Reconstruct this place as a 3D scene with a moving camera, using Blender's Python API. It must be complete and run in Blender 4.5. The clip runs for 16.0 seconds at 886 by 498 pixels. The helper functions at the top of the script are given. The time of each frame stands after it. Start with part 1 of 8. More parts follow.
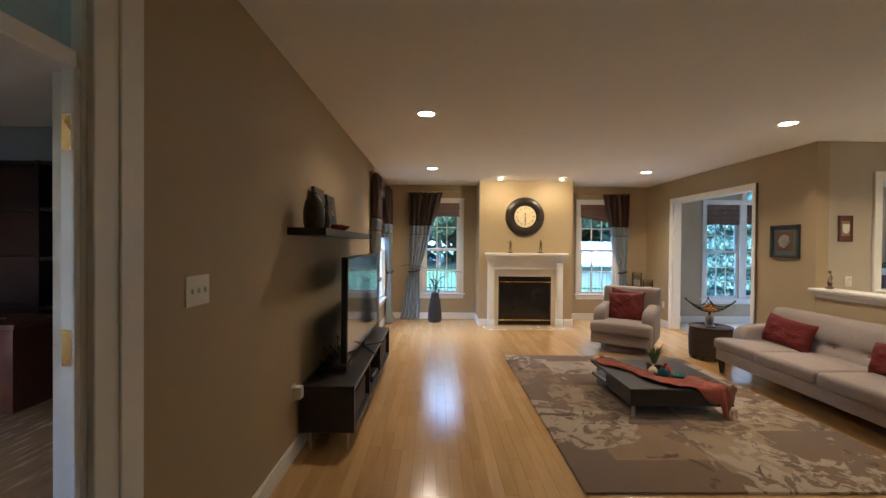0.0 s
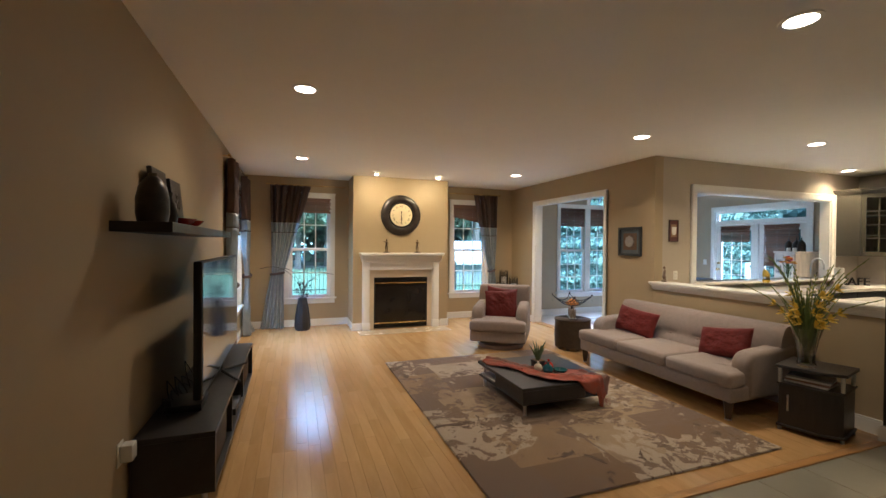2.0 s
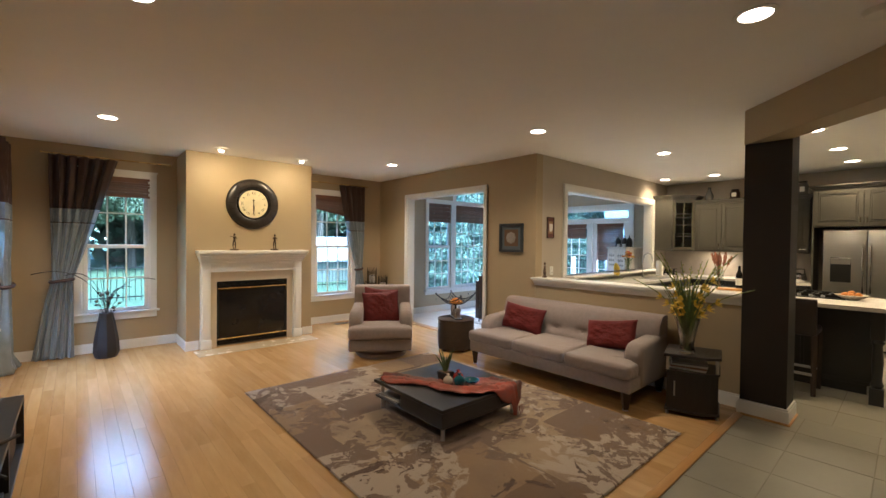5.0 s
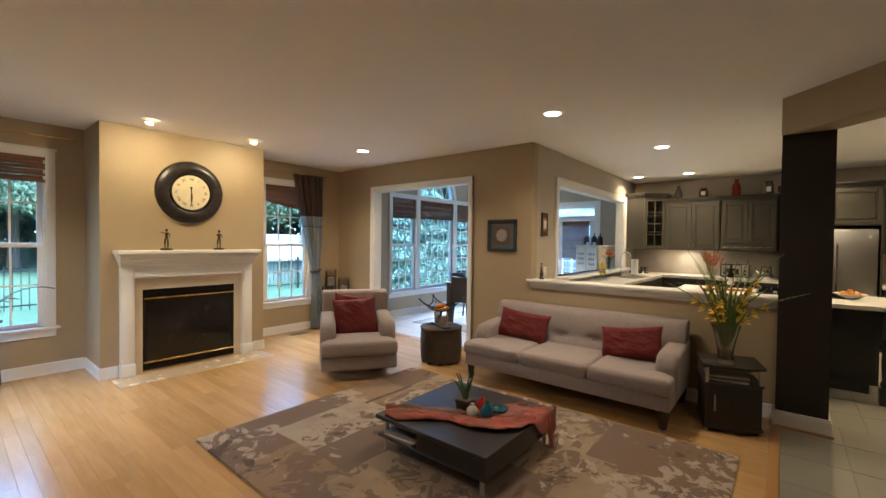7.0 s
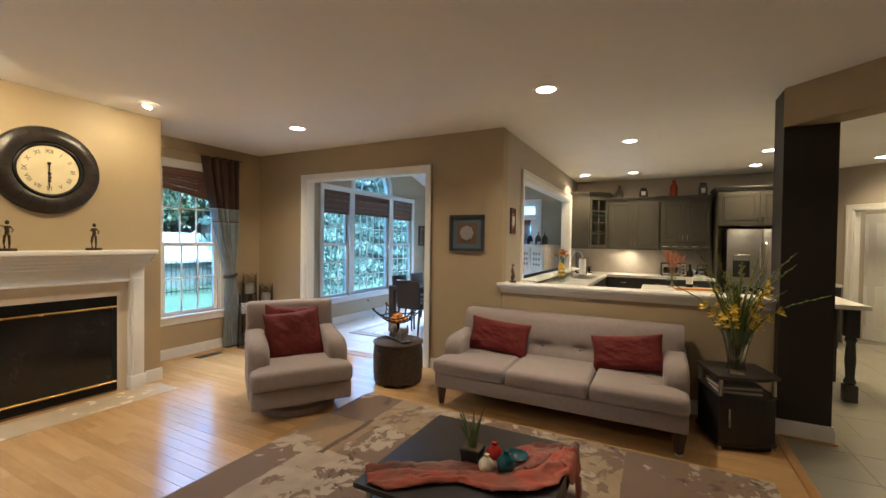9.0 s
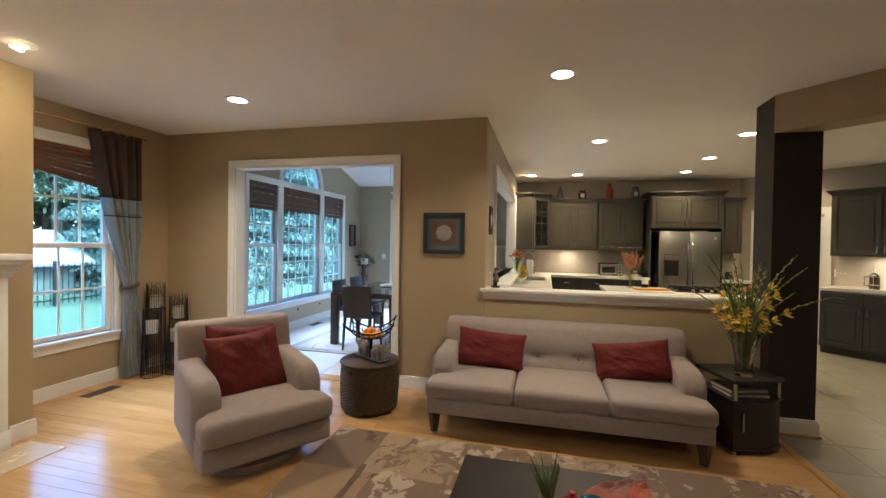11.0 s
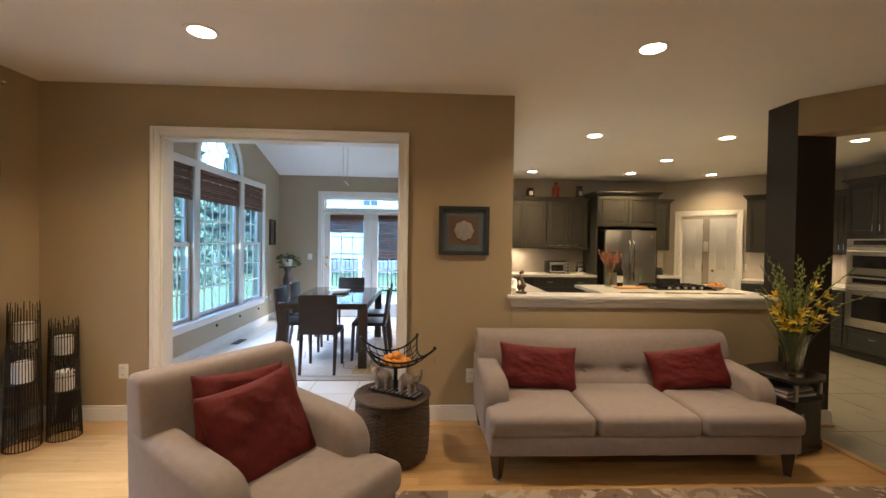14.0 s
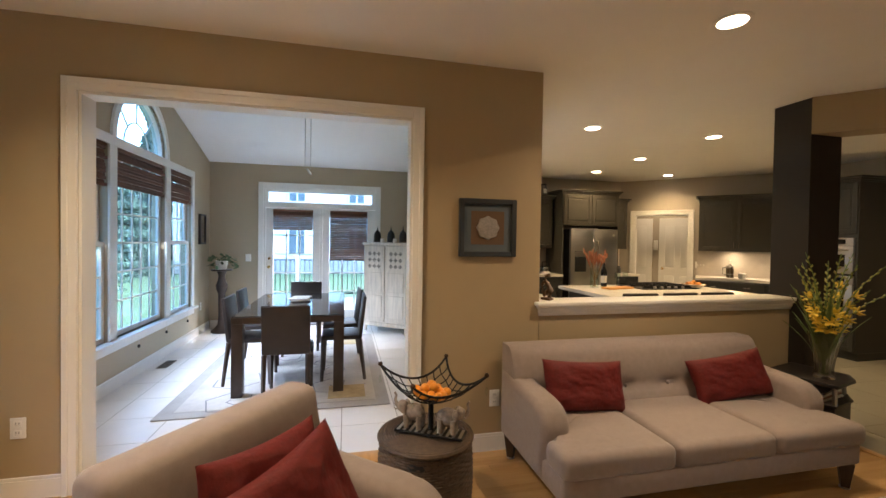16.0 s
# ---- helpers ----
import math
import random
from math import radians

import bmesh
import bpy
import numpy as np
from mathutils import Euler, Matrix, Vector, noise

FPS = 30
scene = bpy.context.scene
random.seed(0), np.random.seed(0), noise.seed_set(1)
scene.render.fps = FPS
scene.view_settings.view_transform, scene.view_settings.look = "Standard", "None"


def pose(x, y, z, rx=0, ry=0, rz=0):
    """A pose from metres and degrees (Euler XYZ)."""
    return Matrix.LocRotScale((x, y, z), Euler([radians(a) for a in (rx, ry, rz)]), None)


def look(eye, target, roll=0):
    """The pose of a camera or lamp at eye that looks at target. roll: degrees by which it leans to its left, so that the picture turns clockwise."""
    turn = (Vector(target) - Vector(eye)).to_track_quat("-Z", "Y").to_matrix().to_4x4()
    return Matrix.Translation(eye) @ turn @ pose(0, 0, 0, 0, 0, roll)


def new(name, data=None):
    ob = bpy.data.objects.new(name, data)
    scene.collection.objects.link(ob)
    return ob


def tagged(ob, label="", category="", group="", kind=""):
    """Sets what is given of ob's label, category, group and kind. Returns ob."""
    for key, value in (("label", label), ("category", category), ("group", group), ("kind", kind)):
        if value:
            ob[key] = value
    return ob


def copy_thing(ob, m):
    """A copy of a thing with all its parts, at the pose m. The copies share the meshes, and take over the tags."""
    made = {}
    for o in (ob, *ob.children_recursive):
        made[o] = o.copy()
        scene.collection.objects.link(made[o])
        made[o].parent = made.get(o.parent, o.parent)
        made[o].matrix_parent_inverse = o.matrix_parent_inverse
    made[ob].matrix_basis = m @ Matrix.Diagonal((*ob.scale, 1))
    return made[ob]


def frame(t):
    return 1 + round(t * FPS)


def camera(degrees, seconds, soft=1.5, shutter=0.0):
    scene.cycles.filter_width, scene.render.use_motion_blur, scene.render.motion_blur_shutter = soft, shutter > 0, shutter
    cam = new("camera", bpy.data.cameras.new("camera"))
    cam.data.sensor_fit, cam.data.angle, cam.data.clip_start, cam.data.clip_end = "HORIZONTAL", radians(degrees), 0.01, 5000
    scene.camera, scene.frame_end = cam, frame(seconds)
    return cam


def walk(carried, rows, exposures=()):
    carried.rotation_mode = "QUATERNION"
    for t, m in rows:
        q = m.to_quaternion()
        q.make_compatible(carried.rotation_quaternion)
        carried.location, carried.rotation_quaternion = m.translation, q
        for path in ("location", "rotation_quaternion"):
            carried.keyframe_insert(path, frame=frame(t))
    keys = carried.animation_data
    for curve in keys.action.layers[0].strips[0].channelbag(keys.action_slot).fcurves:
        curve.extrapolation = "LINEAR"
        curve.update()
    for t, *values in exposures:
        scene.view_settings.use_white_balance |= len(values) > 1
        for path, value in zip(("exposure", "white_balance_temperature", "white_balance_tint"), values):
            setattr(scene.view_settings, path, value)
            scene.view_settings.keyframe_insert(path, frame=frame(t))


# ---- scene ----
cam = camera(93.7, 16.0)
PATH = [
    (0, (0.4, 0.325, 1.498), (0.427, 2.325, 1.476), 0.5),
    (0.5, (0.347, 0.445, 1.499), (0.541, 2.436, 1.479), 0.5),
    (1, (0.269, 0.549, 1.497), (0.637, 2.515, 1.48), 0.6),
    (1.5, (0.235, 0.627, 1.493), (0.757, 2.558, 1.475), 0.6),
    (2, (0.214, 0.751, 1.504), (0.89, 2.634, 1.483), 0.5),
    (2.5, (0.192, 0.848, 1.505), (1.012, 2.672, 1.483), 0.6),
    (3, (0.157, 0.955, 1.509), (1.109, 2.713, 1.488), 0.6),
    (3.5, (0.101, 1.086, 1.514), (1.183, 2.768, 1.492), 0.6),
    (4, (0.069, 1.232, 1.502), (1.257, 2.841, 1.477), 0.6),
    (6.5, (0.083, 2.335, 1.5), (1.564, 3.679, 1.459), 0.7),
    (7, (0.115, 2.582, 1.495), (1.66, 3.851, 1.455), 0.7),
    (7.5, (0.194, 2.803, 1.496), (1.803, 3.991, 1.454), 0.6),
    (8, (0.272, 3.022, 1.502), (1.941, 4.124, 1.459), 0.7),
    (8.5, (0.359, 3.236, 1.483), (2.08, 4.254, 1.447), 0.8),
    (9, (0.449, 3.453, 1.471), (2.223, 4.375, 1.436), 0.8),
    (9.5, (0.511, 3.688, 1.476), (2.335, 4.509, 1.441), 0.9),
    (10, (0.561, 3.92, 1.479), (2.431, 4.627, 1.444), 0.9),
    (12.5, (0.887, 5.02, 1.474), (2.879, 5.202, 1.443), 1.0),
    (13, (0.987, 5.249, 1.477), (2.984, 5.345, 1.44), 1.0),
    (13.5, (1.116, 5.455, 1.48), (3.116, 5.465, 1.443), 1.0),
    (14, (1.232, 5.653, 1.477), (3.23, 5.566, 1.442), 0.9),
    (14.5, (1.389, 5.82, 1.472), (3.38, 5.633, 1.432), 0.8),
    (15, (1.545, 5.994, 1.47), (3.524, 5.713, 1.432), 0.8),
    (15.5, (1.713, 6.161, 1.473), (3.678, 5.788, 1.434), 0.8),
    (16, (1.893, 6.296, 1.472), (3.84, 5.839, 1.435), 0.9),
]
walk(cam, [(t, look(eye, target, roll)) for t, eye, target, roll in PATH], [(0, 4.4, 5350, 15), (8, 4.27, 5480, 14), (10, 4.25, 5380, 12), (13, 4.24, 5780, 16), (16, 4.22, 6350, 19)])

# ---- world and light ----
world = bpy.data.worlds.new("sky")
scene.world = world
world.use_nodes = True
wn = world.node_tree
sky = wn.nodes.new("ShaderNodeTexSky")
sky.sky_type, sky.sun_disc = "NISHITA", False
sky.sun_elevation, sky.sun_rotation = radians(42), radians(200)
sky.air_density, sky.dust_density, sky.ozone_density = 1.0, 1.2, 3.5
wn.links.new(sky.outputs[0], wn.nodes["Background"].inputs[0])
wn.nodes["Background"].inputs[1].default_value = 0.15
sun = new("sun", bpy.data.lights.new("sun", "SUN"))
sun.data.energy, sun.data.angle, sun.data.color = 1.3, radians(40), (1.0, 0.96, 0.9)
sun.matrix_world = look((0, 0, 20), (-6, 17, 0))

WX, EX, NY, CEIL, TH = -0.59, 4.65, 8.70, 2.69, 0.14
WARM = (1.0, 0.79, 0.49)
LIVING_LIGHTS = [(0.29, 4.12, 0.32), (0.31, 6.85, 1.0), (3.75, 4.27, 0.8), (3.75, 6.98, 1.0), (2.69, 2.17, 0.15)]
KITCHEN_LIGHTS = [(5.81, 3.78), (5.75, 2.30), (7.03, 2.23), (8.15, 2.19), (8.19, 3.86), (8.17, 4.64), (8.09, 0.82), (5.7, 0.8)]
LIVING_W, KITCHEN_W, SPOT_W = 1.27, 0.68, 2.0


def down_lamp(x, y, watts, z=CEIL - 0.012, tone=WARM):
    lamp = new("lamp", bpy.data.lights.new("lamp", "AREA"))
    lamp.data.shape, lamp.data.size, lamp.data.energy, lamp.data.color = "DISK", 0.12, watts, tone
    lamp.data.spread = radians(135)
    lamp.matrix_world = pose(x, y, z)


for px, py, share in LIVING_LIGHTS:
    down_lamp(px, py, LIVING_W * share)
for px, py in KITCHEN_LIGHTS:
    down_lamp(px, py, KITCHEN_W, tone=(1.0, 0.73, 0.36))
for px in (1.5, 2.58):
    lamp = new("lamp", bpy.data.lights.new("lamp", "SPOT"))
    lamp.data.energy, lamp.data.color, lamp.data.spot_size, lamp.data.spot_blend, lamp.data.shadow_soft_size = SPOT_W, (1.0, 0.74, 0.36), radians(155), 1.0, 0.03
    lamp.matrix_world = look((px, 7.36, 2.62), (px + (0.12 if px < 2 else -0.12), 8.05, 1.75))
down_lamp(8.80, 0.31, 0.34, tone=(1.0, 0.80, 0.50))
for px, py in ((8.85, 3.95), (7.60, -0.12), (6.95, -0.55)):
    lamp = new("lamp", bpy.data.lights.new("lamp", "AREA"))
    lamp.data.shape, lamp.data.size, lamp.data.energy, lamp.data.color = "DISK", 0.06, 0.16, WARM
    lamp.matrix_world = pose(px, py, 1.36)


def sky_fill_lamp(m, wide, high, watts, spread):
    """An added lamp standing in for the sky's light through a window; m's local -z looks into the room."""
    lamp = new("sky_fill_lamp", bpy.data.lights.new("sky_fill_lamp", "AREA"))
    lamp.data.shape, lamp.data.size, lamp.data.size_y = "RECTANGLE", wide, high
    lamp.data.energy, lamp.data.color, lamp.data.spread = watts, (0.74, 0.87, 1.0), radians(spread)
    lamp.matrix_world = m


# added lamps, turned 50 degrees down from level like skylight, unseen by the camera
sky_fill_lamp(pose(0.52, 8.62, 1.55, -40), 0.7, 1.0, 0.17, 70)
sky_fill_lamp(pose(3.62, 8.62, 1.55, -40), 0.7, 1.0, 0.55, 70)
sky_fill_lamp(pose(-0.52, 7.36, 1.45, 0, -40), 0.6, 1.1, 0.2, 80)
sky_fill_lamp(pose(7.10, 8.30, 1.55, -45), 2.6, 0.7, 3.2, 85)
sky_fill_lamp(pose(9.15, 6.70, 1.35, 0, 40), 0.6, 1.5, 1.2, 70)

# ---- materials ----


def mat(name, color, rough=0.5, metal=0.0, vary=0.12, scale=6.0, bump=0.0, bump_scale=60.0, spec=0.5, stretch=(1, 1, 1), obj_random=0.0, island=0.0, color2=None, detail=4.0, emit=0.0, trans=0.0, sheen=0.0):
    m = bpy.data.materials.new(name)
    m.use_nodes = True
    t = m.node_tree
    b = t.nodes["Principled BSDF"]
    b.inputs["Roughness"].default_value, b.inputs["Metallic"].default_value = rough, metal
    b.inputs["Specular IOR Level"].default_value = spec
    b.inputs["Transmission Weight"].default_value = trans
    if sheen:
        b.inputs["Sheen Weight"].default_value, b.inputs["Sheen Roughness"].default_value = sheen, 0.5
    co = t.nodes.new("ShaderNodeTexCoord")
    mp = t.nodes.new("ShaderNodeMapping")
    mp.inputs["Scale"].default_value = stretch
    t.links.new(co.outputs["Object"], mp.inputs["Vector"])
    n1, n2 = t.nodes.new("ShaderNodeTexNoise"), t.nodes.new("ShaderNodeTexNoise")
    n1.inputs["Scale"].default_value, n1.inputs["Detail"].default_value = scale, detail
    n2.inputs["Scale"].default_value, n2.inputs["Detail"].default_value = scale * 7.3, 3
    for n in (n1, n2):
        t.links.new(mp.outputs[0], n.inputs["Vector"])
    add = t.nodes.new("ShaderNodeMath")
    add.operation = "MULTIPLY_ADD"
    add.inputs[1].default_value = 0.35
    t.links.new(n2.outputs[0], add.inputs[0])
    t.links.new(n1.outputs[0], add.inputs[2])
    fac = add.outputs[0]
    if obj_random or island:
        src = t.nodes.new("ShaderNodeObjectInfo").outputs["Random"] if obj_random else t.nodes.new("ShaderNodeNewGeometry").outputs["Random Per Island"]
        r = t.nodes.new("ShaderNodeMath")
        r.operation = "MULTIPLY_ADD"
        r.inputs[1].default_value = obj_random or island
        t.links.new(src, r.inputs[0])
        t.links.new(fac, r.inputs[2])
        fac = r.outputs[0]
    ramp = t.nodes.new("ShaderNodeMapRange")
    ramp.inputs["From Min"].default_value, ramp.inputs["From Max"].default_value = 0.35, 1.0 + (obj_random or island)
    t.links.new(fac, ramp.inputs["Value"])
    mix = t.nodes.new("ShaderNodeMix")
    mix.data_type = "RGBA"
    lo = color2 or [c * (1 - vary) for c in color]
    hi = color if color2 else [min(1, c * (1 + vary)) for c in color]
    mix.inputs["A"].default_value, mix.inputs["B"].default_value = (*lo, 1), (*hi, 1)
    t.links.new(ramp.outputs[0], mix.inputs["Factor"])
    t.links.new(mix.outputs["Result"], b.inputs["Base Color"])
    rr = t.nodes.new("ShaderNodeMapRange")
    rr.inputs["To Min"].default_value, rr.inputs["To Max"].default_value = max(0.02, rough - 0.06), min(1, rough + 0.08)
    t.links.new(n1.outputs[0], rr.inputs["Value"])
    t.links.new(rr.outputs[0], b.inputs["Roughness"])
    if bump:
        n3 = t.nodes.new("ShaderNodeTexNoise")
        n3.inputs["Scale"].default_value, n3.inputs["Detail"].default_value = bump_scale, 3
        t.links.new(mp.outputs[0], n3.inputs["Vector"])
        bp = t.nodes.new("ShaderNodeBump")
        bp.inputs["Strength"].default_value, bp.inputs["Distance"].default_value = bump, 0.01
        t.links.new(n3.outputs[0], bp.inputs["Height"])
        t.links.new(bp.outputs[0], b.inputs["Normal"])
    if emit:
        b.inputs["Emission Color"].default_value, b.inputs["Emission Strength"].default_value = (*color, 1), emit
    return m


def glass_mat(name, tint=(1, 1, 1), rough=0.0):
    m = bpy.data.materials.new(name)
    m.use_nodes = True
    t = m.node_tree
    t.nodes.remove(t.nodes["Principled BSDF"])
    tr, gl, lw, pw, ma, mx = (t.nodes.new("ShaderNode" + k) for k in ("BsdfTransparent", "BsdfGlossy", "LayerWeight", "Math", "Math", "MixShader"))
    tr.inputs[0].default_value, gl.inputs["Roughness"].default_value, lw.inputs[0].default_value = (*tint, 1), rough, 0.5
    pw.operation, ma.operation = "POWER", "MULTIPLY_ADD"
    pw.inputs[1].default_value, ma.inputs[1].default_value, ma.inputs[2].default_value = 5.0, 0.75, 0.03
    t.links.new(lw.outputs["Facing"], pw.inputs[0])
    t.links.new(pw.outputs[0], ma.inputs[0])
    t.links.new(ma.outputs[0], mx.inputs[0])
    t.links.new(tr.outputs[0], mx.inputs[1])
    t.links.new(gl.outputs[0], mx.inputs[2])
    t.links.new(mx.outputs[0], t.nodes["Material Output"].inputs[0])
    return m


WALL = mat("tan wall paint", (0.41, 0.315, 0.185), 0.55, vary=0.04, scale=1.3, bump=0.06, bump_scale=220)
WALL_D = mat("dining wall paint", (0.46, 0.38, 0.26), 0.6, vary=0.04, scale=1.3, bump=0.06, bump_scale=220)
WALL_K = mat("kitchen wall paint", (0.46, 0.40, 0.315), 0.6, vary=0.04, scale=1.3, bump=0.05, bump_scale=220)
CEILM = mat("ceiling paint", (0.86, 0.83, 0.78), 0.85, vary=0.03, scale=1.0, bump=0.08, bump_scale=160)
TRIM = mat("white trim paint", (0.82, 0.80, 0.75), 0.34, vary=0.03, scale=3, bump=0.006, bump_scale=140)
UMBER = mat("dark brown paint", (0.019, 0.013, 0.009), 0.5, vary=0.08, scale=2, bump=0.05, bump_scale=180)
MAPLE = mat("maple boards", (0.63, 0.395, 0.17), 0.17, color2=(0.41, 0.23, 0.082), scale=5, stretch=(4, 0.5, 1), obj_random=0.55, bump=0.025, bump_scale=30, spec=0.5)
MAPLE_S = mat("maple boards far", (0.63, 0.395, 0.17), 0.17, color2=(0.41, 0.23, 0.082), scale=5, stretch=(4, 0.5, 1), island=0.55, bump=0.025, bump_scale=30, spec=0.5)
THRESH = mat("maple threshold", (0.50, 0.27, 0.09), 0.3, vary=0.2, scale=6, stretch=(0.5, 5, 1))
SUB = mat("dark joint", (0.16, 0.095, 0.04), 0.8)
GROUT = mat("grey grout", (0.29, 0.265, 0.21), 0.9, vary=0.1, scale=20)
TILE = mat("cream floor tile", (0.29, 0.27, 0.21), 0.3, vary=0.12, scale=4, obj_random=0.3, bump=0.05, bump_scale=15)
# same tile, paled to put the dining room's daylight into its colour
TILE_DAYLIT = mat("daylit copy of floor tile", (0.74, 0.72, 0.69), 0.3, vary=0.08, scale=4, obj_random=0.3, bump=0.04, bump_scale=15)
BLACKW = mat("black brown wood", (0.022, 0.018, 0.017), 0.38, vary=0.35, scale=8, stretch=(1, 8, 1), bump=0.06, bump_scale=60)
ESPRESSO = mat("espresso wood", (0.045, 0.028, 0.020), 0.35, vary=0.3, scale=8, stretch=(8, 1, 1), bump=0.05, bump_scale=60)
LEATHER = mat("dark leather", (0.035, 0.027, 0.024), 0.42, vary=0.2, scale=9, bump=0.15, bump_scale=120)
STEEL = mat("brushed steel", (0.55, 0.54, 0.52), 0.3, 1.0, vary=0.06, scale=3, stretch=(1, 1, 20), bump=0.02)
CHROME = mat("chrome", (0.72, 0.71, 0.69), 0.15, 1.0, vary=0.03)
BRASS = mat("brass", (0.62, 0.43, 0.16), 0.25, 1.0, vary=0.06)
BLACKM = mat("black metal", (0.018, 0.017, 0.016), 0.45, 0.6, vary=0.2, scale=20)
BRONZE = mat("dark bronze", (0.075, 0.045, 0.026), 0.4, 0.7, vary=0.3, scale=30, bump=0.15, bump_scale=80)
FABRIC = mat("taupe upholstery", (0.31, 0.25, 0.222), 0.95, vary=0.10, scale=26, bump=0.35, bump_scale=420, sheen=0.25, spec=0.2)
RED = mat("burgundy satin", (0.125, 0.012, 0.010), 0.66, spec=0.3, vary=0.25, scale=30, bump=0.35, bump_scale=34, stretch=(1, 1.5, 1))
CABG = mat("grey green cabinet paint", (0.066, 0.060, 0.047), 0.36, vary=0.08, scale=4, bump=0.008, bump_scale=140)
CABD = mat("dark base cabinet paint", (0.035, 0.036, 0.035), 0.36, vary=0.08, scale=4)
COUNTER = mat("white quartz", (0.78, 0.75, 0.69), 0.22, vary=0.05, scale=9)
SPLASH = mat("beige splash tile", (0.50, 0.44, 0.36), 0.35, vary=0.08, scale=9)
SCREEN = mat("tv screen", (0.012, 0.012, 0.013), 0.07, vary=0.02, spec=0.7)
BLACKP = mat("black plastic", (0.014, 0.014, 0.014), 0.4, vary=0.1)
WHITEP = mat("white plastic", (0.78, 0.76, 0.70), 0.35, vary=0.03)
CREAM = mat("cream stone tile", (0.66, 0.57, 0.43), 0.3, vary=0.08, scale=7)
LITE = mat("lamp glass", (1.0, 0.80, 0.55), 0.5, emit=1.3)
# tint put into the glass to darken and cool the bright outdoors behind it
PANE = glass_mat("dimming window pane", (0.72, 0.86, 0.89))
GLASSW = glass_mat("clear glass", (0.93, 0.97, 0.95))
BAMBOO = mat("woven bamboo", (0.16, 0.070, 0.036), 0.6, vary=0.5, scale=3, stretch=(1, 30, 30), obj_random=0.5, bump=0.2, bump_scale=60)
CURT_B = mat("brown curtain", (0.066, 0.036, 0.028), 0.7, vary=0.25, scale=12, bump=0.15, bump_scale=300, sheen=0.08)
CURT_G = mat("blue grey satin curtain", (0.20, 0.235, 0.26), 0.34, vary=0.15, scale=12, bump=0.1, bump_scale=300, sheen=0.4)

# ---- helpers for shapes ----


def bx(bm, x0, x1, y0, y1, z0, z1, bevel=0.0, seg=2, m=None):
    r = bmesh.ops.create_cube(bm, size=1.0, matrix=Matrix.LocRotScale(((x0 + x1) / 2, (y0 + y1) / 2, (z0 + z1) / 2), None, (abs(x1 - x0), abs(y1 - y0), abs(z1 - z0))))
    vs = r["verts"]
    if bevel:
        es = {e for v in vs for e in v.link_edges}
        rb = bmesh.ops.bevel(bm, geom=list(es), offset=bevel, segments=seg, affect="EDGES", profile=0.5)
        vs = list({v for f in rb["faces"] for v in f.verts} | {v for v in vs if v.is_valid})
    if m:
        bmesh.ops.transform(bm, matrix=m, verts=vs)
    return vs


def rod(bm, p, q, r0, r1=None, seg=10):
    p, q = Vector(p), Vector(q)
    d = q - p
    m = Matrix.Translation((p + q) / 2) @ d.to_track_quat("Z", "Y").to_matrix().to_4x4()
    return bmesh.ops.create_cone(bm, cap_ends=True, segments=seg, radius1=r0, radius2=r0 if r1 is None else r1, depth=d.length, matrix=m)["verts"]


def ball(bm, c, r, scale=(1, 1, 1), u=12, v=8, m=None):
    mm = Matrix.Translation(c) @ (m or Matrix()) @ Matrix.Diagonal((*scale, 1))
    return bmesh.ops.create_uvsphere(bm, u_segments=u, v_segments=v, radius=r, matrix=mm)["verts"]


def lathe(bm, prof, seg=24, c=(0, 0, 0), wob=None, caps=True):
    rings = []
    for k, (r, z) in enumerate(prof):
        rings.append([bm.verts.new((c[0] + (r + (wob(k, 2 * math.pi * i / seg) if wob else 0)) * math.cos(2 * math.pi * i / seg), c[1] + (r + (wob(k, 2 * math.pi * i / seg) if wob else 0)) * math.sin(2 * math.pi * i / seg), c[2] + z)) for i in range(seg)])
    for a, b in zip(rings, rings[1:]):
        for i in range(seg):
            bm.faces.new((a[i], a[(i + 1) % seg], b[(i + 1) % seg], b[i]))
    if caps:
        bm.faces.new(list(reversed(rings[0])))
        bm.faces.new(rings[-1])


def tube(bm, pts, r, seg=6, closed=False):
    pts = [Vector(p) for p in pts]
    rs = r if isinstance(r, (list, tuple)) else [r] * len(pts)
    rings = []
    n = len(pts)
    for i, p in enumerate(pts):
        a, b = (pts[i - 1] if i or closed else p), (pts[(i + 1) % n] if i < n - 1 or closed else p)
        q = (b - a).to_track_quat("Z", "Y")
        rings.append([bm.verts.new(p + q @ Vector((rs[i] * math.cos(2 * math.pi * k / seg), rs[i] * math.sin(2 * math.pi * k / seg), 0))) for k in range(seg)])
    for i in range(n if closed else n - 1):
        a, b = rings[i], rings[(i + 1) % n]
        for k in range(seg):
            bm.faces.new((a[k], a[(k + 1) % seg], b[(k + 1) % seg], b[k]))
    if not closed:
        bm.faces.new(list(reversed(rings[0])))
        bm.faces.new(rings[-1])


def prism(bm, outline, z0, z1):
    lo, hi = [bm.verts.new((x, y, z0)) for x, y in outline], [bm.verts.new((x, y, z1)) for x, y in outline]
    bm.faces.new(list(reversed(lo)))
    bm.faces.new(hi)
    n = len(outline)
    for i in range(n):
        bm.faces.new((lo[i], lo[(i + 1) % n], hi[(i + 1) % n], hi[i]))


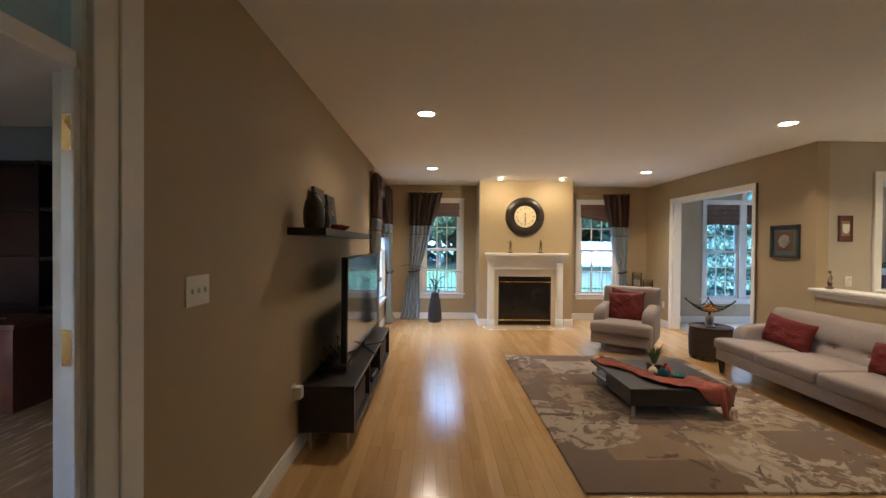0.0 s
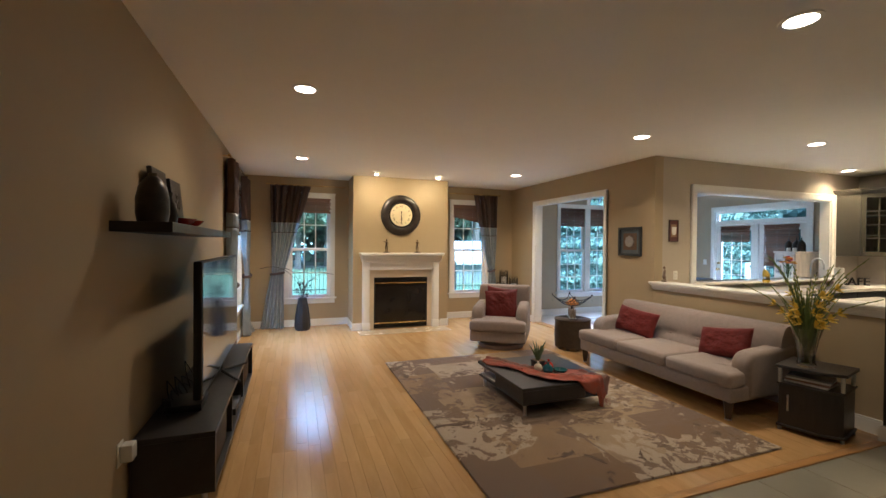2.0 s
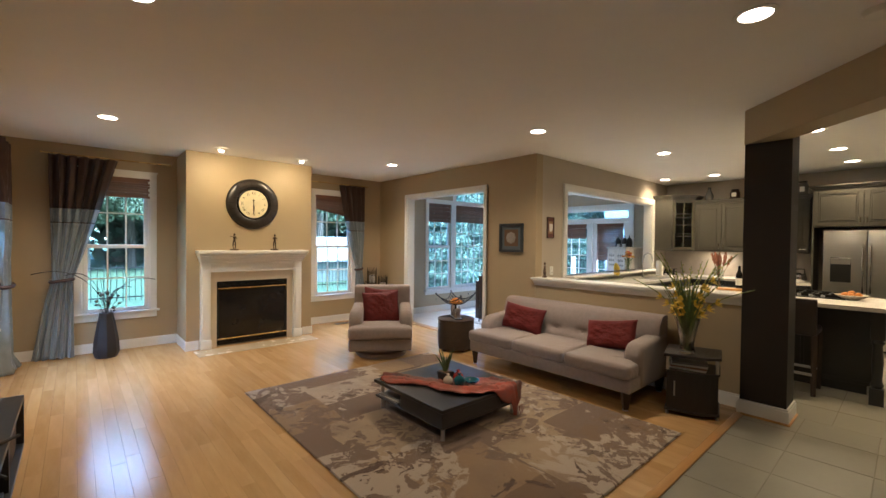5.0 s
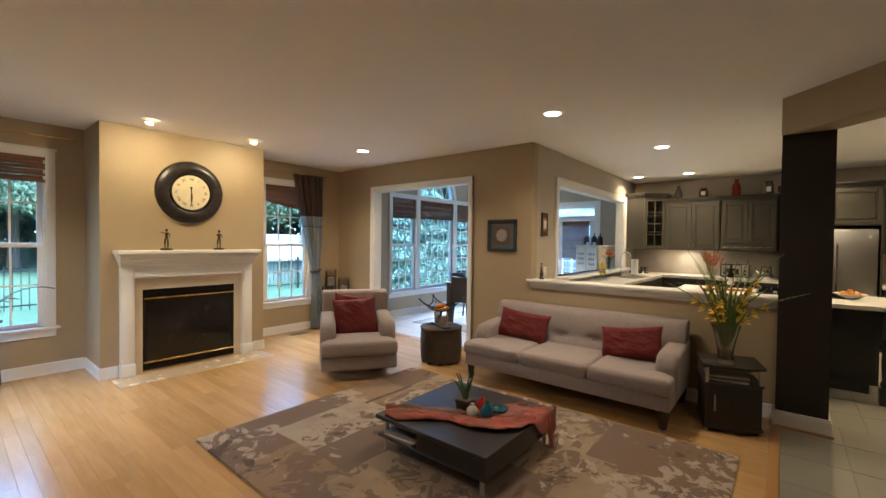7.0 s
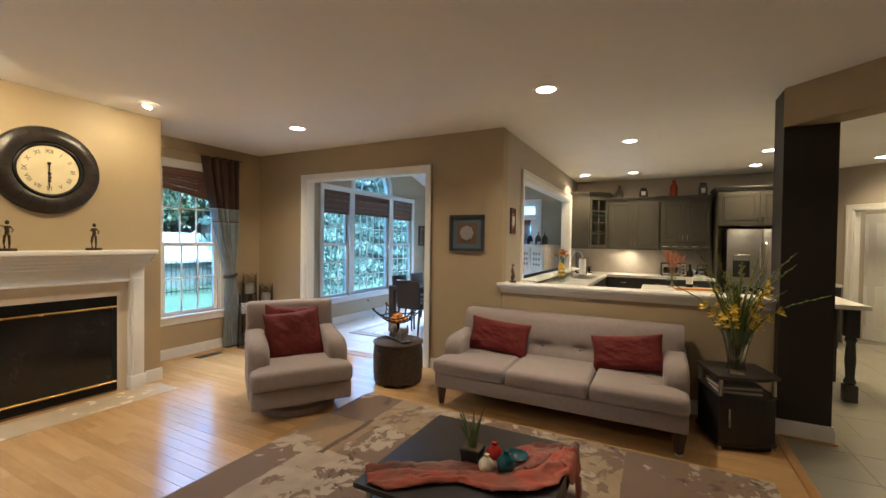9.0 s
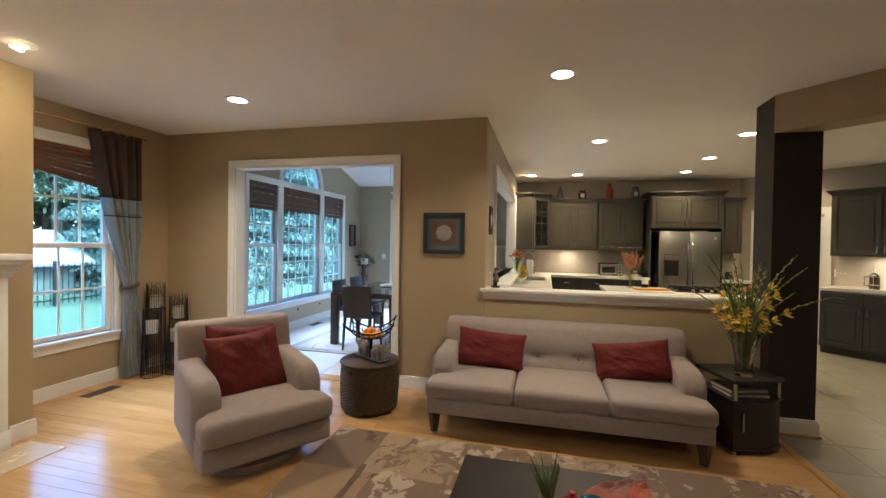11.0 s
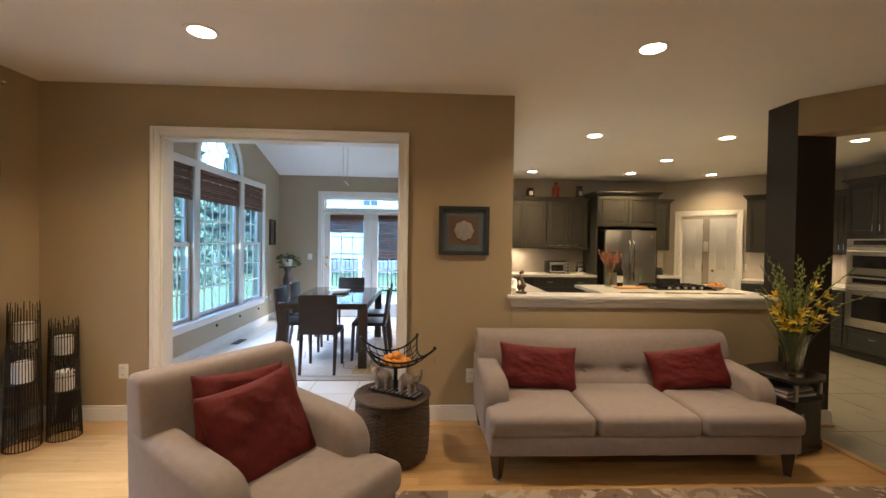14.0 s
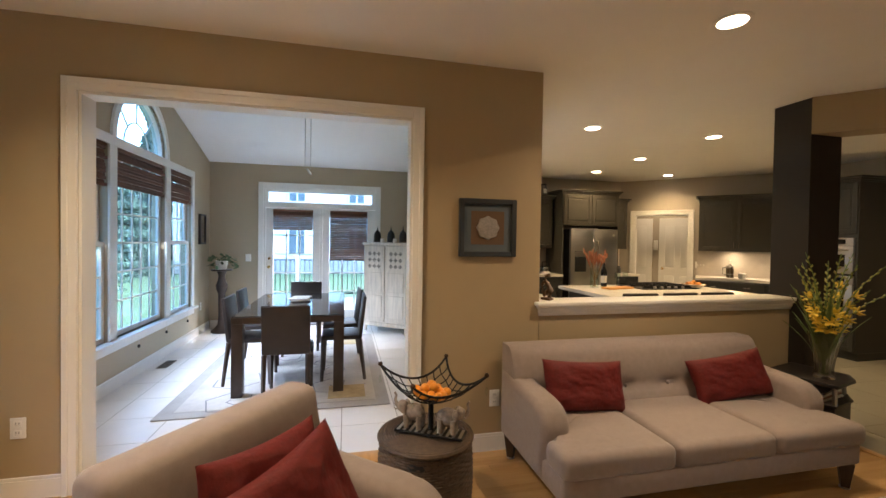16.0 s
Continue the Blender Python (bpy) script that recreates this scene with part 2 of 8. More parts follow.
def cushion(bm, sx, sy, sz, m, p=0.55, n=14, crease=None):
    """A soft box with rounded, swollen sides, sx by sy by sz, centred on m."""
    vs = bmesh.ops.create_cube(bm, size=2.0)["verts"]
    geom = list({e for v in vs for e in v.link_edges})
    bmesh.ops.subdivide_edges(bm, edges=geom, cuts=n, use_grid_fill=True)
    allv = bm.verts[:]
    for v in allv:
        x, y, z = v.co
        d = Vector((x, y, z))
        e = 1.0 / p
        k = (abs(x) ** e * 1.0 + abs(y) ** e + abs(z) ** e) ** (-p) if d.length else 1
        w = d * k
        w = w * 0.75 + d * 0.25 if p < 0.3 else w
        if crease:
            w = crease(w)
        v.co = m @ Vector((w.x * sx / 2, w.y * sy / 2, w.z * sz / 2))
    return allv


def shaped(name, bm, material, parent=None, label="", smooth=35):
    me = bpy.data.meshes.new(name)
    bmesh.ops.recalc_face_normals(bm, faces=bm.faces[:])
    bm.to_mesh(me)
    bm.free()
    me.materials.append(material)
    if smooth:
        me.shade_smooth()
        me.set_sharp_from_angle(angle=radians(smooth))
    ob = new(name, me)
    if parent is not None:
        ob.parent = parent
    if label:
        ob["label"] = label
    return ob


def part(name, bm, material, parent, label=""):
    return shaped(name, bm, material, parent, label)


def sheet_part(name, bm, material, parent, label="", thick=0.004):
    ob = shaped(name, bm, material, parent, label, 60)
    s = ob.modifiers.new("thickness", "SOLIDIFY")
    s.thickness, s.offset = thick, 0
    return ob


def thing(name, m, label, category, group="", kind=""):
    ob = new(name)
    ob.empty_display_size = 0.1
    ob.matrix_world = m
    return tagged(ob, label, category, group, kind)


def B(*args, **kw):
    bm = bmesh.new()
    bx(bm, *args, **kw)
    return bm


def structure(name, bm, material, label, category):
    return tagged(shaped(name, bm, material), label, category, "", "structure")


def wall(name, m, x0, x1, z0, z1, material, holes=(), th=TH, label="tan painted wall", y0=0.0):
    bm = bmesh.new()
    xs = sorted({x0, x1, *[h[0] for h in holes], *[h[1] for h in holes]})
    for a, b in zip(xs, xs[1:]):
        cuts = sorted((h[2], h[3]) for h in holes if h[0] <= a + 1e-6 and h[1] >= b - 1e-6)
        z = z0
        for c, d in cuts:
            if c > z + 1e-4:
                bx(bm, a, b, y0, y0 + th, z, c)
            z = d
        if z < z1 - 1e-4:
            bx(bm, a, b, y0, y0 + th, z, z1)
    bmesh.ops.remove_doubles(bm, verts=bm.verts[:], dist=1e-5)
    ob = structure(name, bm, material, label, "wall")
    ob.matrix_world = m
    return ob


def base_run(name, m, a, b, label="white painted baseboard along the wall"):
    bm = bmesh.new()
    bx(bm, a, b, -0.014, 0, 0, 0.105)
    bx(bm, a, b, -0.010, 0, 0.105, 0.125, 0.003, 1)
    ob = structure(name, bm, TRIM, label, "baseboard")
    ob.matrix_world = m
    return ob


NORTH, WEST = pose(0, NY, 0), pose(WX, 0, 0, 0, 0, 90)
DIN_N, DIN_E = pose(0, 8.45, 0), pose(9.32, 0, 0, 0, 0, -90)

# ---- structure ----
W1, W2, WW = (0.05, 0.93), (3.20, 4.10), (6.62, 8.10)
WZ = (0.47, 2.41)
wall("wall_north", NORTH, WX - TH, EX + TH, 0, CEIL, WALL, [(W1[0] + 0.08, W1[1] - 0.08, WZ[0] + 0.05, WZ[1] - 0.08), (W2[0] + 0.08, W2[1] - 0.08, WZ[0] + 0.05, WZ[1] - 0.08)])
wall("wall_west", WEST, -1.3, NY, 0, CEIL, WALL, [(WW[0] + 0.08, WW[1] - 0.08, WZ[0] + 0.05, WZ[1] - 0.08), (0.50, 1.60, 0, 2.46)])
OPEN_A, OPEN_B, OPEN_Z = 5.865, 7.765, 2.285
wall("wall_east", pose(EX, 0, 0, 0, 0, -90), -NY, -4.93, 0, CEIL, WALL, [(-OPEN_B, -OPEN_A, 0, OPEN_Z)], label="tan painted wall with a wide cased opening")
wall("wall_half", pose(EX, 0, 0, 0, 0, -90), -4.925, -2.60, 0, 0.955, WALL, label="tan painted half wall behind the sofa")
wall("wall_pass_through", pose(0, 4.93, 0), EX + TH, 9.32, 0, 3.6, WALL_K, [(5.38, 8.32, 1.03, 2.26)], label="beige painted wall with a cased pass-through")
wall("wall_south", pose(0, -1.3, 0, 0, 0, 180), -4.9, 0.9, 0, CEIL, WALL)
PASSD = pose(8.0 + 0.02, 0, 0, 0, 0, 45)
bm = bmesh.new()
prism(bm, [(1.175, 8.03), (2.915, 8.03), (2.915, NY), (1.175, NY)], 0, CEIL)
structure("chimney_breast", bm, WALL, "tan painted chimney breast above the fireplace", "wall")
bm = bmesh.new()
bx(bm, 4.52, 4.825, 2.285, 2.612, 0, CEIL)
structure("column", bm, UMBER, "square column painted dark brown", "column")
bm = bmesh.new()
prism(bm, [(4.517, 2.618), (4.517, 2.283), (0.95, -1.284), (0.615, -1.284)], 2.39, CEIL)
structure("header_beam", bm, WALL, "tan diagonal header beam meeting the column", "beam")
bm = bmesh.new()
bx(bm, WX - TH, EX + TH, -1.44, NY + TH, CEIL, CEIL + 0.12)
bx(bm, EX + TH, 9.6, -2.9, 4.95, CEIL, CEIL + 0.12)
structure("ceiling", bm, CEILM, "smooth white ceiling", "ceiling")
# dining vault, ridge along y
bm = bmesh.new()
for xa, xb, za, zb in ((EX + TH - 0.02, 7.05, 2.68, 3.36), (7.05, 9.4, 3.36, 2.68)):
    vs = [bm.verts.new(p) for p in ((xa, 5.0, za), (xb, 5.0, zb), (xb, 8.6, zb), (xa, 8.6, za), (xa, 5.0, za + 0.1), (xb, 5.0, zb + 0.1), (xb, 8.6, zb + 0.1), (xa, 8.6, za + 0.1))]
    for f in ((0, 1, 2, 3), (7, 6, 5, 4), (0, 4, 5, 1), (1, 5, 6, 2), (2, 6, 7, 3), (3, 7, 4, 0)):
        bm.faces.new([vs[i] for i in f])
structure("ceiling_dining", bm, mat("vault paint", (0.86, 0.85, 0.83), 0.85, vary=0.03, scale=1), "white vaulted dining room ceiling", "ceiling")
wall("wall_east_upper", pose(EX, 0, 0, 0, 0, -90), -8.6, -4.93, CEIL, 3.0, WALL_D, th=TH - 0.02, y0=0.01)
# dining walls
ARCH = (6.42, 7.68, 7.05, 0.60)
arch_holes = []
for k in range(24):
    a, b = 6.49 + 1.12 * k / 24, 6.49 + 1.12 * (k + 1) / 24
    arch_holes.append((a, b, 2.40, 2.40 + math.sqrt(max(0.0, 0.58 ** 2 - ((a + b) / 2 - 7.05) ** 2))))
wall("wall_dining_north", DIN_N, EX + TH, 9.32 + TH, 0, 3.6, WALL_D, [(5.70, 6.36, 0.48, 2.34), (6.49, 7.61, 0.48, 2.33), (7.74, 8.50, 0.48, 2.34)] + arch_holes, label="tan painted dining room wall with a large window")
wall("wall_dining_east", DIN_E, -8.45, -4.93, 0, 3.0, WALL_D, [(-7.63, -5.78, 0, 2.33)], label="tan painted dining room wall with french doors")
# kitchen walls
wall("wall_kitchen_east", pose(9.05, 0, 0, 0, 0, -90), -4.93, -1.05, 0, CEIL, WALL_K, label="beige kitchen wall")
DIAG = pose(9.05, 1.05, 0, 0, 0, -135)
# local x runs south-west along the diagonal; outward is local y
wall("wall_kitchen_diagonal", DIAG, -0.05, 2.48, 0, CEIL, WALL_K, [(0.27, 1.16, 0, 2.03)], label="beige diagonal kitchen wall with a doorway")
wall("wall_kitchen_south", pose(0, -0.72, 0, 0, 0, 180), -7.4, -4.75, 0, CEIL, WALL_K, label="beige kitchen wall")
wall("wall_kitchen_corner", pose(4.75, 0, 0, 0, 0, 90), -1.44, -0.72, 0, CEIL, WALL_K)
# office
wall("wall_office_north", pose(0, 4.72, 0), -4.7, WX - TH, 0, CEIL, mat("office paint", (0.30, 0.31, 0.32), 0.7, vary=0.04), label="grey office wall")
wall("wall_office_west", pose(-4.7, 0, 0, 0, 0, 90), -1.4, 4.86, 0, CEIL, WALL)
wall("wall_office_south", pose(0, -1.3, 0, 0, 0, 180), 0.75, 4.7, 0, CEIL, WALL, [(3.2, 4.4, 1.1, 2.0)])
bm = bmesh.new()
bx(bm, -4.8, WX - TH, -1.44, 4.87, CEIL - 0.002, CEIL + 0.12)
structure("ceiling_office", bm, CEILM, "white ceiling of the dim office", "ceiling")
bm = bmesh.new()
bx(bm, -4.8, WX, -1.44, 4.87, -0.05, -0.004)
structure("floor_office", bm, mat("office boards", (0.45, 0.29, 0.15), 0.25, vary=0.25, scale=5, stretch=(4, 0.5, 1)), "wooden office floor", "floor")


def pantry():
    # small hall behind the diagonal doorway
    m = DIAG
    wall("wall_hall_back", m @ pose(0, 0.66, 0), -0.6, 2.3, 0, CEIL, WALL_K, label="beige hall wall")
    wall("wall_hall_left", m @ pose(0.1, 0.14, 0, 0, 0, 90), 0, 1.2, 0, CEIL, WALL_K)
    wall("wall_hall_right", m @ pose(1.75, 0.14, 0, 0, 0, 90), 0, 1.2, 0, CEIL, WALL_K)


pantry()
for nm, m, a, b in (("baseboard_north", NORTH, WX, 1.16), ("baseboard_north_right", NORTH, 2.93, EX), ("baseboard_west", WEST, 1.80, NY - 0.02),
                    ("baseboard_east", pose(EX, 0, 0, 0, 0, -90), -NY + 0.02, -7.84), ("baseboard_east_right", pose(EX, 0, 0, 0, 0, -90), -5.78, -2.63),
                    ("baseboard_dining_north", DIN_N, 4.8, 9.30), ("baseboard_dining_east", DIN_E, -8.43, -7.74), ("baseboard_dining_right", DIN_E, -5.68, -5.08),
                    ("baseboard_chimney_left", pose(1.175, 0, 0, 0, 0, -90), -NY, -8.03), ("baseboard_chimney_right", pose(2.915, 0, 0, 0, 0, 90), 8.03, NY - 0.02),
                    ("baseboard_chimney_front", pose(0, 8.03, 0), 1.16, 1.32), ("baseboard_chimney_front_right", pose(0, 8.03, 0), 2.77, 2.93)):
    base_run(nm, m, a, b)
bm = bmesh.new()
bx(bm, 4.50, 4.845, 2.265, 2.632, 0, 0.11)
bx(bm, 4.506, 4.84, 2.27, 2.626, 0.11, 0.13, 0.003, 1)
structure("baseboard_column", bm, TRIM, "white baseboard around the dark column", "baseboard")
bm = bmesh.new()
bx(bm, 4.485, 4.85, 2.25, 2.275, 0, 0.018, 0.006)
bx(bm, 4.478, 4.50, 2.26, 2.60, 0, 0.018, 0.006)
structure("shoe_moulding_column", bm, THRESH, "oak shoe moulding at the column base", "trim")


def casing_set(name, m, a, b, top, y=-0.022, w=0.095, depth=TH, inner=True, bottom=0.0):
    """White casing round an opening; a, b and top are the clear opening."""
    bm = bmesh.new()
    for f in (0, 1):
        e = 0.030 if f else 0.0
        yy = y - (0.008 if f else 0)
        ww = w - 0.0 if not f else w
        bx(bm, a - ww, a - (w - 0.03 if f else 0), yy, 0, bottom, top + w, 0.003, 1)
        bx(bm, b + (w - 0.03 if f else 0), b + ww, yy, 0, bottom, top + w, 0.003, 1)
        bx(bm, a - (0 if not f else w - 0.03), b + (0 if not f else w - 0.03), yy, 0, top + (w - 0.03 if f else 0), top + w, 0.003, 1)
    if inner:
        bx(bm, a - 0.004, a + 0.014, 0, depth, bottom, top)
        bx(bm, b - 0.014, b + 0.004, 0, depth, bottom, top)
        bx(bm, a + 0.014, b - 0.014, 0, depth, top - 0.014, top + 0.004)
    ob = structure(name, bm, TRIM, "white painted casing around the opening", "trim")
    ob.matrix_world = m
    return ob


casing_set("trim_dining_opening", pose(EX, 0, 0, 0, 0, -90), -OPEN_B, -OPEN_A, OPEN_Z, w=0.072)
casing_set("trim_pass_through", pose(0, 4.93, 0), 5.38, 8.32, 2.26, bottom=1.0)
casing_set("trim_kitchen_door", DIAG, 0.27, 1.16, 2.03, w=0.085)
casing_set("trim_office_door", WEST, 0.59, 1.51, 2.44, w=0.12, depth=0.058)
structure("trim_office_backband", B(1.631, 1.725, -0.012, 0, 0, CEIL - 0.002, 0.003, seg=1), TRIM, "flat white board beside the office door casing", "trim").matrix_world = WEST
# ledge of the half wall
bm = bmesh.new()
bx(bm, 4.59, 4.84, 2.613, 4.965, 1.018, 1.047, 0.006)
bx(bm, 4.605, EX, 2.613, 4.95, 0.998, 1.018, 0.005)
bx(bm, 4.622, EX, 2.613, 4.94, 0.965, 0.998, 0.006)
bx(bm, 4.635, EX, 2.613, 4.934, 0.945, 0.965, 0.004)
structure("ledge", bm, TRIM, "white moulded ledge capping the half wall", "ledge")
# ground floor slabs under the boards and tiles
bm = bmesh.new()
bx(bm, WX - TH, EX + TH, 2.58, NY + TH, -0.06, -0.006)
structure("floor_living", bm, SUB, "maple strip floor of the living room", "floor")
bm = bmesh.new()
bx(bm, WX - TH, 9.6, -2.9, 2.58, -0.06, -0.0025)
bx(bm, EX + TH, 9.6, 2.58, 8.6, -0.06, -0.0025)
structure("floor_tile", bm, GROUT, "cream tile floor of the kitchen and dining room", "floor")
bm = bmesh.new()
bx(bm, WX, 4.50, 2.575, 2.635, -0.005, 0.012, 0.006)
structure("threshold", bm, THRESH, "oak strip between boards and tile", "trim")
bm = bmesh.new()
bx(bm, EX - 0.01, EX + TH, OPEN_A, OPEN_B, -0.005, 0.010, 0.004)
structure("threshold_dining", bm, THRESH, "oak strip in the dining room opening", "trim")

# ---- windows and doors ----


def bars(bm, x0, x1, z0, z1, nx, nz, y, w=0.018, d=0.012):
    for i in range(1, nx):
        x = x0 + (x1 - x0) * i / nx
        bx(bm, x - w / 2, x + w / 2, y - d / 2, y + d / 2, z0, z1)
    for i in range(1, nz):
        z = z0 + (z1 - z0) * i / nz
        bx(bm, x0, x1, y - d / 2 + 0.001, y + d / 2 - 0.001, z - w / 2, z + w / 2)


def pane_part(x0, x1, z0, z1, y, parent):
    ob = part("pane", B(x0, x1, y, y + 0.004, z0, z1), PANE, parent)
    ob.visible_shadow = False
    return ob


def sash(x0, x1, z0, z1, y, nx, nz, parent, f=0.045):
    bm = bmesh.new()
    bx(bm, x0, x0 + f, y - 0.018, y + 0.018, z0, z1, 0.003, 1)
    bx(bm, x1 - f, x1, y - 0.018, y + 0.018, z0, z1, 0.003, 1)
    bx(bm, x0 + f, x1 - f, y - 0.017, y + 0.017, z0, z0 + f, 0.003, 1)
    bx(bm, x0 + f, x1 - f, y - 0.017, y + 0.017, z1 - f, z1, 0.003, 1)
    s = part("sash", bm, TRIM, parent)
    bm = bmesh.new()
    bars(bm, x0 + f, x1 - f, z0 + f, z1 - f, nx, nz, y)
    part("glazing_bars", bm, TRIM, s)
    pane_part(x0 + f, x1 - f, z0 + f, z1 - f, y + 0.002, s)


def window(name, m, a, b, z0, z1, label, sashes=None, casing=True, double=True):
    """a..b and z0..z1: outer casing; z0 is the top of the sill."""
    w = thing(name, m, label, "window", kind="structure")
    c = 0.08
    bm = bmesh.new()
    for x in (a, b - c):
        bx(bm, x, x + c, -0.022, 0, z0 + 0.02, z1, 0.004, 1)
    bx(bm, a + c, b - c, -0.022, 0, z1 - c, z1, 0.004, 1)
    bx(bm, a - 0.012, b + 0.012, -0.034, 0, z1, z1 + 0.018, 0.004, 1)
    part("window_casing", bm, TRIM, w)
    bm = bmesh.new()
    for x in (a + c - 0.002, b - c - 0.016):
        bx(bm, x, x + 0.018, 0, TH, z0 + 0.05, z1 - c)
    bx(bm, a + c + 0.016, b - c - 0.016, 0, TH, z1 - c - 0.018, z1 - c)
    part("window_frame", bm, TRIM, w)
    bm = bmesh.new()
    bx(bm, a - 0.03, b + 0.03, -0.055, TH, z0 + 0.022, z0 + 0.05, 0.006)
    bx(bm, a, b, -0.02, 0, z0 - 0.06, z0 + 0.022, 0.004, 1)
    part("window_sill", bm, TRIM, w)
    x0, x1, zz0, zz1 = a + c + 0.016, b - c - 0.016, z0 + 0.05, z1 - c - 0.018
    zm = (zz0 + zz1) / 2 - 0.02
    n = 1 if x1 - x0 < 1.0 else 2
    for i in range(n):
        u0, u1 = x0 + (x1 - x0) * i / n, x0 + (x1 - x0) * (i + 1) / n
        sash(u0, u1, zm - 0.02, zz1, 0.085, 3, 2, w)
        sash(u0, u1, zz0, zm + 0.02, 0.045, 3, 2, w)
    return w


window("window_1", NORTH, *W1, *WZ, "white double-hung window with grids facing the lawn")
window("window_2", NORTH, *W2, *WZ, "white double-hung window with grids beside the fireplace")
window("window_3", WEST, *WW, *WZ, "white double-hung window behind the television")


def slat_shade(name, m, x0, x1, z0, z1, label, loose=0.0, n=None, y=0.0):
    s = thing(name, m, label, "window shade", "bamboo window shades")
    rng = random.Random(int(x0 * 100) + int(z0 * 10))
    n = n or max(4, int((z1 - z0) / 0.030))
    bm = bmesh.new()
    bx(bm, x0, x1, y - 0.02, y + 0.02, z1, z1 + 0.035, 0.003, 1)
    part("head_rail", bm, BAMBOO, s)
    for i in range(n):
        bm = bmesh.new()
        z = z0 + (z1 - z0) * (i + 0.5) / n
        h = (z1 - z0) / n * 0.47
        yy = y + 0.008 * math.sin(i * 2.1) + rng.uniform(-0.003, 0.003) - (0.012 if i % 4 == 0 else 0)
        vs = bx(bm, x0 + rng.uniform(0, 0.004), x1 - rng.uniform(0, 0.004), yy - 0.009, yy + 0.009, z - h, z + h, 0.004, 1)
        if loose:
            for v in bm.verts:
                v.co.z -= loose * (1 - (v.co.z - z0) / (z1 - z0)) * math.sin((v.co.x - x0) / (x1 - x0) * 1.57)
        part("slat", bm, BAMBOO, s)
    return s


slat_shade("window_shade", NORTH, 0.14, 0.86, 2.06, 2.30, "raised brown woven bamboo shade in a white window", y=0.012)
slat_shade("window_shade", NORTH, 3.29, 4.01, 2.07, 2.29, "half-raised brown bamboo shade hanging crooked", y=0.012, loose=0.13)
slat_shade("window_shade", WEST, 6.72, 8.0, 1.62, 2.30, "lowered brown woven bamboo shade behind curtains", y=0.012)


def curtain(name, m, top, tie, bottom, label, tie_z=0.97, topz=2.53):
    """top, tie, bottom: (left, right) along the wall."""
    c = thing(name, m, label, "curtain", "two-tone curtains")

    def edge(z):
        if z > tie_z:
            t = (z - tie_z) / (topz - tie_z)
            s = t ** 0.92
            return tuple(p + (q - p) * s for p, q in zip(tie, top))
        t = 1 - z / tie_z
        s = t ** 0.8
        return tuple(p + (q - p) * s for p, q in zip(tie, bottom))

    def surf(z0, z1, n):
        bm = bmesh.new()
        rows, cols = n, 72
        grid = []
        for j in range(rows + 1):
            z = z0 + (z1 - z0) * j / rows
            l, r = edge(max(z, 0.0))
            pinch = min(1.0, abs(z - tie_z) / 0.5)
            amp = 0.012 + 0.030 * pinch
            row = []
            for i in range(cols + 1):
                u = i / cols
                ph = u * 2 * math.pi * 5.2 + 1.1 * math.sin(z * 2.1 + u * 4 + top[0])
                y = -0.075 + amp * math.sin(ph) + 0.012 * math.sin(ph * 2.3 + z * 3) - 0.03 * math.sin(math.pi * u) * (1 - pinch)
                if z < 0.15:
                    y -= (0.15 - z) * 0.35 * (0.4 + u)
                row.append(bm.verts.new((l + (r - l) * u + 0.006 * math.cos(ph), y, z)))
            grid.append(row)
        for a, b in zip(grid, grid[1:]):
            for i in range(cols):
                bm.faces.new((a[i], a[i + 1], b[i + 1], b[i]))
        return bm
    sheet_part("upper_panel", surf(1.87, topz, 16), CURT_B, c)
    sheet_part("band", surf(1.70, 1.868, 4), CURT_G, c)
    sheet_part("seam", surf(1.688, 1.70, 2), CURT_B, c, thick=0.006)
    sheet_part("lower_panel", surf(0.012, 1.688, 40), CURT_G, c)
    bm = bmesh.new()
    l, r = tie
    tube(bm, [((l + r) / 2 + ((r - l) / 2 + 0.012) * math.cos(a), -0.08 + 0.065 * math.sin(a), tie_z + 0.015 * math.cos(a)) for a in [k * math.pi / 12 for k in range(24)]], 0.022, 6, True)
    part("tieback", bm, CURT_B, c)
    return c


curtain("curtain", NORTH, (-0.18, 0.50), (-0.15, 0.035), (-0.34, 0.05), "brown and blue-grey curtain tied back beside the window")
curtain("curtain", NORTH, (3.72, 4.27), (4.07, 4.19), (4.03, 4.31), "brown and blue-grey satin curtain tied back")
curtain("curtain", WEST, (6.36, 6.86), (6.42, 6.62), (6.35, 6.62), "brown and blue-grey curtain at the side window")
curtain("curtain", WEST, (7.72, 8.42), (8.12, 8.30), (8.02, 8.5), "brown and blue-grey curtain gathered near the corner")


def curtain_rod(m, a, b, label):
    r = thing("curtain_rod", m, label, "curtain rod")
    bm = bmesh.new()
    rod(bm, (a, -0.075, 2.545), (b, -0.075, 2.545), 0.007)
    part("rod", bm, BRASS, r)
    for x in (a, b):
        bm = bmesh.new()
        ball(bm, (x, -0.075, 2.545), 0.014)
        part("finial", bm, BRASS, r)
    for x in (a + 0.06, b - 0.06):
        bm = bmesh.new()
        rod(bm, (x, 0, 2.545), (x, -0.075, 2.545), 0.005)
        part("bracket", bm, BRASS, r)


curtain_rod(NORTH, -0.24, 1.08, "thin brass curtain rod above the window")
curtain_rod(NORTH, 3.02, 4.30, "thin brass curtain rod beside the chimney")
curtain_rod(WEST, 6.25, 8.5, "thin brass curtain rod on the side wall")


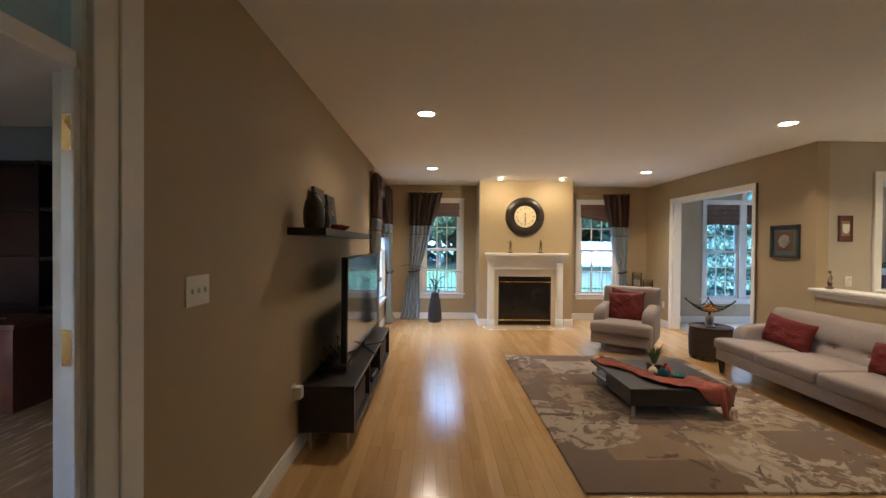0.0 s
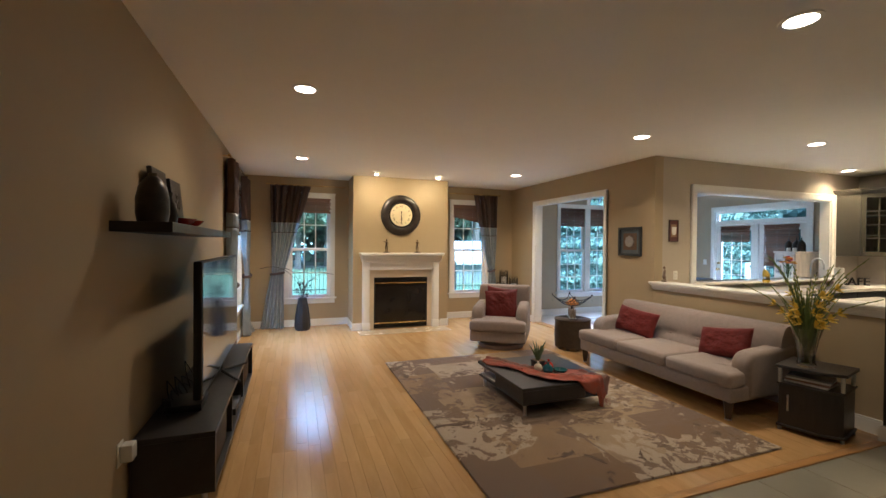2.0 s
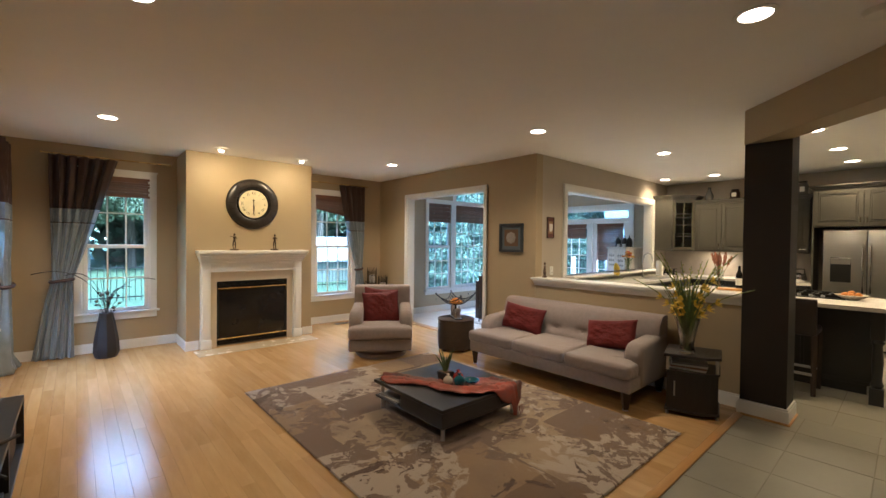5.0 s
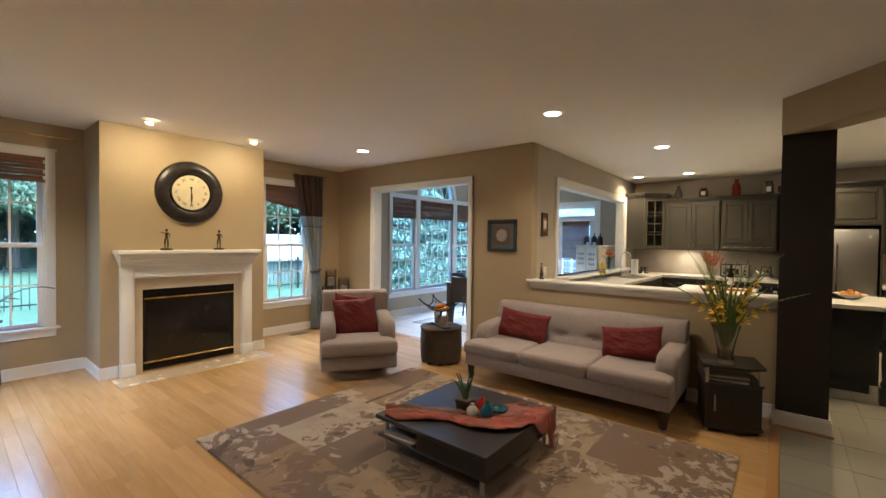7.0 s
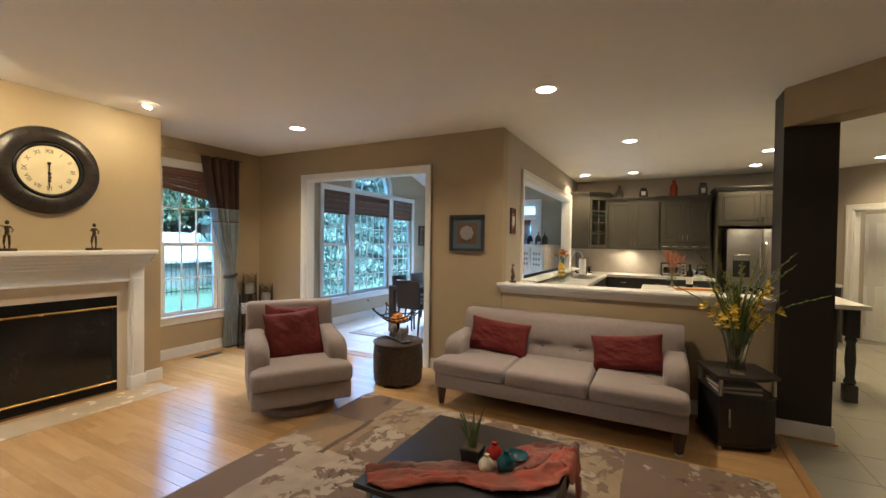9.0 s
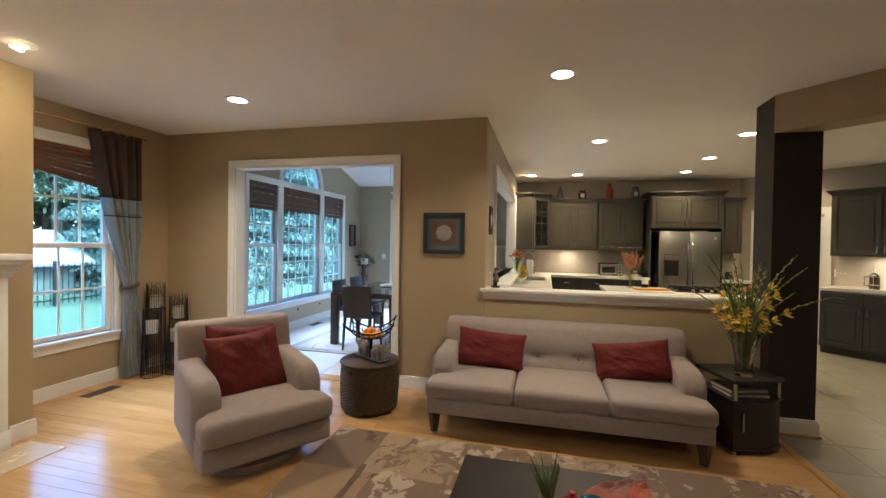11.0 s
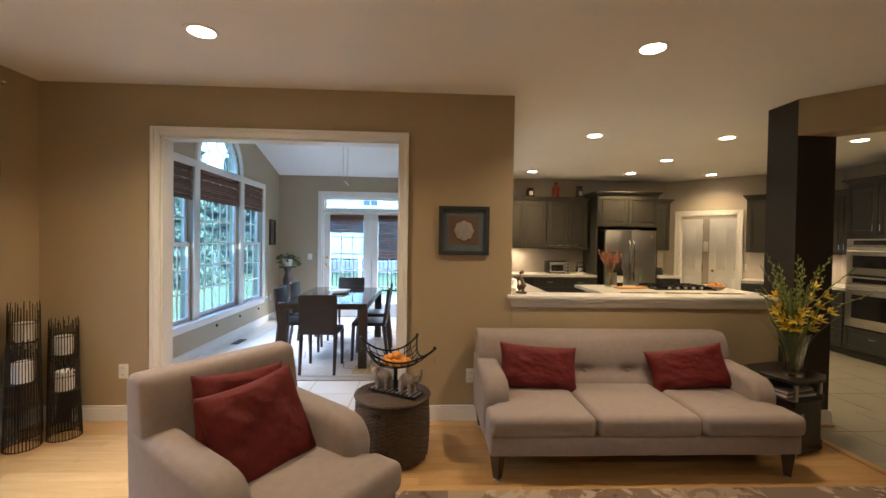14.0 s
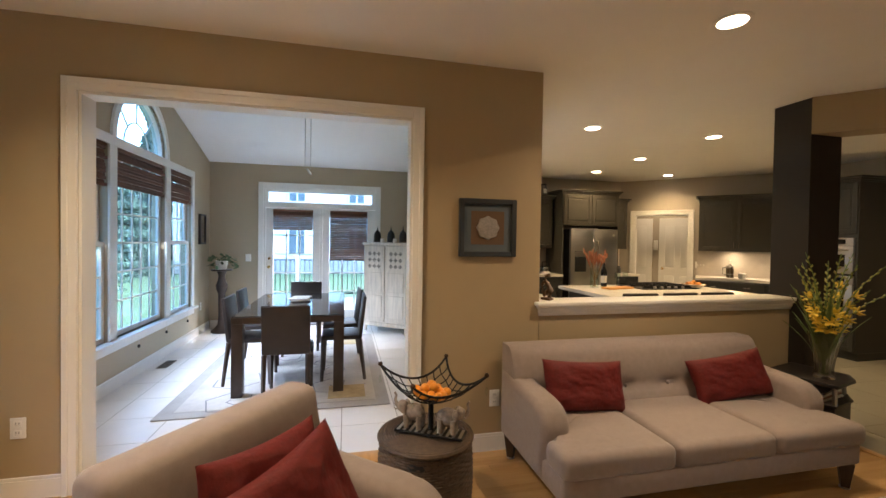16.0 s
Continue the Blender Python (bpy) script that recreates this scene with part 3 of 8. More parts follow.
def big_window():
    w = thing("window_4", DIN_N, "wide white triple window with an arched top light", "window", kind="structure")
    bm = bmesh.new()
    A, Bx, Z0, Z1 = 5.62, 8.58, 0.43, 2.42
    for x0, x1 in ((A, 5.70), (6.36, 6.49), (7.61, 7.74), (8.50, Bx)):
        bx(bm, x0, x1, -0.022, 0, Z0 + 0.05, Z1 - 0.08, 0.004, 1)
    bx(bm, A, Bx, -0.024, 0, Z1 - 0.09, Z1, 0.004, 1)
    part("window_casing", bm, TRIM, w)
    bm = bmesh.new()
    n = 32
    for r0, r1, y0 in ((0.57, 0.65, -0.024), (0.535, 0.58, 0.02)):
        ring = []
        for k in range(n + 1):
            t = math.pi * k / n
            ring.append([bm.verts.new((7.05 + r * math.cos(t), y, 2.42 + r * math.sin(t))) for r, y in ((r0, y0), (r1, y0), (r1, 0.10 if y0 > 0 else 0.0), (r0, 0.10 if y0 > 0 else 0.0))])
        for a, b in zip(ring, ring[1:]):
            for i in range(4):
                bm.faces.new((a[i], a[(i + 1) % 4], b[(i + 1) % 4], b[i]))
    part("arch_casing", bm, TRIM, w)
    bm = bmesh.new()
    tube(bm, [(7.05 + 0.27 * math.cos(math.pi * k / 16), 0.06, 2.42 + 0.27 * math.sin(math.pi * k / 16)) for k in range(17)], 0.009, 5)
    for t in (0.25, 0.5, 0.75):
        c, s = math.cos(math.pi * t), math.sin(math.pi * t)
        rod(bm, (7.05 + 0.27 * c, 0.06, 2.42 + 0.27 * s), (7.05 + 0.54 * c, 0.06, 2.42 + 0.54 * s), 0.009, seg=5)
    bx(bm, 6.49, 7.61, 0.03, 0.10, 2.40, 2.43)
    part("arch_bars", bm, TRIM, w)
    bm = bmesh.new()
    vs = [bm.verts.new((7.05 + 0.56 * math.cos(math.pi * k / 24), 0.064, 2.42 + 0.56 * math.sin(math.pi * k / 24))) for k in range(25)]
    f = bm.faces.new(vs)
    e = bmesh.ops.extrude_face_region(bm, geom=[f])
    bmesh.ops.translate(bm, vec=(0, 0.004, 0), verts=[g for g in e["geom"] if isinstance(g, bmesh.types.BMVert)])
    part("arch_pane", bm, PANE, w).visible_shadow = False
    bm = bmesh.new()
    bx(bm, A - 0.03, Bx + 0.03, -0.07, TH, 0.45, 0.48, 0.006)
    bx(bm, A, Bx, -0.02, 0, 0.37, 0.45, 0.004, 1)
    part("window_sill", bm, TRIM, w)
    for x0, x1, nx in ((5.70, 6.36, 3), (7.74, 8.50, 3)):
        sash(x0, x1, 1.38, 2.34, 0.085, nx, 3, w)
        sash(x0, x1, 0.48, 1.42, 0.045, nx, 3, w)
    sash(6.49, 7.61, 0.48, 2.33, 0.06, 5, 6, w, 0.055)


big_window()
slat_shade("window_shade", DIN_N, 5.71, 6.35, 1.93, 2.30, "brown woven bamboo shade raised in the side light", y=0.02)
slat_shade("window_shade", DIN_N, 6.50, 7.60, 1.95, 2.30, "wide brown woven bamboo shade raised halfway", y=0.02)
slat_shade("window_shade", DIN_N, 7.75, 8.49, 1.93, 2.30, "brown woven bamboo shade raised in the window", y=0.02)


def french_doors():
    d = thing("door_1", DIN_E, "pair of white glazed french doors under a transom", "door", kind="structure")
    a, b = -7.63, -5.78
    bm = bmesh.new()
    for x0, x1 in ((a - 0.08, a), (b, b + 0.08)):
        bx(bm, x0, x1, -0.022, 0, 0, 2.41, 0.004, 1)
    bx(bm, a, b, -0.022, 0, 2.33, 2.41, 0.004, 1)
    for x0, x1 in ((a, a + 0.03), (b - 0.03, b)):
        bx(bm, x0, x1, 0, TH, 0, 2.33)
    bx(bm, a + 0.03, b - 0.03, 0, TH, 2.30, 2.33)
    bx(bm, a + 0.03, b - 0.03, 0.0, TH, 2.0, 2.055)
    bx(bm, -6.725, -6.685, 0.0, TH, 0, 2.0)
    part("door_frame", bm, TRIM, d)
    sash(a + 0.03, b - 0.03, 2.055, 2.30, 0.06, 1, 1, d, 0.04)
    for x0, x1 in ((a + 0.033, -6.728), (-6.682, b - 0.033)):
        bm = bmesh.new()
        s = 0.115
        for u0, u1 in ((x0, x0 + s), (x1 - s, x1)):
            bx(bm, u0, u1, 0.03, 0.075, 0.01, 1.995, 0.003, 1)
        bx(bm, x0 + s, x1 - s, 0.031, 0.074, 0.01, 0.25, 0.003, 1)
        bx(bm, x0 + s, x1 - s, 0.031, 0.074, 1.86, 1.995, 0.003, 1)
        leaf = part("door_leaf", bm, TRIM, d)
        bm = bmesh.new()
        bars(bm, x0 + s, x1 - s, 0.25, 1.86, 3, 5, 0.05)
        part("glazing_bars", bm, TRIM, leaf)
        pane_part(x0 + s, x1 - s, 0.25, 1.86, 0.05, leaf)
    bm = bmesh.new()
    for z in (1.0, 1.14):
        rod(bm, (a + 0.09, 0.03, z), (a + 0.09, -0.01, z), 0.022)
    ball(bm, (a + 0.09, -0.03, 1.0), 0.028)
    part("door_knob", bm, BRASS, d)


french_doors()
slat_shade("window_shade", DIN_E, -7.48, -6.84, 1.62, 1.93, "brown bamboo shade rolled up on a glazed door", y=-0.005)
slat_shade("window_shade", DIN_E, -6.56, -5.93, 1.12, 1.93, "brown bamboo shade on a glazed door", y=-0.005)


def panel_door(m, w, h, label, hinges=True, knob=True):
    """A panelled leaf: x 0..w along, y thickness, z up."""
    d = thing("door", m, label, "door", kind="")
    part("leaf", B(0, w, 0, 0.036, 0.008, h, 0.002, seg=1), TRIM, d)
    for x0, x1 in ((0.11, w / 2 - 0.05), (w / 2 + 0.05, w - 0.11)):
        for z0, z1 in ((0.22, 0.86), (1.02, h - 0.15)):
            for y in (-0.006, 0.030):
                bm = bmesh.new()
                bx(bm, x0, x1, y, y + 0.012, z0, z1, 0.010, 2)
                part("panel", bm, TRIM, d)
    if knob:
        for y in (-0.045, 0.08):
            bm = bmesh.new()
            ball(bm, (w - 0.07, y, 1.0), 0.026)
            rod(bm, (w - 0.07, y, 1.0), (w - 0.07, 0.018, 1.0), 0.010)
            part("knob", bm, BRASS, d)
    if hinges:
        for z in (0.3, 1.05, 1.85):
            bm = bmesh.new()
            bx(bm, -0.004, 0.03, -0.004, 0.0, z - 0.05, z + 0.05)
            rod(bm, (-0.004, -0.006, z - 0.055), (-0.004, -0.006, z + 0.055), 0.006)
            part("hinge", bm, BRASS, d)
    return d


panel_door(DIAG @ pose(1.30, 0.652, 0, 0, 0, 180), 0.66, 2.0, "white panelled closed door at the back of the hall")
panel_door(DIAG @ pose(0.52, 0.652, 0, 0, 0, 180), 0.66, 2.0, "white panelled closed door beside a wall telephone")
# office door, opened into the office
od = panel_door(WEST @ pose(1.625, TH + 0.02, 0, 0, 0, 10), 0.82, 2.02, "white panelled office door standing wide open")
tr = thing("transom", WEST, "white transom bar with a clear light above the office door", "transom", kind="structure")
part("transom_bar", B(0.604, 1.496, 0.012, 0.055, 1.975, 2.025, 0.004, seg=1), TRIM, tr)
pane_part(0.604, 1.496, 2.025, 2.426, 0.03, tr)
part("door_stop", B(1.478, 1.496, 0.004, 0.018, 0, 1.975, 0.003, seg=1), TRIM, tr)
for hz in (0.25, 1.20, 1.80):
    part("hinge_leaf", B(1.4915, 1.496, 0.024, 0.054, hz - 0.05, hz + 0.05, 0.001, seg=1), BRASS, tr, "brass hinge leaf on the jamb")

# ---- lamps that show ----


def recessed(x, y, group):
    d = thing("recessed_light", pose(x, y, CEIL), "round recessed ceiling light with a white trim ring, lit", "ceiling light", group)
    bm = bmesh.new()
    lathe(bm, [(0.074, -0.008), (0.072, -0.001), (0.098, -0.001), (0.096, -0.006), (0.074, -0.008)], 32, caps=False)
    part("trim_ring", bm, TRIM, d)
    bm = bmesh.new()
    lathe(bm, [(0.001, -0.004), (0.073, -0.004), (0.073, -0.006), (0.001, -0.007)], 32)
    part("lens", bm, LITE, d, "glowing warm lens")


for px, py, share in LIVING_LIGHTS:
    recessed(px, py, "recessed lights in the living room")
for px, py in KITCHEN_LIGHTS:
    recessed(px, py, "recessed lights in the kitchen")
for px in (1.5, 2.58):
    d = thing("eyeball_light", pose(px, 7.6, CEIL), "small eyeball ceiling spot aimed at the chimney", "ceiling light", "eyeball spots")
    bm = bmesh.new()
    lathe(bm, [(0.05, -0.016), (0.085, -0.001), (0.09, -0.006), (0.06, -0.016), (0.05, -0.016)], 28, caps=False)
    part("ring", bm, TRIM, d)
    bm = bmesh.new()
    ball(bm, (0, 0.005, -0.004), 0.055, (1, 1, 0.5), 20, 12)
    part("eyeball", bm, TRIM, d)
    bm = bmesh.new()
    rod(bm, (0, 0.022, -0.020), (0, 0.030, -0.031), 0.034, seg=20)
    part("lens", bm, LITE, d, "glowing warm lens")
d = thing("smoke_detector", pose(3.09, 1.74, CEIL), "round white smoke detector on the ceiling", "smoke detector")
bm = bmesh.new()
lathe(bm, [(0.07, 0.0), (0.07, -0.012), (0.062, -0.03), (0.03, -0.036), (0.001, -0.036)], 28)
part("cover", bm, TRIM, d)


def plate(m, label, kind="outlet", w=0.075, h=0.118):
    p = thing("wall_plate", m, label, "wall plate")
    part("plate", B(-w / 2, w / 2, -0.006, 0, -h / 2, h / 2, 0.003, seg=2), WHITEP, p)
    if kind == "outlet":
        for z in (-0.026, 0.026):
            bm = bmesh.new()
            bx(bm, -0.017, 0.017, -0.0085, -0.005, z - 0.016, z + 0.016, 0.004, 2)
            o = part("socket", bm, WHITEP, p)
            bm = bmesh.new()
            for x in (-0.007, 0.007):
                bx(bm, x - 0.0012, x + 0.0012, -0.0092, -0.008, z - 0.003, z + 0.008)
            part("slots", bm, BLACKP, o)
    else:
        n = max(1, round(w / 0.05))
        for i in range(n):
            x = (i - (n - 1) / 2) * 0.046
            bm = bmesh.new()
            bx(bm, x - 0.005, x + 0.005, -0.016, -0.005, -0.011, 0.011, 0.002, 1)
            part("toggle", bm, WHITEP, p)


EASTW = pose(EX, 0, 0, 0, 0, -90)
plate(WEST @ pose(2.05, 0, 1.30), "wide white multi-switch plate on the tan wall", "switch", 0.165, 0.125)
plate(EASTW @ pose(-8.05, 0, 0.40), "white double outlet low on the tan wall")
plate(EASTW @ pose(-5.26, 0, 0.37), "white double outlet low beside the sofa")
plate(pose(0, 4.93, 0) @ pose(5.02, 0, 1.12), "white outlet above the ledge corner")
plate(WEST @ pose(3.20, 0, 0.46), "white outlet with a plug behind the media stand")
ad = thing("power_adapter", WEST @ pose(3.21, -0.0065, 0.44), "white block power adapter plugged into the outlet", "adapter")
part("block", B(-0.035, 0.035, -0.055, 0, -0.02, 0.065, 0.008), WHITEP, ad)
plate(DIN_E @ pose(-7.86, 0, 1.15), "white light switch beside the french doors", "switch", 0.085)
plate(DIN_N @ pose(8.9, 0, 0.42), "white outlet low on the dining wall")
plate(pose(9.05, 0, 0, 0, 0, -90) @ pose(-4.25, 0, 1.15), "white outlet on the kitchen splash wall")
plate(pose(9.05, 0, 0, 0, 0, -90) @ pose(-3.2, 0, 1.15), "white outlet behind the toaster oven")
plate(pose(9.05, 0, 0, 0, 0, -90) @ pose(-1.3, 0, 1.12), "white outlet beside the refrigerator")
plate(DIAG @ pose(1.36, 0, 1.12), "wide white switch plate by the kitchen doorway", "switch", 0.16)

# ---- living room ----


def slab_profile(bm, pts, x0, x1, bevel=0.0, seg=3):
    """A profile of (y, z) points drawn out along x."""
    lo, hi = [bm.verts.new((x0, y, z)) for y, z in pts], [bm.verts.new((x1, y, z)) for y, z in pts]
    fs = [bm.faces.new(list(reversed(lo))), bm.faces.new(hi)]
    n = len(pts)
    for i in range(n):
        bm.faces.new((lo[i], lo[(i + 1) % n], hi[(i + 1) % n], hi[i]))
    if bevel:
        es = list({e for f in fs for e in f.edges})
        bmesh.ops.bevel(bm, geom=es, offset=bevel, segments=seg, affect="EDGES", profile=0.5)


def soft_slab(bm, pts, x0, x1, r, seg=6):
    """A (y, z) profile drawn out along x, with its side edges rounded by r."""
    if x1 < x0:
        x0, x1 = x1, x0
    n = len(pts)
    area = sum(pts[i][0] * pts[(i + 1) % n][1] - pts[(i + 1) % n][0] * pts[i][1] for i in range(n))
    turn = 1 if area > 0 else -1
    ins = []
    for i in range(n):
        a, b, c = Vector(pts[i - 1]), Vector(pts[i]), Vector(pts[(i + 1) % n])
        d0, d1 = (b - a).normalized(), (c - b).normalized()
        m = (Vector((-d0.y, d0.x)) + Vector((-d1.y, d1.x))) * turn
        m.normalize()
        ins.append(m * min(1.4, 1 / max(0.3, m.dot(Vector((-d0.y, d0.x)) * turn))))
    steps = [(r * (1 - math.sin(k / seg * math.pi / 2)), r * (1 - math.cos(k / seg * math.pi / 2))) for k in range(seg + 1)]
    levels = [(d, x0 + o) for d, o in steps] + [(d, x1 - o) for d, o in reversed(steps)]
    rings = [[bm.verts.new((x, p[0] + v.x * d, p[1] + v.y * d)) for p, v in zip(pts, ins)] for d, x in levels]
    for a, b in zip(rings, rings[1:]):
        for i in range(n):
            bm.faces.new((a[i], a[(i + 1) % n], b[(i + 1) % n], b[i]))
    bm.faces.new(rings[0])
    bm.faces.new(list(reversed(rings[-1])))


def fireplace():
    f = thing("fireplace", pose(2.03, 8.03, 0), "white wooden mantelpiece around a black gas fireplace", "fireplace")
    for s in (-1, 1):
        bm = bmesh.new()
        bx(bm, s * 0.697, s * 0.575, -0.075, 0, 0.0, 1.20, 0.006)
        p = part("pilaster", bm, TRIM, f)
        bm = bmesh.new()
        bx(bm, s * 0.680, s * 0.592, -0.088, -0.07, 0.16, 1.08, 0.005)
        part("raised_panel", bm, TRIM, p)
        bm = bmesh.new()
        bx(bm, s * 0.704, s * 0.568, -0.092, 0, 0.0, 0.13, 0.006)
        part("plinth", bm, TRIM, p)
    bm = bmesh.new()
    bx(bm, -0.575, 0.575, -0.065, 0, 1.05, 1.20, 0.004)
    bx(bm, -0.56, 0.56, -0.078, -0.06, 1.05, 1.07, 0.005)
    part("frieze", bm, TRIM, f)
    bm = bmesh.new()
    for k, (z0, z1, o) in enumerate(((1.185, 1.215, 0.03), (1.215, 1.245, 0.055), (1.245, 1.28, 0.085), (1.28, 1.31, 0.115))):
        bx(bm, -0.697 - o * 0.35, 0.697 + o * 0.35, -0.075 - o, 0, z0, z1, 0.008, 3)
    bx(bm, -0.752, 0.752, -0.215, 0, 1.31, 1.352, 0.006, 3)
    part("mantel_shelf", bm, TRIM, f)
    bm = bmesh.new()
    bx(bm, -0.575, -0.49, -0.018, 0, 0.0, 1.05)
    bx(bm, 0.49, 0.575, -0.018, 0, 0.0, 1.05)
    bx(bm, -0.49, 0.49, -0.018, 0, 0.915, 1.05)
    part("stone_surround", bm, CREAM, f)
    bm = bmesh.new()
    bx(bm, -0.49, 0.49, -0.012, 0, 0.02, 0.10)
    bx(bm, -0.49, 0.49, -0.012, 0, 0.81, 0.915)
    bx(bm, -0.49, -0.455, -0.012, 0, 0.10, 0.81)
    bx(bm, 0.455, 0.49, -0.012, 0, 0.10, 0.81)
    for k in range(4):
        bx(bm, -0.46, 0.46, -0.020, -0.01, 0.032 + 0.016 * k, 0.040 + 0.016 * k)
        bx(bm, -0.46, 0.46, -0.020, -0.01, 0.845 + 0.016 * k, 0.853 + 0.016 * k)
    part("firebox_frame", bm, BLACKM, f)
    bm = bmesh.new()
    bx(bm, -0.455, 0.455, -0.006, 0, 0.10, 0.81)
    part("firebox_glass", bm, mat("black fire glass", (0.014, 0.012, 0.011), 0.12, vary=0.4, scale=4), f)
    for z in (0.105, 0.815):
        bm = bmesh.new()
        rod(bm, (-0.48, -0.022, z), (0.48, -0.022, z), 0.011, seg=12)
        part("brass_bar", bm, BRASS, f, "polished brass bar")
    h = thing("hearth", pose(2.04, 8.03, 0), "flush cream stone hearth set in the wood floor", "hearth")
    part("slab", B(-0.80, 0.80, -0.44, -0.095, -0.003, 0.006, 0.002, seg=1), mat("hearth stone", (0.56, 0.44, 0.29), 0.25, vary=0.1, scale=6), h)


fireplace()


def clock():
    c = thing("wall_clock", pose(2.02, 8.03, 2.025, 90), "large round wall clock with a dark segmented leather rim", "clock")
    # local z points out of the wall into the room
    seg = 22
    rim = mat("clock leather", (0.028, 0.022, 0.019), 0.30, vary=0.35, scale=9, obj_random=0.5, bump=0.12, bump_scale=60)
    prof = [(0.225, 0.02), (0.235, 0.048), (0.27, 0.062), (0.315, 0.056), (0.352, 0.036), (0.365, 0.0)]
    for k in range(seg):
        bm = bmesh.new()
        a0, a1 = 2 * math.pi * k / seg + 0.006, 2 * math.pi * (k + 1) / seg - 0.006
        cols = [[bm.verts.new((r * math.cos(a), r * math.sin(a), z)) for r, z in prof] for a in (a0, a0 + (a1 - a0) / 3, a0 + (a1 - a0) * 2 / 3, a1)]
        for p, q in zip(cols, cols[1:]):
            for i in range(len(prof) - 1):
                bm.faces.new((p[i], p[i + 1], q[i + 1], q[i]))
        part("rim_panel", bm, rim, c)
    bm = bmesh.new()
    lathe(bm, [(0.36, 0.0), (0.36, 0.004), (0.232, 0.03), (0.20, 0.03), (0.20, 0.0)], 64)
    part("back_plate", bm, BLACKM, c)
    bm = bmesh.new()
    tube(bm, [(0.215 * math.cos(a), 0.215 * math.sin(a), 0.036) for a in [2 * math.pi * k / 48 for k in range(48)]], 0.014, 8, True)
    part("inner_ring", bm, BLACKM, c)
    bm = bmesh.new()
    lathe(bm, [(0.001, 0.03), (0.206, 0.03), (0.206, 0.034), (0.001, 0.034)], 48)
    part("dial", bm, mat("ivory dial", (0.72, 0.62, 0.40), 0.5, vary=0.1, scale=8), c, "ivory dial with roman numerals")
    ink = mat("clock ink", (0.03, 0.02, 0.015), 0.5)
    for k, txt in enumerate(("XII", "I", "II", "III", "IIII", "V", "VI", "VII", "VIII", "IX", "X", "XI")):
        cu = bpy.data.curves.new("numeral", "FONT")
        cu.body, cu.size, cu.align_x, cu.align_y, cu.extrude = txt, 0.046, "CENTER", "CENTER", 0.0006
        t = new("numeral", cu)
        dg = bpy.context.evaluated_depsgraph_get()
        me = bpy.data.meshes.new_from_object(t.evaluated_get(dg))
        bpy.data.objects.remove(t)
        me.materials.clear()
        me.materials.append(ink)
        o = new("numeral", me)
        a = -2 * math.pi * k / 12
        o.matrix_world = Matrix.Translation((0.155 * math.sin(-a), 0.155 * math.cos(a), 0.0348)) @ pose(0, 0, 0, 0, 0, math.degrees(a) if k not in (4, 5, 6, 7, 8) else math.degrees(a) + 180)
        o.parent = c
    for nm, ang, ln in (("hour_hand", 183, 0.10), ("minute_hand", 180, 0.145)):
        bm = bmesh.new()
        bx(bm, -0.004, 0.004, -0.055, ln, 0.037, 0.0395, m=pose(0, 0, 0, 0, 0, ang))
        for yy in (-0.055, 0.03, ln * 0.62):
            lathe(bm, [(0.001, 0.037), (0.012, 0.037), (0.012, 0.0402), (0.001, 0.0402)], 12, c=(-yy * math.sin(radians(ang)), yy * math.cos(radians(ang)), 0))
        part(nm, bm, ink, c)


clock()


def figurine(x, turn, label):
    bm = bmesh.new()
    bx(bm, -0.05, 0.05, -0.035, 0.035, 0, 0.022, 0.004)
    for s in (-1, 1):
        tube(bm, [(s * 0.013, 0, 0.02), (s * 0.016, 0.004, 0.07), (s * 0.011, 0, 0.125)], [0.007, 0.008, 0.010], 7)
    tube(bm, [(0, 0, 0.12), (0.002, 0, 0.155), (0, 0, 0.195)], [0.016, 0.014, 0.019], 9)
    ball(bm, (0.002, 0, 0.222), 0.015, (0.9, 1, 1.15))
    tube(bm, [(0.018, 0, 0.19), (0.034, -0.008, 0.165), (0.022, -0.02, 0.148)], 0.005, 6)
    tube(bm, [(-0.018, 0, 0.19), (-0.035, -0.01, 0.195), (-0.06, -0.015, 0.20)] if turn else [(-0.018, 0, 0.19), (-0.03, -0.01, 0.17), (-0.012, -0.022, 0.18)], 0.005, 6)
    ob = shaped("figurine", bm, BRONZE)
    ob.matrix_world = pose(x, 7.90, 1.352)
    tagged(ob, label, "figurine", "figurines on the mantel")


figurine(1.735, True, "slim dark bronze figurine with an outstretched arm on the mantel")
figurine(2.29, False, "slim dark bronze standing figurine on the mantel")


def leg(bm, x, y, z1, r0, r1):
    rod(bm, (x, y, 0), (x, y, z1), r0, r1, seg=4)


def arm_profile(front, back, zf, zb, r=0.10, bottom=0.12):
    pts = [(back, bottom), (back, zb)]
    pts += [(front + (back - front) * t, zf + (zb - zf) * t ** 1.4) for t in (0.8, 0.6, 0.4, 0.25)]
    pts += [(front + r - r * math.sin(a), zf - r + r * math.cos(a)) for a in [k * math.pi / 2 / 7 for k in range(8)]]
    pts += [(front + 0.012, bottom + 0.14), (front + 0.02, bottom)]
    return pts


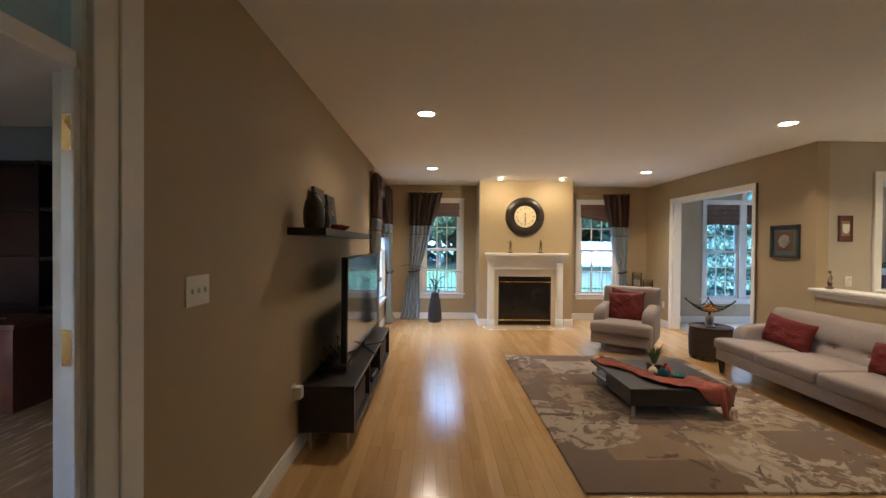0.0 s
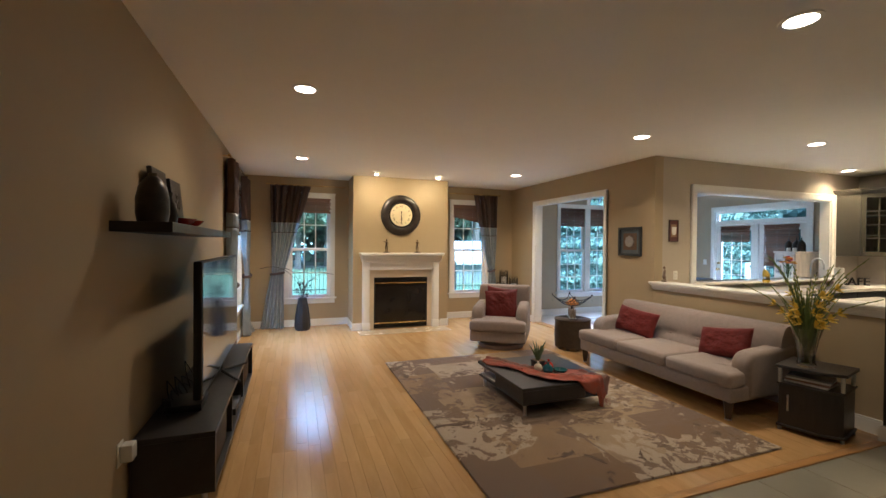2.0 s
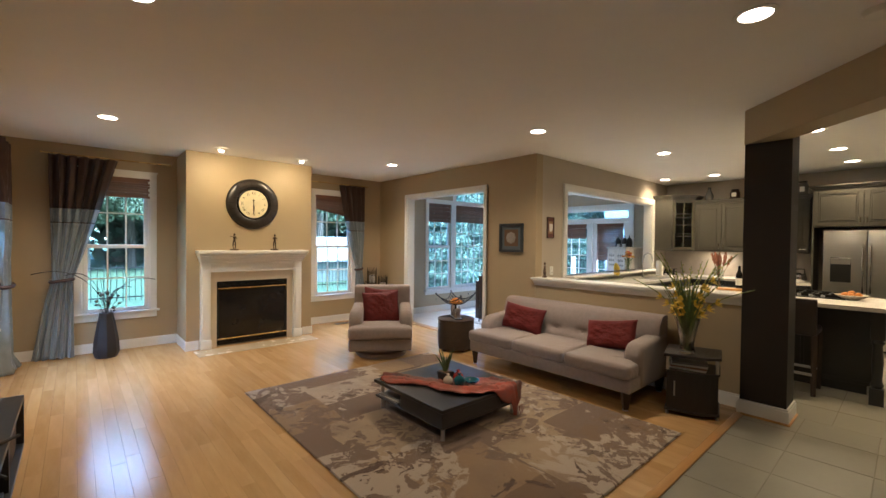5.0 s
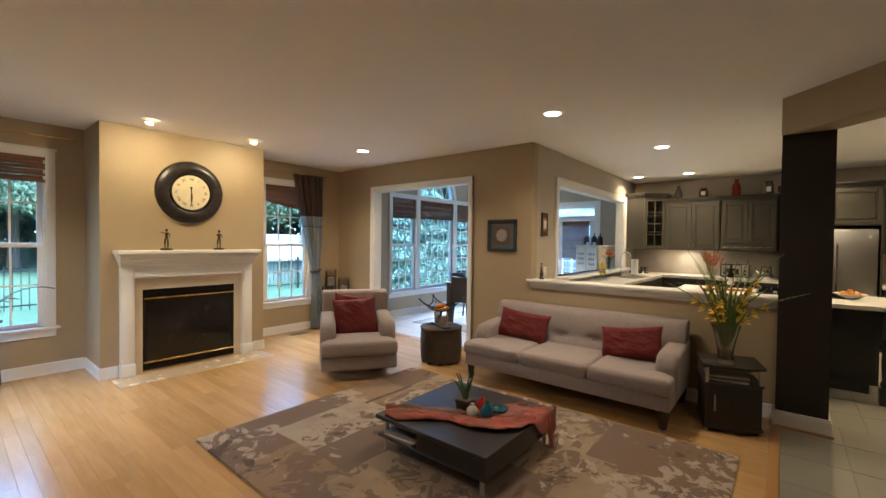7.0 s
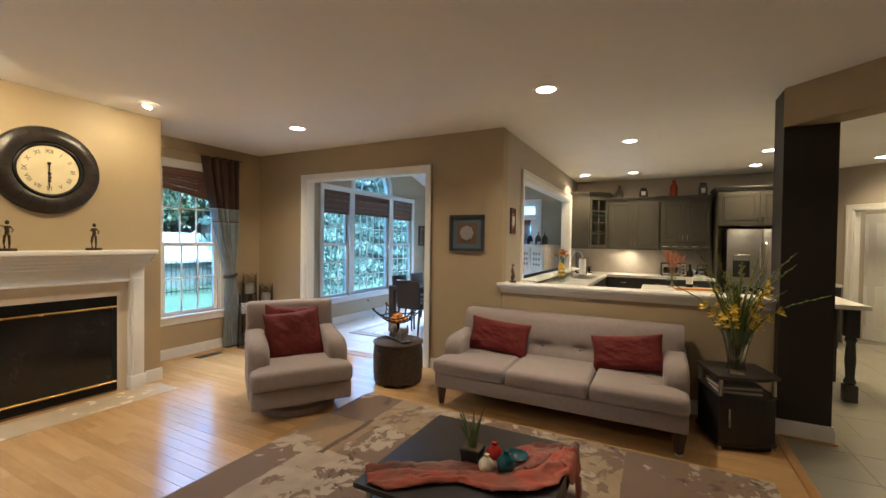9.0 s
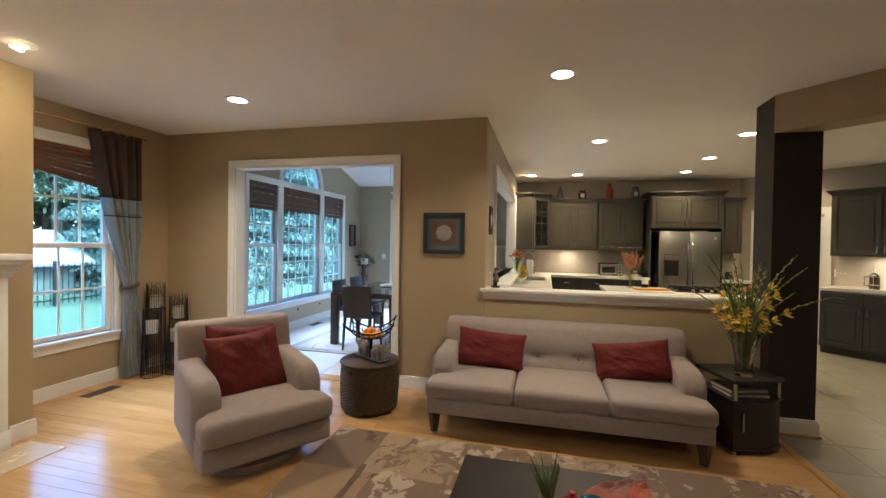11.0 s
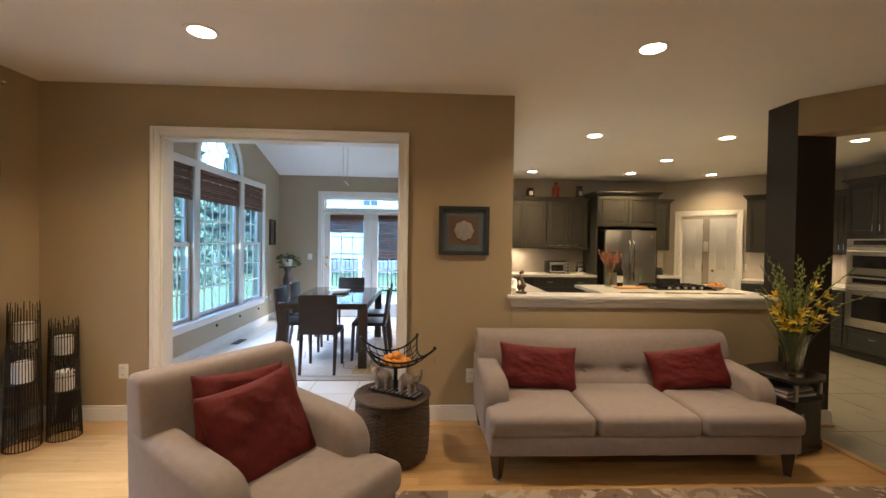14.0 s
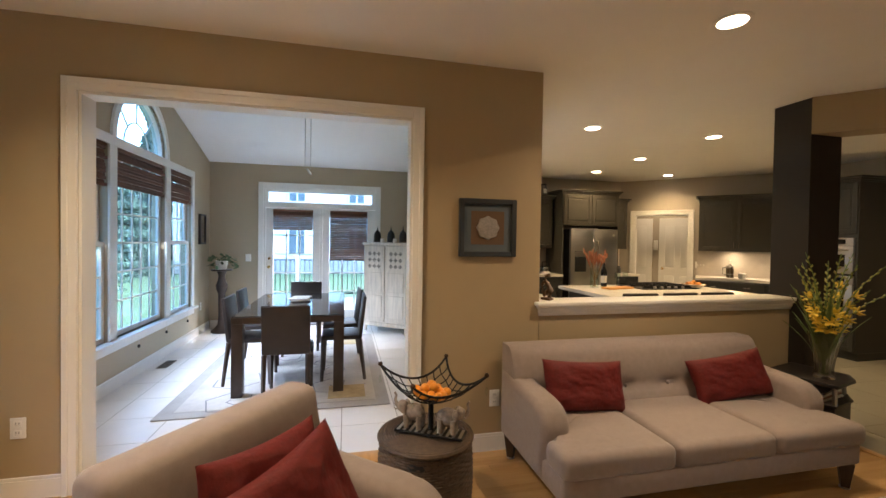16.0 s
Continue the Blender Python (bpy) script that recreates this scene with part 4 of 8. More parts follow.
def sofa():
    s = thing("sofa", pose(4.165, 4.24, 0, 0, 0, -90), "taupe upholstered three-seat sofa with tufted back and dark legs", "sofa")
    W, F, K = 1.005, -0.44, 0.44
    part("base", B(-W + 0.01, W - 0.01, F + 0.01, K - 0.02, 0.160, 0.292, 0.018, seg=3), FABRIC, s)
    for i in range(3):
        x0, x1 = -W + 0.002 + i * 2 * W / 3, -W - 0.002 + (i + 1) * 2 * W / 3
        bm = bmesh.new()
        out = [(x0 + 0.004, F - 0.02), (x1 - 0.004, F - 0.02), (x1 - 0.004, 0.24), (x0 + 0.004, 0.24)]
        if i == 0:
            out = [(x0, F - 0.02), (x1 - 0.003, F - 0.02), (x1 - 0.003, 0.24), (x0 + 0.165, 0.24), (x0 + 0.165, F + 0.20), (x0, F + 0.20)]
        if i == 2:
            out = [(x0 + 0.003, F - 0.02), (x1, F - 0.02), (x1, F + 0.20), (x1 - 0.165, F + 0.20), (x1 - 0.165, 0.24), (x0 + 0.003, 0.24)]
        prism(bm, out, 0.285, 0.415)
        bmesh.ops.bevel(bm, geom=bm.edges[:], offset=0.042, segments=5, affect="EDGES", profile=0.55)
        bmesh.ops.triangulate(bm, faces=[f for f in bm.faces if len(f.verts) > 4])
        es = [e for e in bm.edges if e.calc_length() > 0.12]
        bmesh.ops.subdivide_edges(bm, edges=es, cuts=4)
        cx = (x0 + x1) / 2
        for v in bm.verts:
            if v.co.z > 0.40:
                v.co.z += 0.020 * max(0, 1 - ((v.co.x - cx) / 0.34) ** 2) * max(0, 1 - ((v.co.y + 0.1) / 0.36) ** 2) + 0.003 * noise.noise(v.co * 7)
        part("seat_cushion", bm, FABRIC, s)
    for sg in (-1, 1):
        bm = bmesh.new()
        soft_slab(bm, arm_profile(-0.235, 0.40, 0.572, 0.612, 0.13, 0.165), sg * (W + 0.004), sg * (W - 0.17), 0.045)
        part("arm", bm, FABRIC, s)
    bm = bmesh.new()
    n, mrows = 60, 20
    front, rear = [], []
    for j in range(mrows + 1):
        t = j / mrows
        z = 0.30 + 0.482 * t
        row = []
        for i in range(n + 1):
            x = -W + 0.015 + (2 * W - 0.03) * i / n
            e = min(1.0, (x + W) / 0.09, (W - x) / 0.09)
            edge = math.sqrt(max(0, 1 - (1 - max(0, e)) ** 2))
            top = math.sqrt(max(0.0, 1 - max(0, (t - 0.9) / 0.1) ** 2))
            y = 0.20 + 0.10 * t - 0.045 * edge * top - 0.030 * math.sin(min(1, t / 0.42) * math.pi) ** 0.7 - 0.026 * math.sin(max(0, min(1, (t - 0.42) / 0.55)) * math.pi)
            for bxx in (-0.5, -0.17, 0.17, 0.5):
                d2 = ((x - bxx) / 0.06) ** 2 + ((t - 0.42) / 0.06) ** 2
                y += 0.034 * math.exp(-d2)
            row.append(bm.verts.new((x, y, z)))
        front.append(row)
        rear.append([bm.verts.new((v.co.x, 0.42 + 0.0 * t, v.co.z)) for v in row])
    for g, fl in ((front, False), (rear, True)):
        for a, b in zip(g, g[1:]):
            for i in range(n):
                q = (a[i], a[i + 1], b[i + 1], b[i])
                bm.faces.new(tuple(reversed(q)) if fl else q)
    for a, b in ((front[0], rear[0]), (rear[-1], front[-1])):
        for i in range(n):
            bm.faces.new((a[i + 1], a[i], b[i], b[i + 1]))
    for k in (0, n):
        for j in range(mrows):
            q = (front[j][k], rear[j][k], rear[j + 1][k], front[j + 1][k])
            bm.faces.new(q if k else tuple(reversed(q)))
    part("backrest", bm, FABRIC, s)
    for x in (-0.5, -0.17, 0.17, 0.5):
        bm = bmesh.new()
        ball(bm, (x, 0.198, 0.503), 0.013, (1, 0.5, 1))
        part("button", bm, FABRIC, s)
    for x in (-W + 0.065, W - 0.065):
        for y in (F + 0.055, K - 0.08):
            bm = bmesh.new()
            rod(bm, (x, y, 0.008), (x, y, 0.165), 0.027, 0.052, seg=4)
            lg = part("leg", bm, ESPRESSO, s, "tapered dark wooden leg")
            bm = bmesh.new()
            rod(bm, (x, y, 0), (x, y, 0.010), 0.026, seg=12)
            part("glide", bm, STEEL, lg, "round metal glide")


sofa()


def pillow(m, w, h, t, label, group):
    bm = bmesh.new()
    n = 52
    g = [[], []]
    for k, sg in enumerate((-1, 1)):
        for j in range(n + 1):
            row = []
            for i in range(n + 1):
                u, v = 2 * i / n - 1, 2 * j / n - 1
                pin = 1 - 0.09 * (u * u * (1 - v * v) * 0 + (1 - u * u) * v * v)
                pinx = 1 - 0.06 * (1 - v * v)
                th = (max(0, (1 - u ** 4)) * max(0, (1 - v ** 4))) ** 0.55
                p = Vector((u * w / 2 * pinx, 0, v * h / 2 * pin))
                wr = 0.018 * noise.noise(Vector((u * 2.2, v * 2.2, sg + w))) + 0.005 * noise.noise(Vector((u * 4 + v * 2, v * 3.2, sg * 3))) - 0.0030 * (1 - abs(noise.noise(Vector((u * 2.6 - v * 1.3, v * 4.2 + u * 1.1, sg * 5 + h * 9))))) ** 6 - 0.0025 * (1 - abs(noise.noise(Vector((u * 6 + v, v * 5 - u * 3, sg * 2 + h * 4))))) ** 7
                p.y = sg * (t / 2 * th + wr * th)
                row.append(bm.verts.new(p))
            g[k].append(row)
        for a, b in zip(g[k], g[k][1:]):
            for i in range(n):
                bm.faces.new((a[i], a[i + 1], b[i + 1], b[i]))
    bmesh.ops.remove_doubles(bm, verts=bm.verts[:], dist=0.0004)
    ob = shaped("throw_pillow", bm, RED, smooth=70)
    ob.matrix_world = m
    return tagged(ob, label, "pillow", group)


# a pillow lies in its local x-z plane and faces local -y
SOFA = pose(4.165, 4.24, 0, 0, 0, -90)
pillow(SOFA @ pose(-0.565, 0.075, 0.565, -18, 5, 3), 0.59, 0.325, 0.15, "burgundy satin lumbar pillow leaning on the sofa back", "burgundy pillows on the sofa")
pillow(SOFA @ pose(0.565, 0.075, 0.558, -20, -9, -6), 0.575, 0.315, 0.15, "burgundy satin lumbar pillow tilted against the sofa back", "burgundy pillows on the sofa")


CHAIR = pose(3.16, 6.34, 0, 0, 0, -35)


def armchair():
    s = thing("armchair", CHAIR, "taupe upholstered swivel armchair with rounded arms", "armchair")
    W, F, K = 0.40, -0.43, 0.47
    bm = bmesh.new()
    lathe(bm, [(0.001, 0.0), (0.33, 0.0), (0.338, 0.015), (0.338, 0.055), (0.30, 0.075), (0.29, 0.13), (0.001, 0.13)], 48)
    part("swivel_base", bm, FABRIC, s, "round upholstered swivel base")
    part("base", B(-W + 0.006, W - 0.006, F + 0.01, K, 0.125, 0.275, 0.018, seg=3), FABRIC, s)
    bm = bmesh.new()
    prism(bm, [(-W, F - 0.03), (W, F - 0.03), (W, F + 0.17), (W - 0.145, F + 0.17), (W - 0.145, 0.24), (-W + 0.145, 0.24), (-W + 0.145, F + 0.17), (-W, F + 0.17)], 0.275, 0.42)
    bmesh.ops.bevel(bm, geom=bm.edges[:], offset=0.045, segments=5, affect="EDGES", profile=0.55)
    bmesh.ops.triangulate(bm, faces=[f for f in bm.faces if len(f.verts) > 4])
    bmesh.ops.subdivide_edges(bm, edges=[e for e in bm.edges if e.calc_length() > 0.12], cuts=4)
    for v in bm.verts:
        if v.co.z > 0.40:
            v.co.z += 0.022 * max(0, 1 - (v.co.x / 0.40) ** 2) * max(0, 1 - ((v.co.y + 0.12) / 0.36) ** 2)
    part("seat_cushion", bm, FABRIC, s)
    for sg in (-1, 1):
        bm = bmesh.new()
        soft_slab(bm, arm_profile(-0.255, 0.42, 0.600, 0.645, 0.15, 0.13), sg * (W + 0.008), sg * (W - 0.160), 0.052)
        part("arm", bm, FABRIC, s)
    bm = bmesh.new()
    soft_slab(bm, [(0.24, 0.30), (0.255, 0.42), (0.275, 0.52), (0.283, 0.555), (0.288, 0.562), (0.293, 0.57), (0.315, 0.68), (0.335, 0.78), (0.347, 0.842), (0.362, 0.862), (0.388, 0.872), (0.45, 0.876), (0.485, 0.868), (0.505, 0.845), (0.508, 0.82), (0.475, 0.13), (0.35, 0.13)], -W + 0.005, W - 0.005, 0.035)
    part("backrest", bm, FABRIC, s)
    bm = bmesh.new()
    tube(bm, [(-W + 0.03, 0.287, 0.56), (0, 0.287, 0.56), (W - 0.03, 0.287, 0.56)], 0.004, 5)
    part("back_seam", bm, FABRIC, s)


armchair()
pillow(CHAIR @ pose(-0.03, 0.185, 0.625, -14, 5, 0), 0.47, 0.46, 0.12, "square burgundy satin pillow at the back of the armchair", "burgundy pillows on the armchair")
pillow(CHAIR @ pose(-0.01, 0.075, 0.60, -25, -4, 2), 0.50, 0.46, 0.13, "square burgundy satin pillow leaning on another", "burgundy pillows on the armchair")


def rug_mat():
    m = mat("rug wool", (0.4, 0.3, 0.2), 0.95, bump=0.5, bump_scale=300, spec=0.1, sheen=0.2)
    t = m.node_tree
    b = t.nodes["Principled BSDF"]
    co = t.nodes["Texture Coordinate"]

    def node(k, **kw):
        n = t.nodes.new("ShaderNode" + k)
        for key, v in kw.items():
            n.inputs[key].default_value = v
        return n

    def noise_of(scale, detail, dist, off):
        mp = node("Mapping", Location=off)
        t.links.new(co.outputs["Object"], mp.inputs[0])
        n = node("TexNoise", Scale=scale, Detail=detail, Distortion=dist, Roughness=0.62)
        t.links.new(mp.outputs[0], n.inputs["Vector"])
        return n.outputs[0]

    def step(src, lo, hi):
        r = node("MapRange")
        r.inputs["From Min"].default_value, r.inputs["From Max"].default_value = lo, hi
        t.links.new(src, r.inputs["Value"])
        return r.outputs[0]

    def mixc(f, a, c):
        x = t.nodes.new("ShaderNodeMix")
        x.data_type = "RGBA"
        t.links.new(f, x.inputs["Factor"])
        for key, v in (("A", a), ("B", c)):
            if isinstance(v, tuple):
                x.inputs[key].default_value = (*v, 1)
            else:
                t.links.new(v, x.inputs[key])
        return x.outputs["Result"]

    def mul(a, c):
        x = t.nodes.new("ShaderNodeMath")
        x.operation = "MULTIPLY"
        t.links.new(a, x.inputs[0])
        t.links.new(c, x.inputs[1])
        return x.outputs[0]
    light, beige, tan, brown, taupe, dark = (0.45, 0.36, 0.265), (0.37, 0.27, 0.165), (0.31, 0.205, 0.112), (0.20, 0.125, 0.070), (0.195, 0.130, 0.088), (0.11, 0.066, 0.042)
    xyz = node("SeparateXYZ")
    t.links.new(co.outputs["Object"], xyz.inputs[0])
    wob = noise_of(5.0, 3, 0.5, (4, 4, 0))

    def rect(x0, x1, y0, y1):
        out = None
        for axis, lo, hi in (("X", x0, x1), ("Y", y0, y1)):
            c = t.nodes.new("ShaderNodeMath")
            c.operation = "COMPARE"
            j = t.nodes.new("ShaderNodeMath")
            j.operation = "MULTIPLY_ADD"
            j.inputs[1].default_value = 0.05
            t.links.new(wob, j.inputs[0])
            t.links.new(xyz.outputs[axis], j.inputs[2])
            t.links.new(j.outputs[0], c.inputs[0])
            c.inputs[1].default_value, c.inputs[2].default_value = (lo + hi) / 2 + 0.025, (hi - lo) / 2
            out = c.outputs[0] if out is None else mul(out, c.outputs[0])
        return out
    base = taupe
    PATCHES = [(-0.83, -0.15, -1.18, -0.62, tan), (-0.74, -0.13, -1.6, -1.18, brown), (-0.13, 0.50, -1.35, -0.72, beige), (0.50, 1.25, -1.6, -0.98, brown), (-0.13, 0.50, -1.6, -1.35, taupe),
               (0.05, 1.25, -0.72, -0.05, beige), (-0.95, -0.35, -0.38, 0.36, beige), (-1.2, -0.72, 0.36, 0.95, tan), (-0.72, 0.15, 0.75, 1.25, light), (0.15, 0.62, 1.05, 1.6, tan),
               (0.62, 1.25, 0.55, 1.15, beige), (0.3, 1.25, -0.05, 0.55, brown), (-1.2, -0.85, 1.25, 1.6, light), (-1.2, -0.15, -0.50, -0.46, dark), (-1.2, -0.10, -0.60, -0.565, dark), (-1.2, -0.45, -0.43, -0.39, brown), (0.1, 0.7, 1.12, 1.16, dark)]
    for x0, x1, y0, y1, c in PATCHES:
        base = mixc(rect(x0, x1, y0, y1), base, c)
    worn = mixc(step(noise_of(2.2, 4, 0.3, (3, 1, 0)), 0.45, 0.9), base, taupe)
    leaf = step(noise_of(6.5, 8, 1.2, (0.5, 0.2, 0)), 0.47, 0.48)
    where = step(noise_of(1.1, 6, 0.6, (7.3, 2.9, 0)), 0.535, 0.545)
    c1 = mixc(mul(leaf, where), worn, light)
    leaf2 = step(noise_of(6.0, 8, 1.2, (2.9, 8.1, 0)), 0.51, 0.52)
    where2 = step(noise_of(1.0, 6, 0.6, (1.3, 6.1, 0)), 0.50, 0.51)
    c2 = mixc(mul(leaf2, where2), c1, taupe)
    leaf3 = step(noise_of(3.0, 8, 0.8, (9.9, 4.1, 0)), 0.61, 0.62)
    c3 = mixc(leaf3, c2, dark)
    t.links.new(c3, b.inputs["Base Color"])
    return m


bm = bmesh.new()
prism(bm, [(-1.175, -1.555), (1.175, -1.555), (1.175, 1.555), (-1.175, 1.555)], 0.0, 0.014)
bmesh.ops.bevel(bm, geom=bm.edges[:], offset=0.006, segments=2, affect="EDGES")
ob = shaped("rug", bm, rug_mat())
ob.matrix_world = pose(2.475, 4.345, 0.0015)
tagged(ob, "large wool rug in beige and brown leaf patches", "rug")


def coffee_table():
    c = thing("coffee_table", pose(2.53, 4.32, 0.015), "low square black-brown coffee table with steel legs", "coffee table")
    part("tabletop", B(-0.463, 0.463, -0.463, 0.463, 0.225, 0.255, 0.003, seg=1), BLACKW, c)
    part("drawer_box", B(-0.452, 0.20, -0.452, 0.08, 0.118, 0.223, 0.003, seg=1), BLACKW, c)
    part("shelf", B(-0.45, 0.455, -0.45, 0.455, 0.10, 0.118, 0.003, seg=1), BLACKW, c)
    bm = bmesh.new()
    lathe(bm, [(0.001, -0.004), (0.014, -0.004), (0.016, 0.0), (0.016, 0.002)], 16)
    k = part("finger_hole", bm, BLACKP, c)
    k.matrix_local = pose(-0.452, -0.18, 0.195, 90, 0, -90)
    for x in (-0.405, 0.405):
        for y in (-0.405, 0.405):
            bm = bmesh.new()
            rod(bm, (x, y, 0.0), (x, y, 0.225), 0.016, seg=16)
            rod(bm, (x, y, 0.0), (x, y, 0.012), 0.017, seg=16)
            part("leg", bm, STEEL, c, "round steel leg")
    for i, (y, w, z) in enumerate(((0.30, 0.22, 0.118), (0.29, 0.20, 0.129), (0.31, 0.19, 0.139))):
        b = thing("magazine", pose(2.19, 4.32 + y - 0.03, 0.0155 + z, 0, 0, 4 * i), "flat magazine lying on the table shelf", "magazine", "magazines on the coffee table shelf")
        part("paper_block", B(-0.10, 0.10, -0.13, 0.13, 0, 0.009, 0.001, seg=1), WHITEP if i % 2 else mat("paper cover", (0.25, 0.24, 0.22), 0.35), b)


coffee_table()
TTOP = 0.2715


def pomegranate(x, y, r, color, name, label):
    g = thing(name, pose(x, y, TTOP + 0.006), label, "ornament", "ceramic pomegranates")
    bm = bmesh.new()
    lathe(bm, [(0.001, 0.0), (r * 0.5, r * 0.06), (r * 0.9, r * 0.5), (r, r * 0.95), (r * 0.88, r * 1.4), (r * 0.5, r * 1.8), (r * 0.26, r * 1.9)], 28)
    gl = mat("glaze " + name, color, 0.12, vary=0.25, scale=20, spec=0.6)
    part("body", bm, gl, g)
    bm = bmesh.new()
    lathe(bm, [(r * 0.26, r * 1.86), (r * 0.2, r * 2.0), (r * 0.34, r * 2.28)], 10, wob=lambda k, a: (0.1 * r * math.cos(5 * a)) if k == 2 else 0)
    part("crown", bm, gl, g)


pomegranate(2.455, 4.225, 0.042, (0.72, 0.64, 0.5), "ornament", "cream glazed ceramic pomegranate on the scarf")
pomegranate(2.575, 4.225, 0.047, (0.42, 0.02, 0.012), "ornament", "red glazed ceramic pomegranate on the scarf")
pomegranate(2.505, 4.135, 0.05, (0.012, 0.10, 0.13), "ornament", "teal glazed ceramic pomegranate on the scarf")
g = thing("bowl", pose(2.625, 4.125, TTOP + 0.008), "small teal glazed leaf-shaped bowl on the scarf", "bowl")
bm = bmesh.new()
lathe(bm, [(0.03, 0.0), (0.055, 0.014), (0.07, 0.034), (0.066, 0.034), (0.05, 0.018), (0.001, 0.008)], 24, wob=lambda k, a: 0.012 * math.cos(a))
part("shell", bm, mat("teal glaze", (0.012, 0.085, 0.10), 0.15, vary=0.3, scale=25), g)


def succulent():
    p = thing("potted_plant", pose(2.52, 4.33, TTOP + 0.002), "green aloe plant in a square black pot", "plant")
    bm = bmesh.new()
    vs = bx(bm, -0.055, 0.055, -0.055, 0.055, 0.0, 0.085, 0.004)
    for v in bm.verts:
        k = 0.82 + 0.18 * v.co.z / 0.085
        v.co.x *= k
        v.co.y *= k
    part("pot", bm, BLACKP, p)
    part("soil", B(-0.045, 0.045, -0.045, 0.045, 0.084, 0.088), SUB, p)
    green = mat("aloe leaf", (0.10, 0.15, 0.055), 0.45, vary=0.35, scale=14)
    rng = random.Random(3)
    for i in range(13):
        a, ln, out = i * 2.4, rng.uniform(0.10, 0.20), rng.uniform(0.03, 0.10)
        bm = bmesh.new()
        tube(bm, [(out * t ** 1.5 * math.cos(a) + 0.012 * math.cos(a), out * t ** 1.5 * math.sin(a) + 0.012 * math.sin(a), 0.085 + ln * t) for t in (0, 0.25, 0.5, 0.75, 1)], [0.010, 0.011, 0.009, 0.005, 0.001], 6)
        part("leaf", bm, green, p)


succulent()


def scarf():
    s = thing("scarf", pose(0, 0, 0), "orange-red and grey fringed scarf draped across the table", "scarf")
    c1 = mat("orange scarf", (0.52, 0.075, 0.030), 0.8, color2=(0.21, 0.125, 0.095), scale=5.5, bump=0.3, bump_scale=200)
    c2 = mat("grey green scarf", (0.17, 0.175, 0.15), 0.85, color2=(0.36, 0.06, 0.035), scale=4, bump=0.3, bump_scale=200)
    ctrl = [Vector(p) for p in ((2.10, 4.72), (2.25, 4.56), (2.38, 4.35), (2.44, 4.15), (2.57, 4.03), (2.74, 3.97), (2.87, 3.91), (2.91, 3.842), (2.935, 3.812))]
    wid = [0.09, 0.11, 0.10, 0.14, 0.18, 0.15, 0.09, 0.07, 0.075]
    n = 90
    rows = []
    for i in range(n + 1):
        t = i / n * (len(ctrl) - 1)
        k = min(int(t), len(ctrl) - 2)
        f = t - k
        f = f * f * (3 - 2 * f) * 0.5 + f * 0.5
        p = ctrl[k].lerp(ctrl[k + 1], f)
        w = wid[k] + (wid[k + 1] - wid[k]) * f
        d = (ctrl[min(k + 1, len(ctrl) - 1)] - ctrl[k]).normalized()
        rows.append((p, w, Vector((-d.y, d.x))))
    def build(u0, u1):
        bm = bmesh.new()
        grid = []
        for i, (p, w, nn) in enumerate(rows):
            r = []
            for j in range(19):
                u = u0 + (u1 - u0) * j / 18
                q = p + nn * (w * (u + 0.09 * math.sin(i * 0.21 + u * 3)))
                z = TTOP + 0.004 + 0.030 * (0.5 + 0.5 * math.sin(u * 9 + i * 0.10 + 2 * noise.noise(Vector((i * 0.05, 0, 3))))) * (0.55 + 0.6 * noise.noise(Vector((i * 0.07, u * 1.5, 0)))) + 0.022 * abs(noise.noise(Vector((i * 0.22, u * 4, 5)))) + 0.012 * abs(noise.noise(Vector((i * 0.5 + u * 6, u * 7, 9))))
                q.x = max(min(q.x, 2.985), 2.075)
                edge = 3.858
                if q.y < edge:
                    drop = edge - q.y
                    z -= drop * 3.6
                    q = Vector((q.x, edge - 0.012 - 0.012 * (1 + math.sin(u * 7)) * min(1, drop * 20)))
                r.append(bm.verts.new((q.x, q.y, max(z, 0.03))))
            grid.append(r)
        for a, b in zip(grid, grid[1:]):
            for j in range(18):
                bm.faces.new((a[j], a[j + 1], b[j + 1], b[j]))
        return bm
    sheet_part("red_half", build(-1.0, 0.05), c1, s, thick=0.003)
    sheet_part("grey_half", build(0.05, 1.0), c2, s, thick=0.003)
    rng = random.Random(5)
    bm = bmesh.new()
    for k in range(16):
        x = 2.88 + 0.11 * k / 16
        tube(bm, [(x, 3.836, 0.10), (x, 3.834 + rng.uniform(-0.01, 0.01), 0.06), (x + rng.uniform(-0.01, 0.01), 3.829 + rng.uniform(-0.015, 0.015), 0.025)], 0.0018, 4)
    part("fringe", bm, c2, s)


scarf()


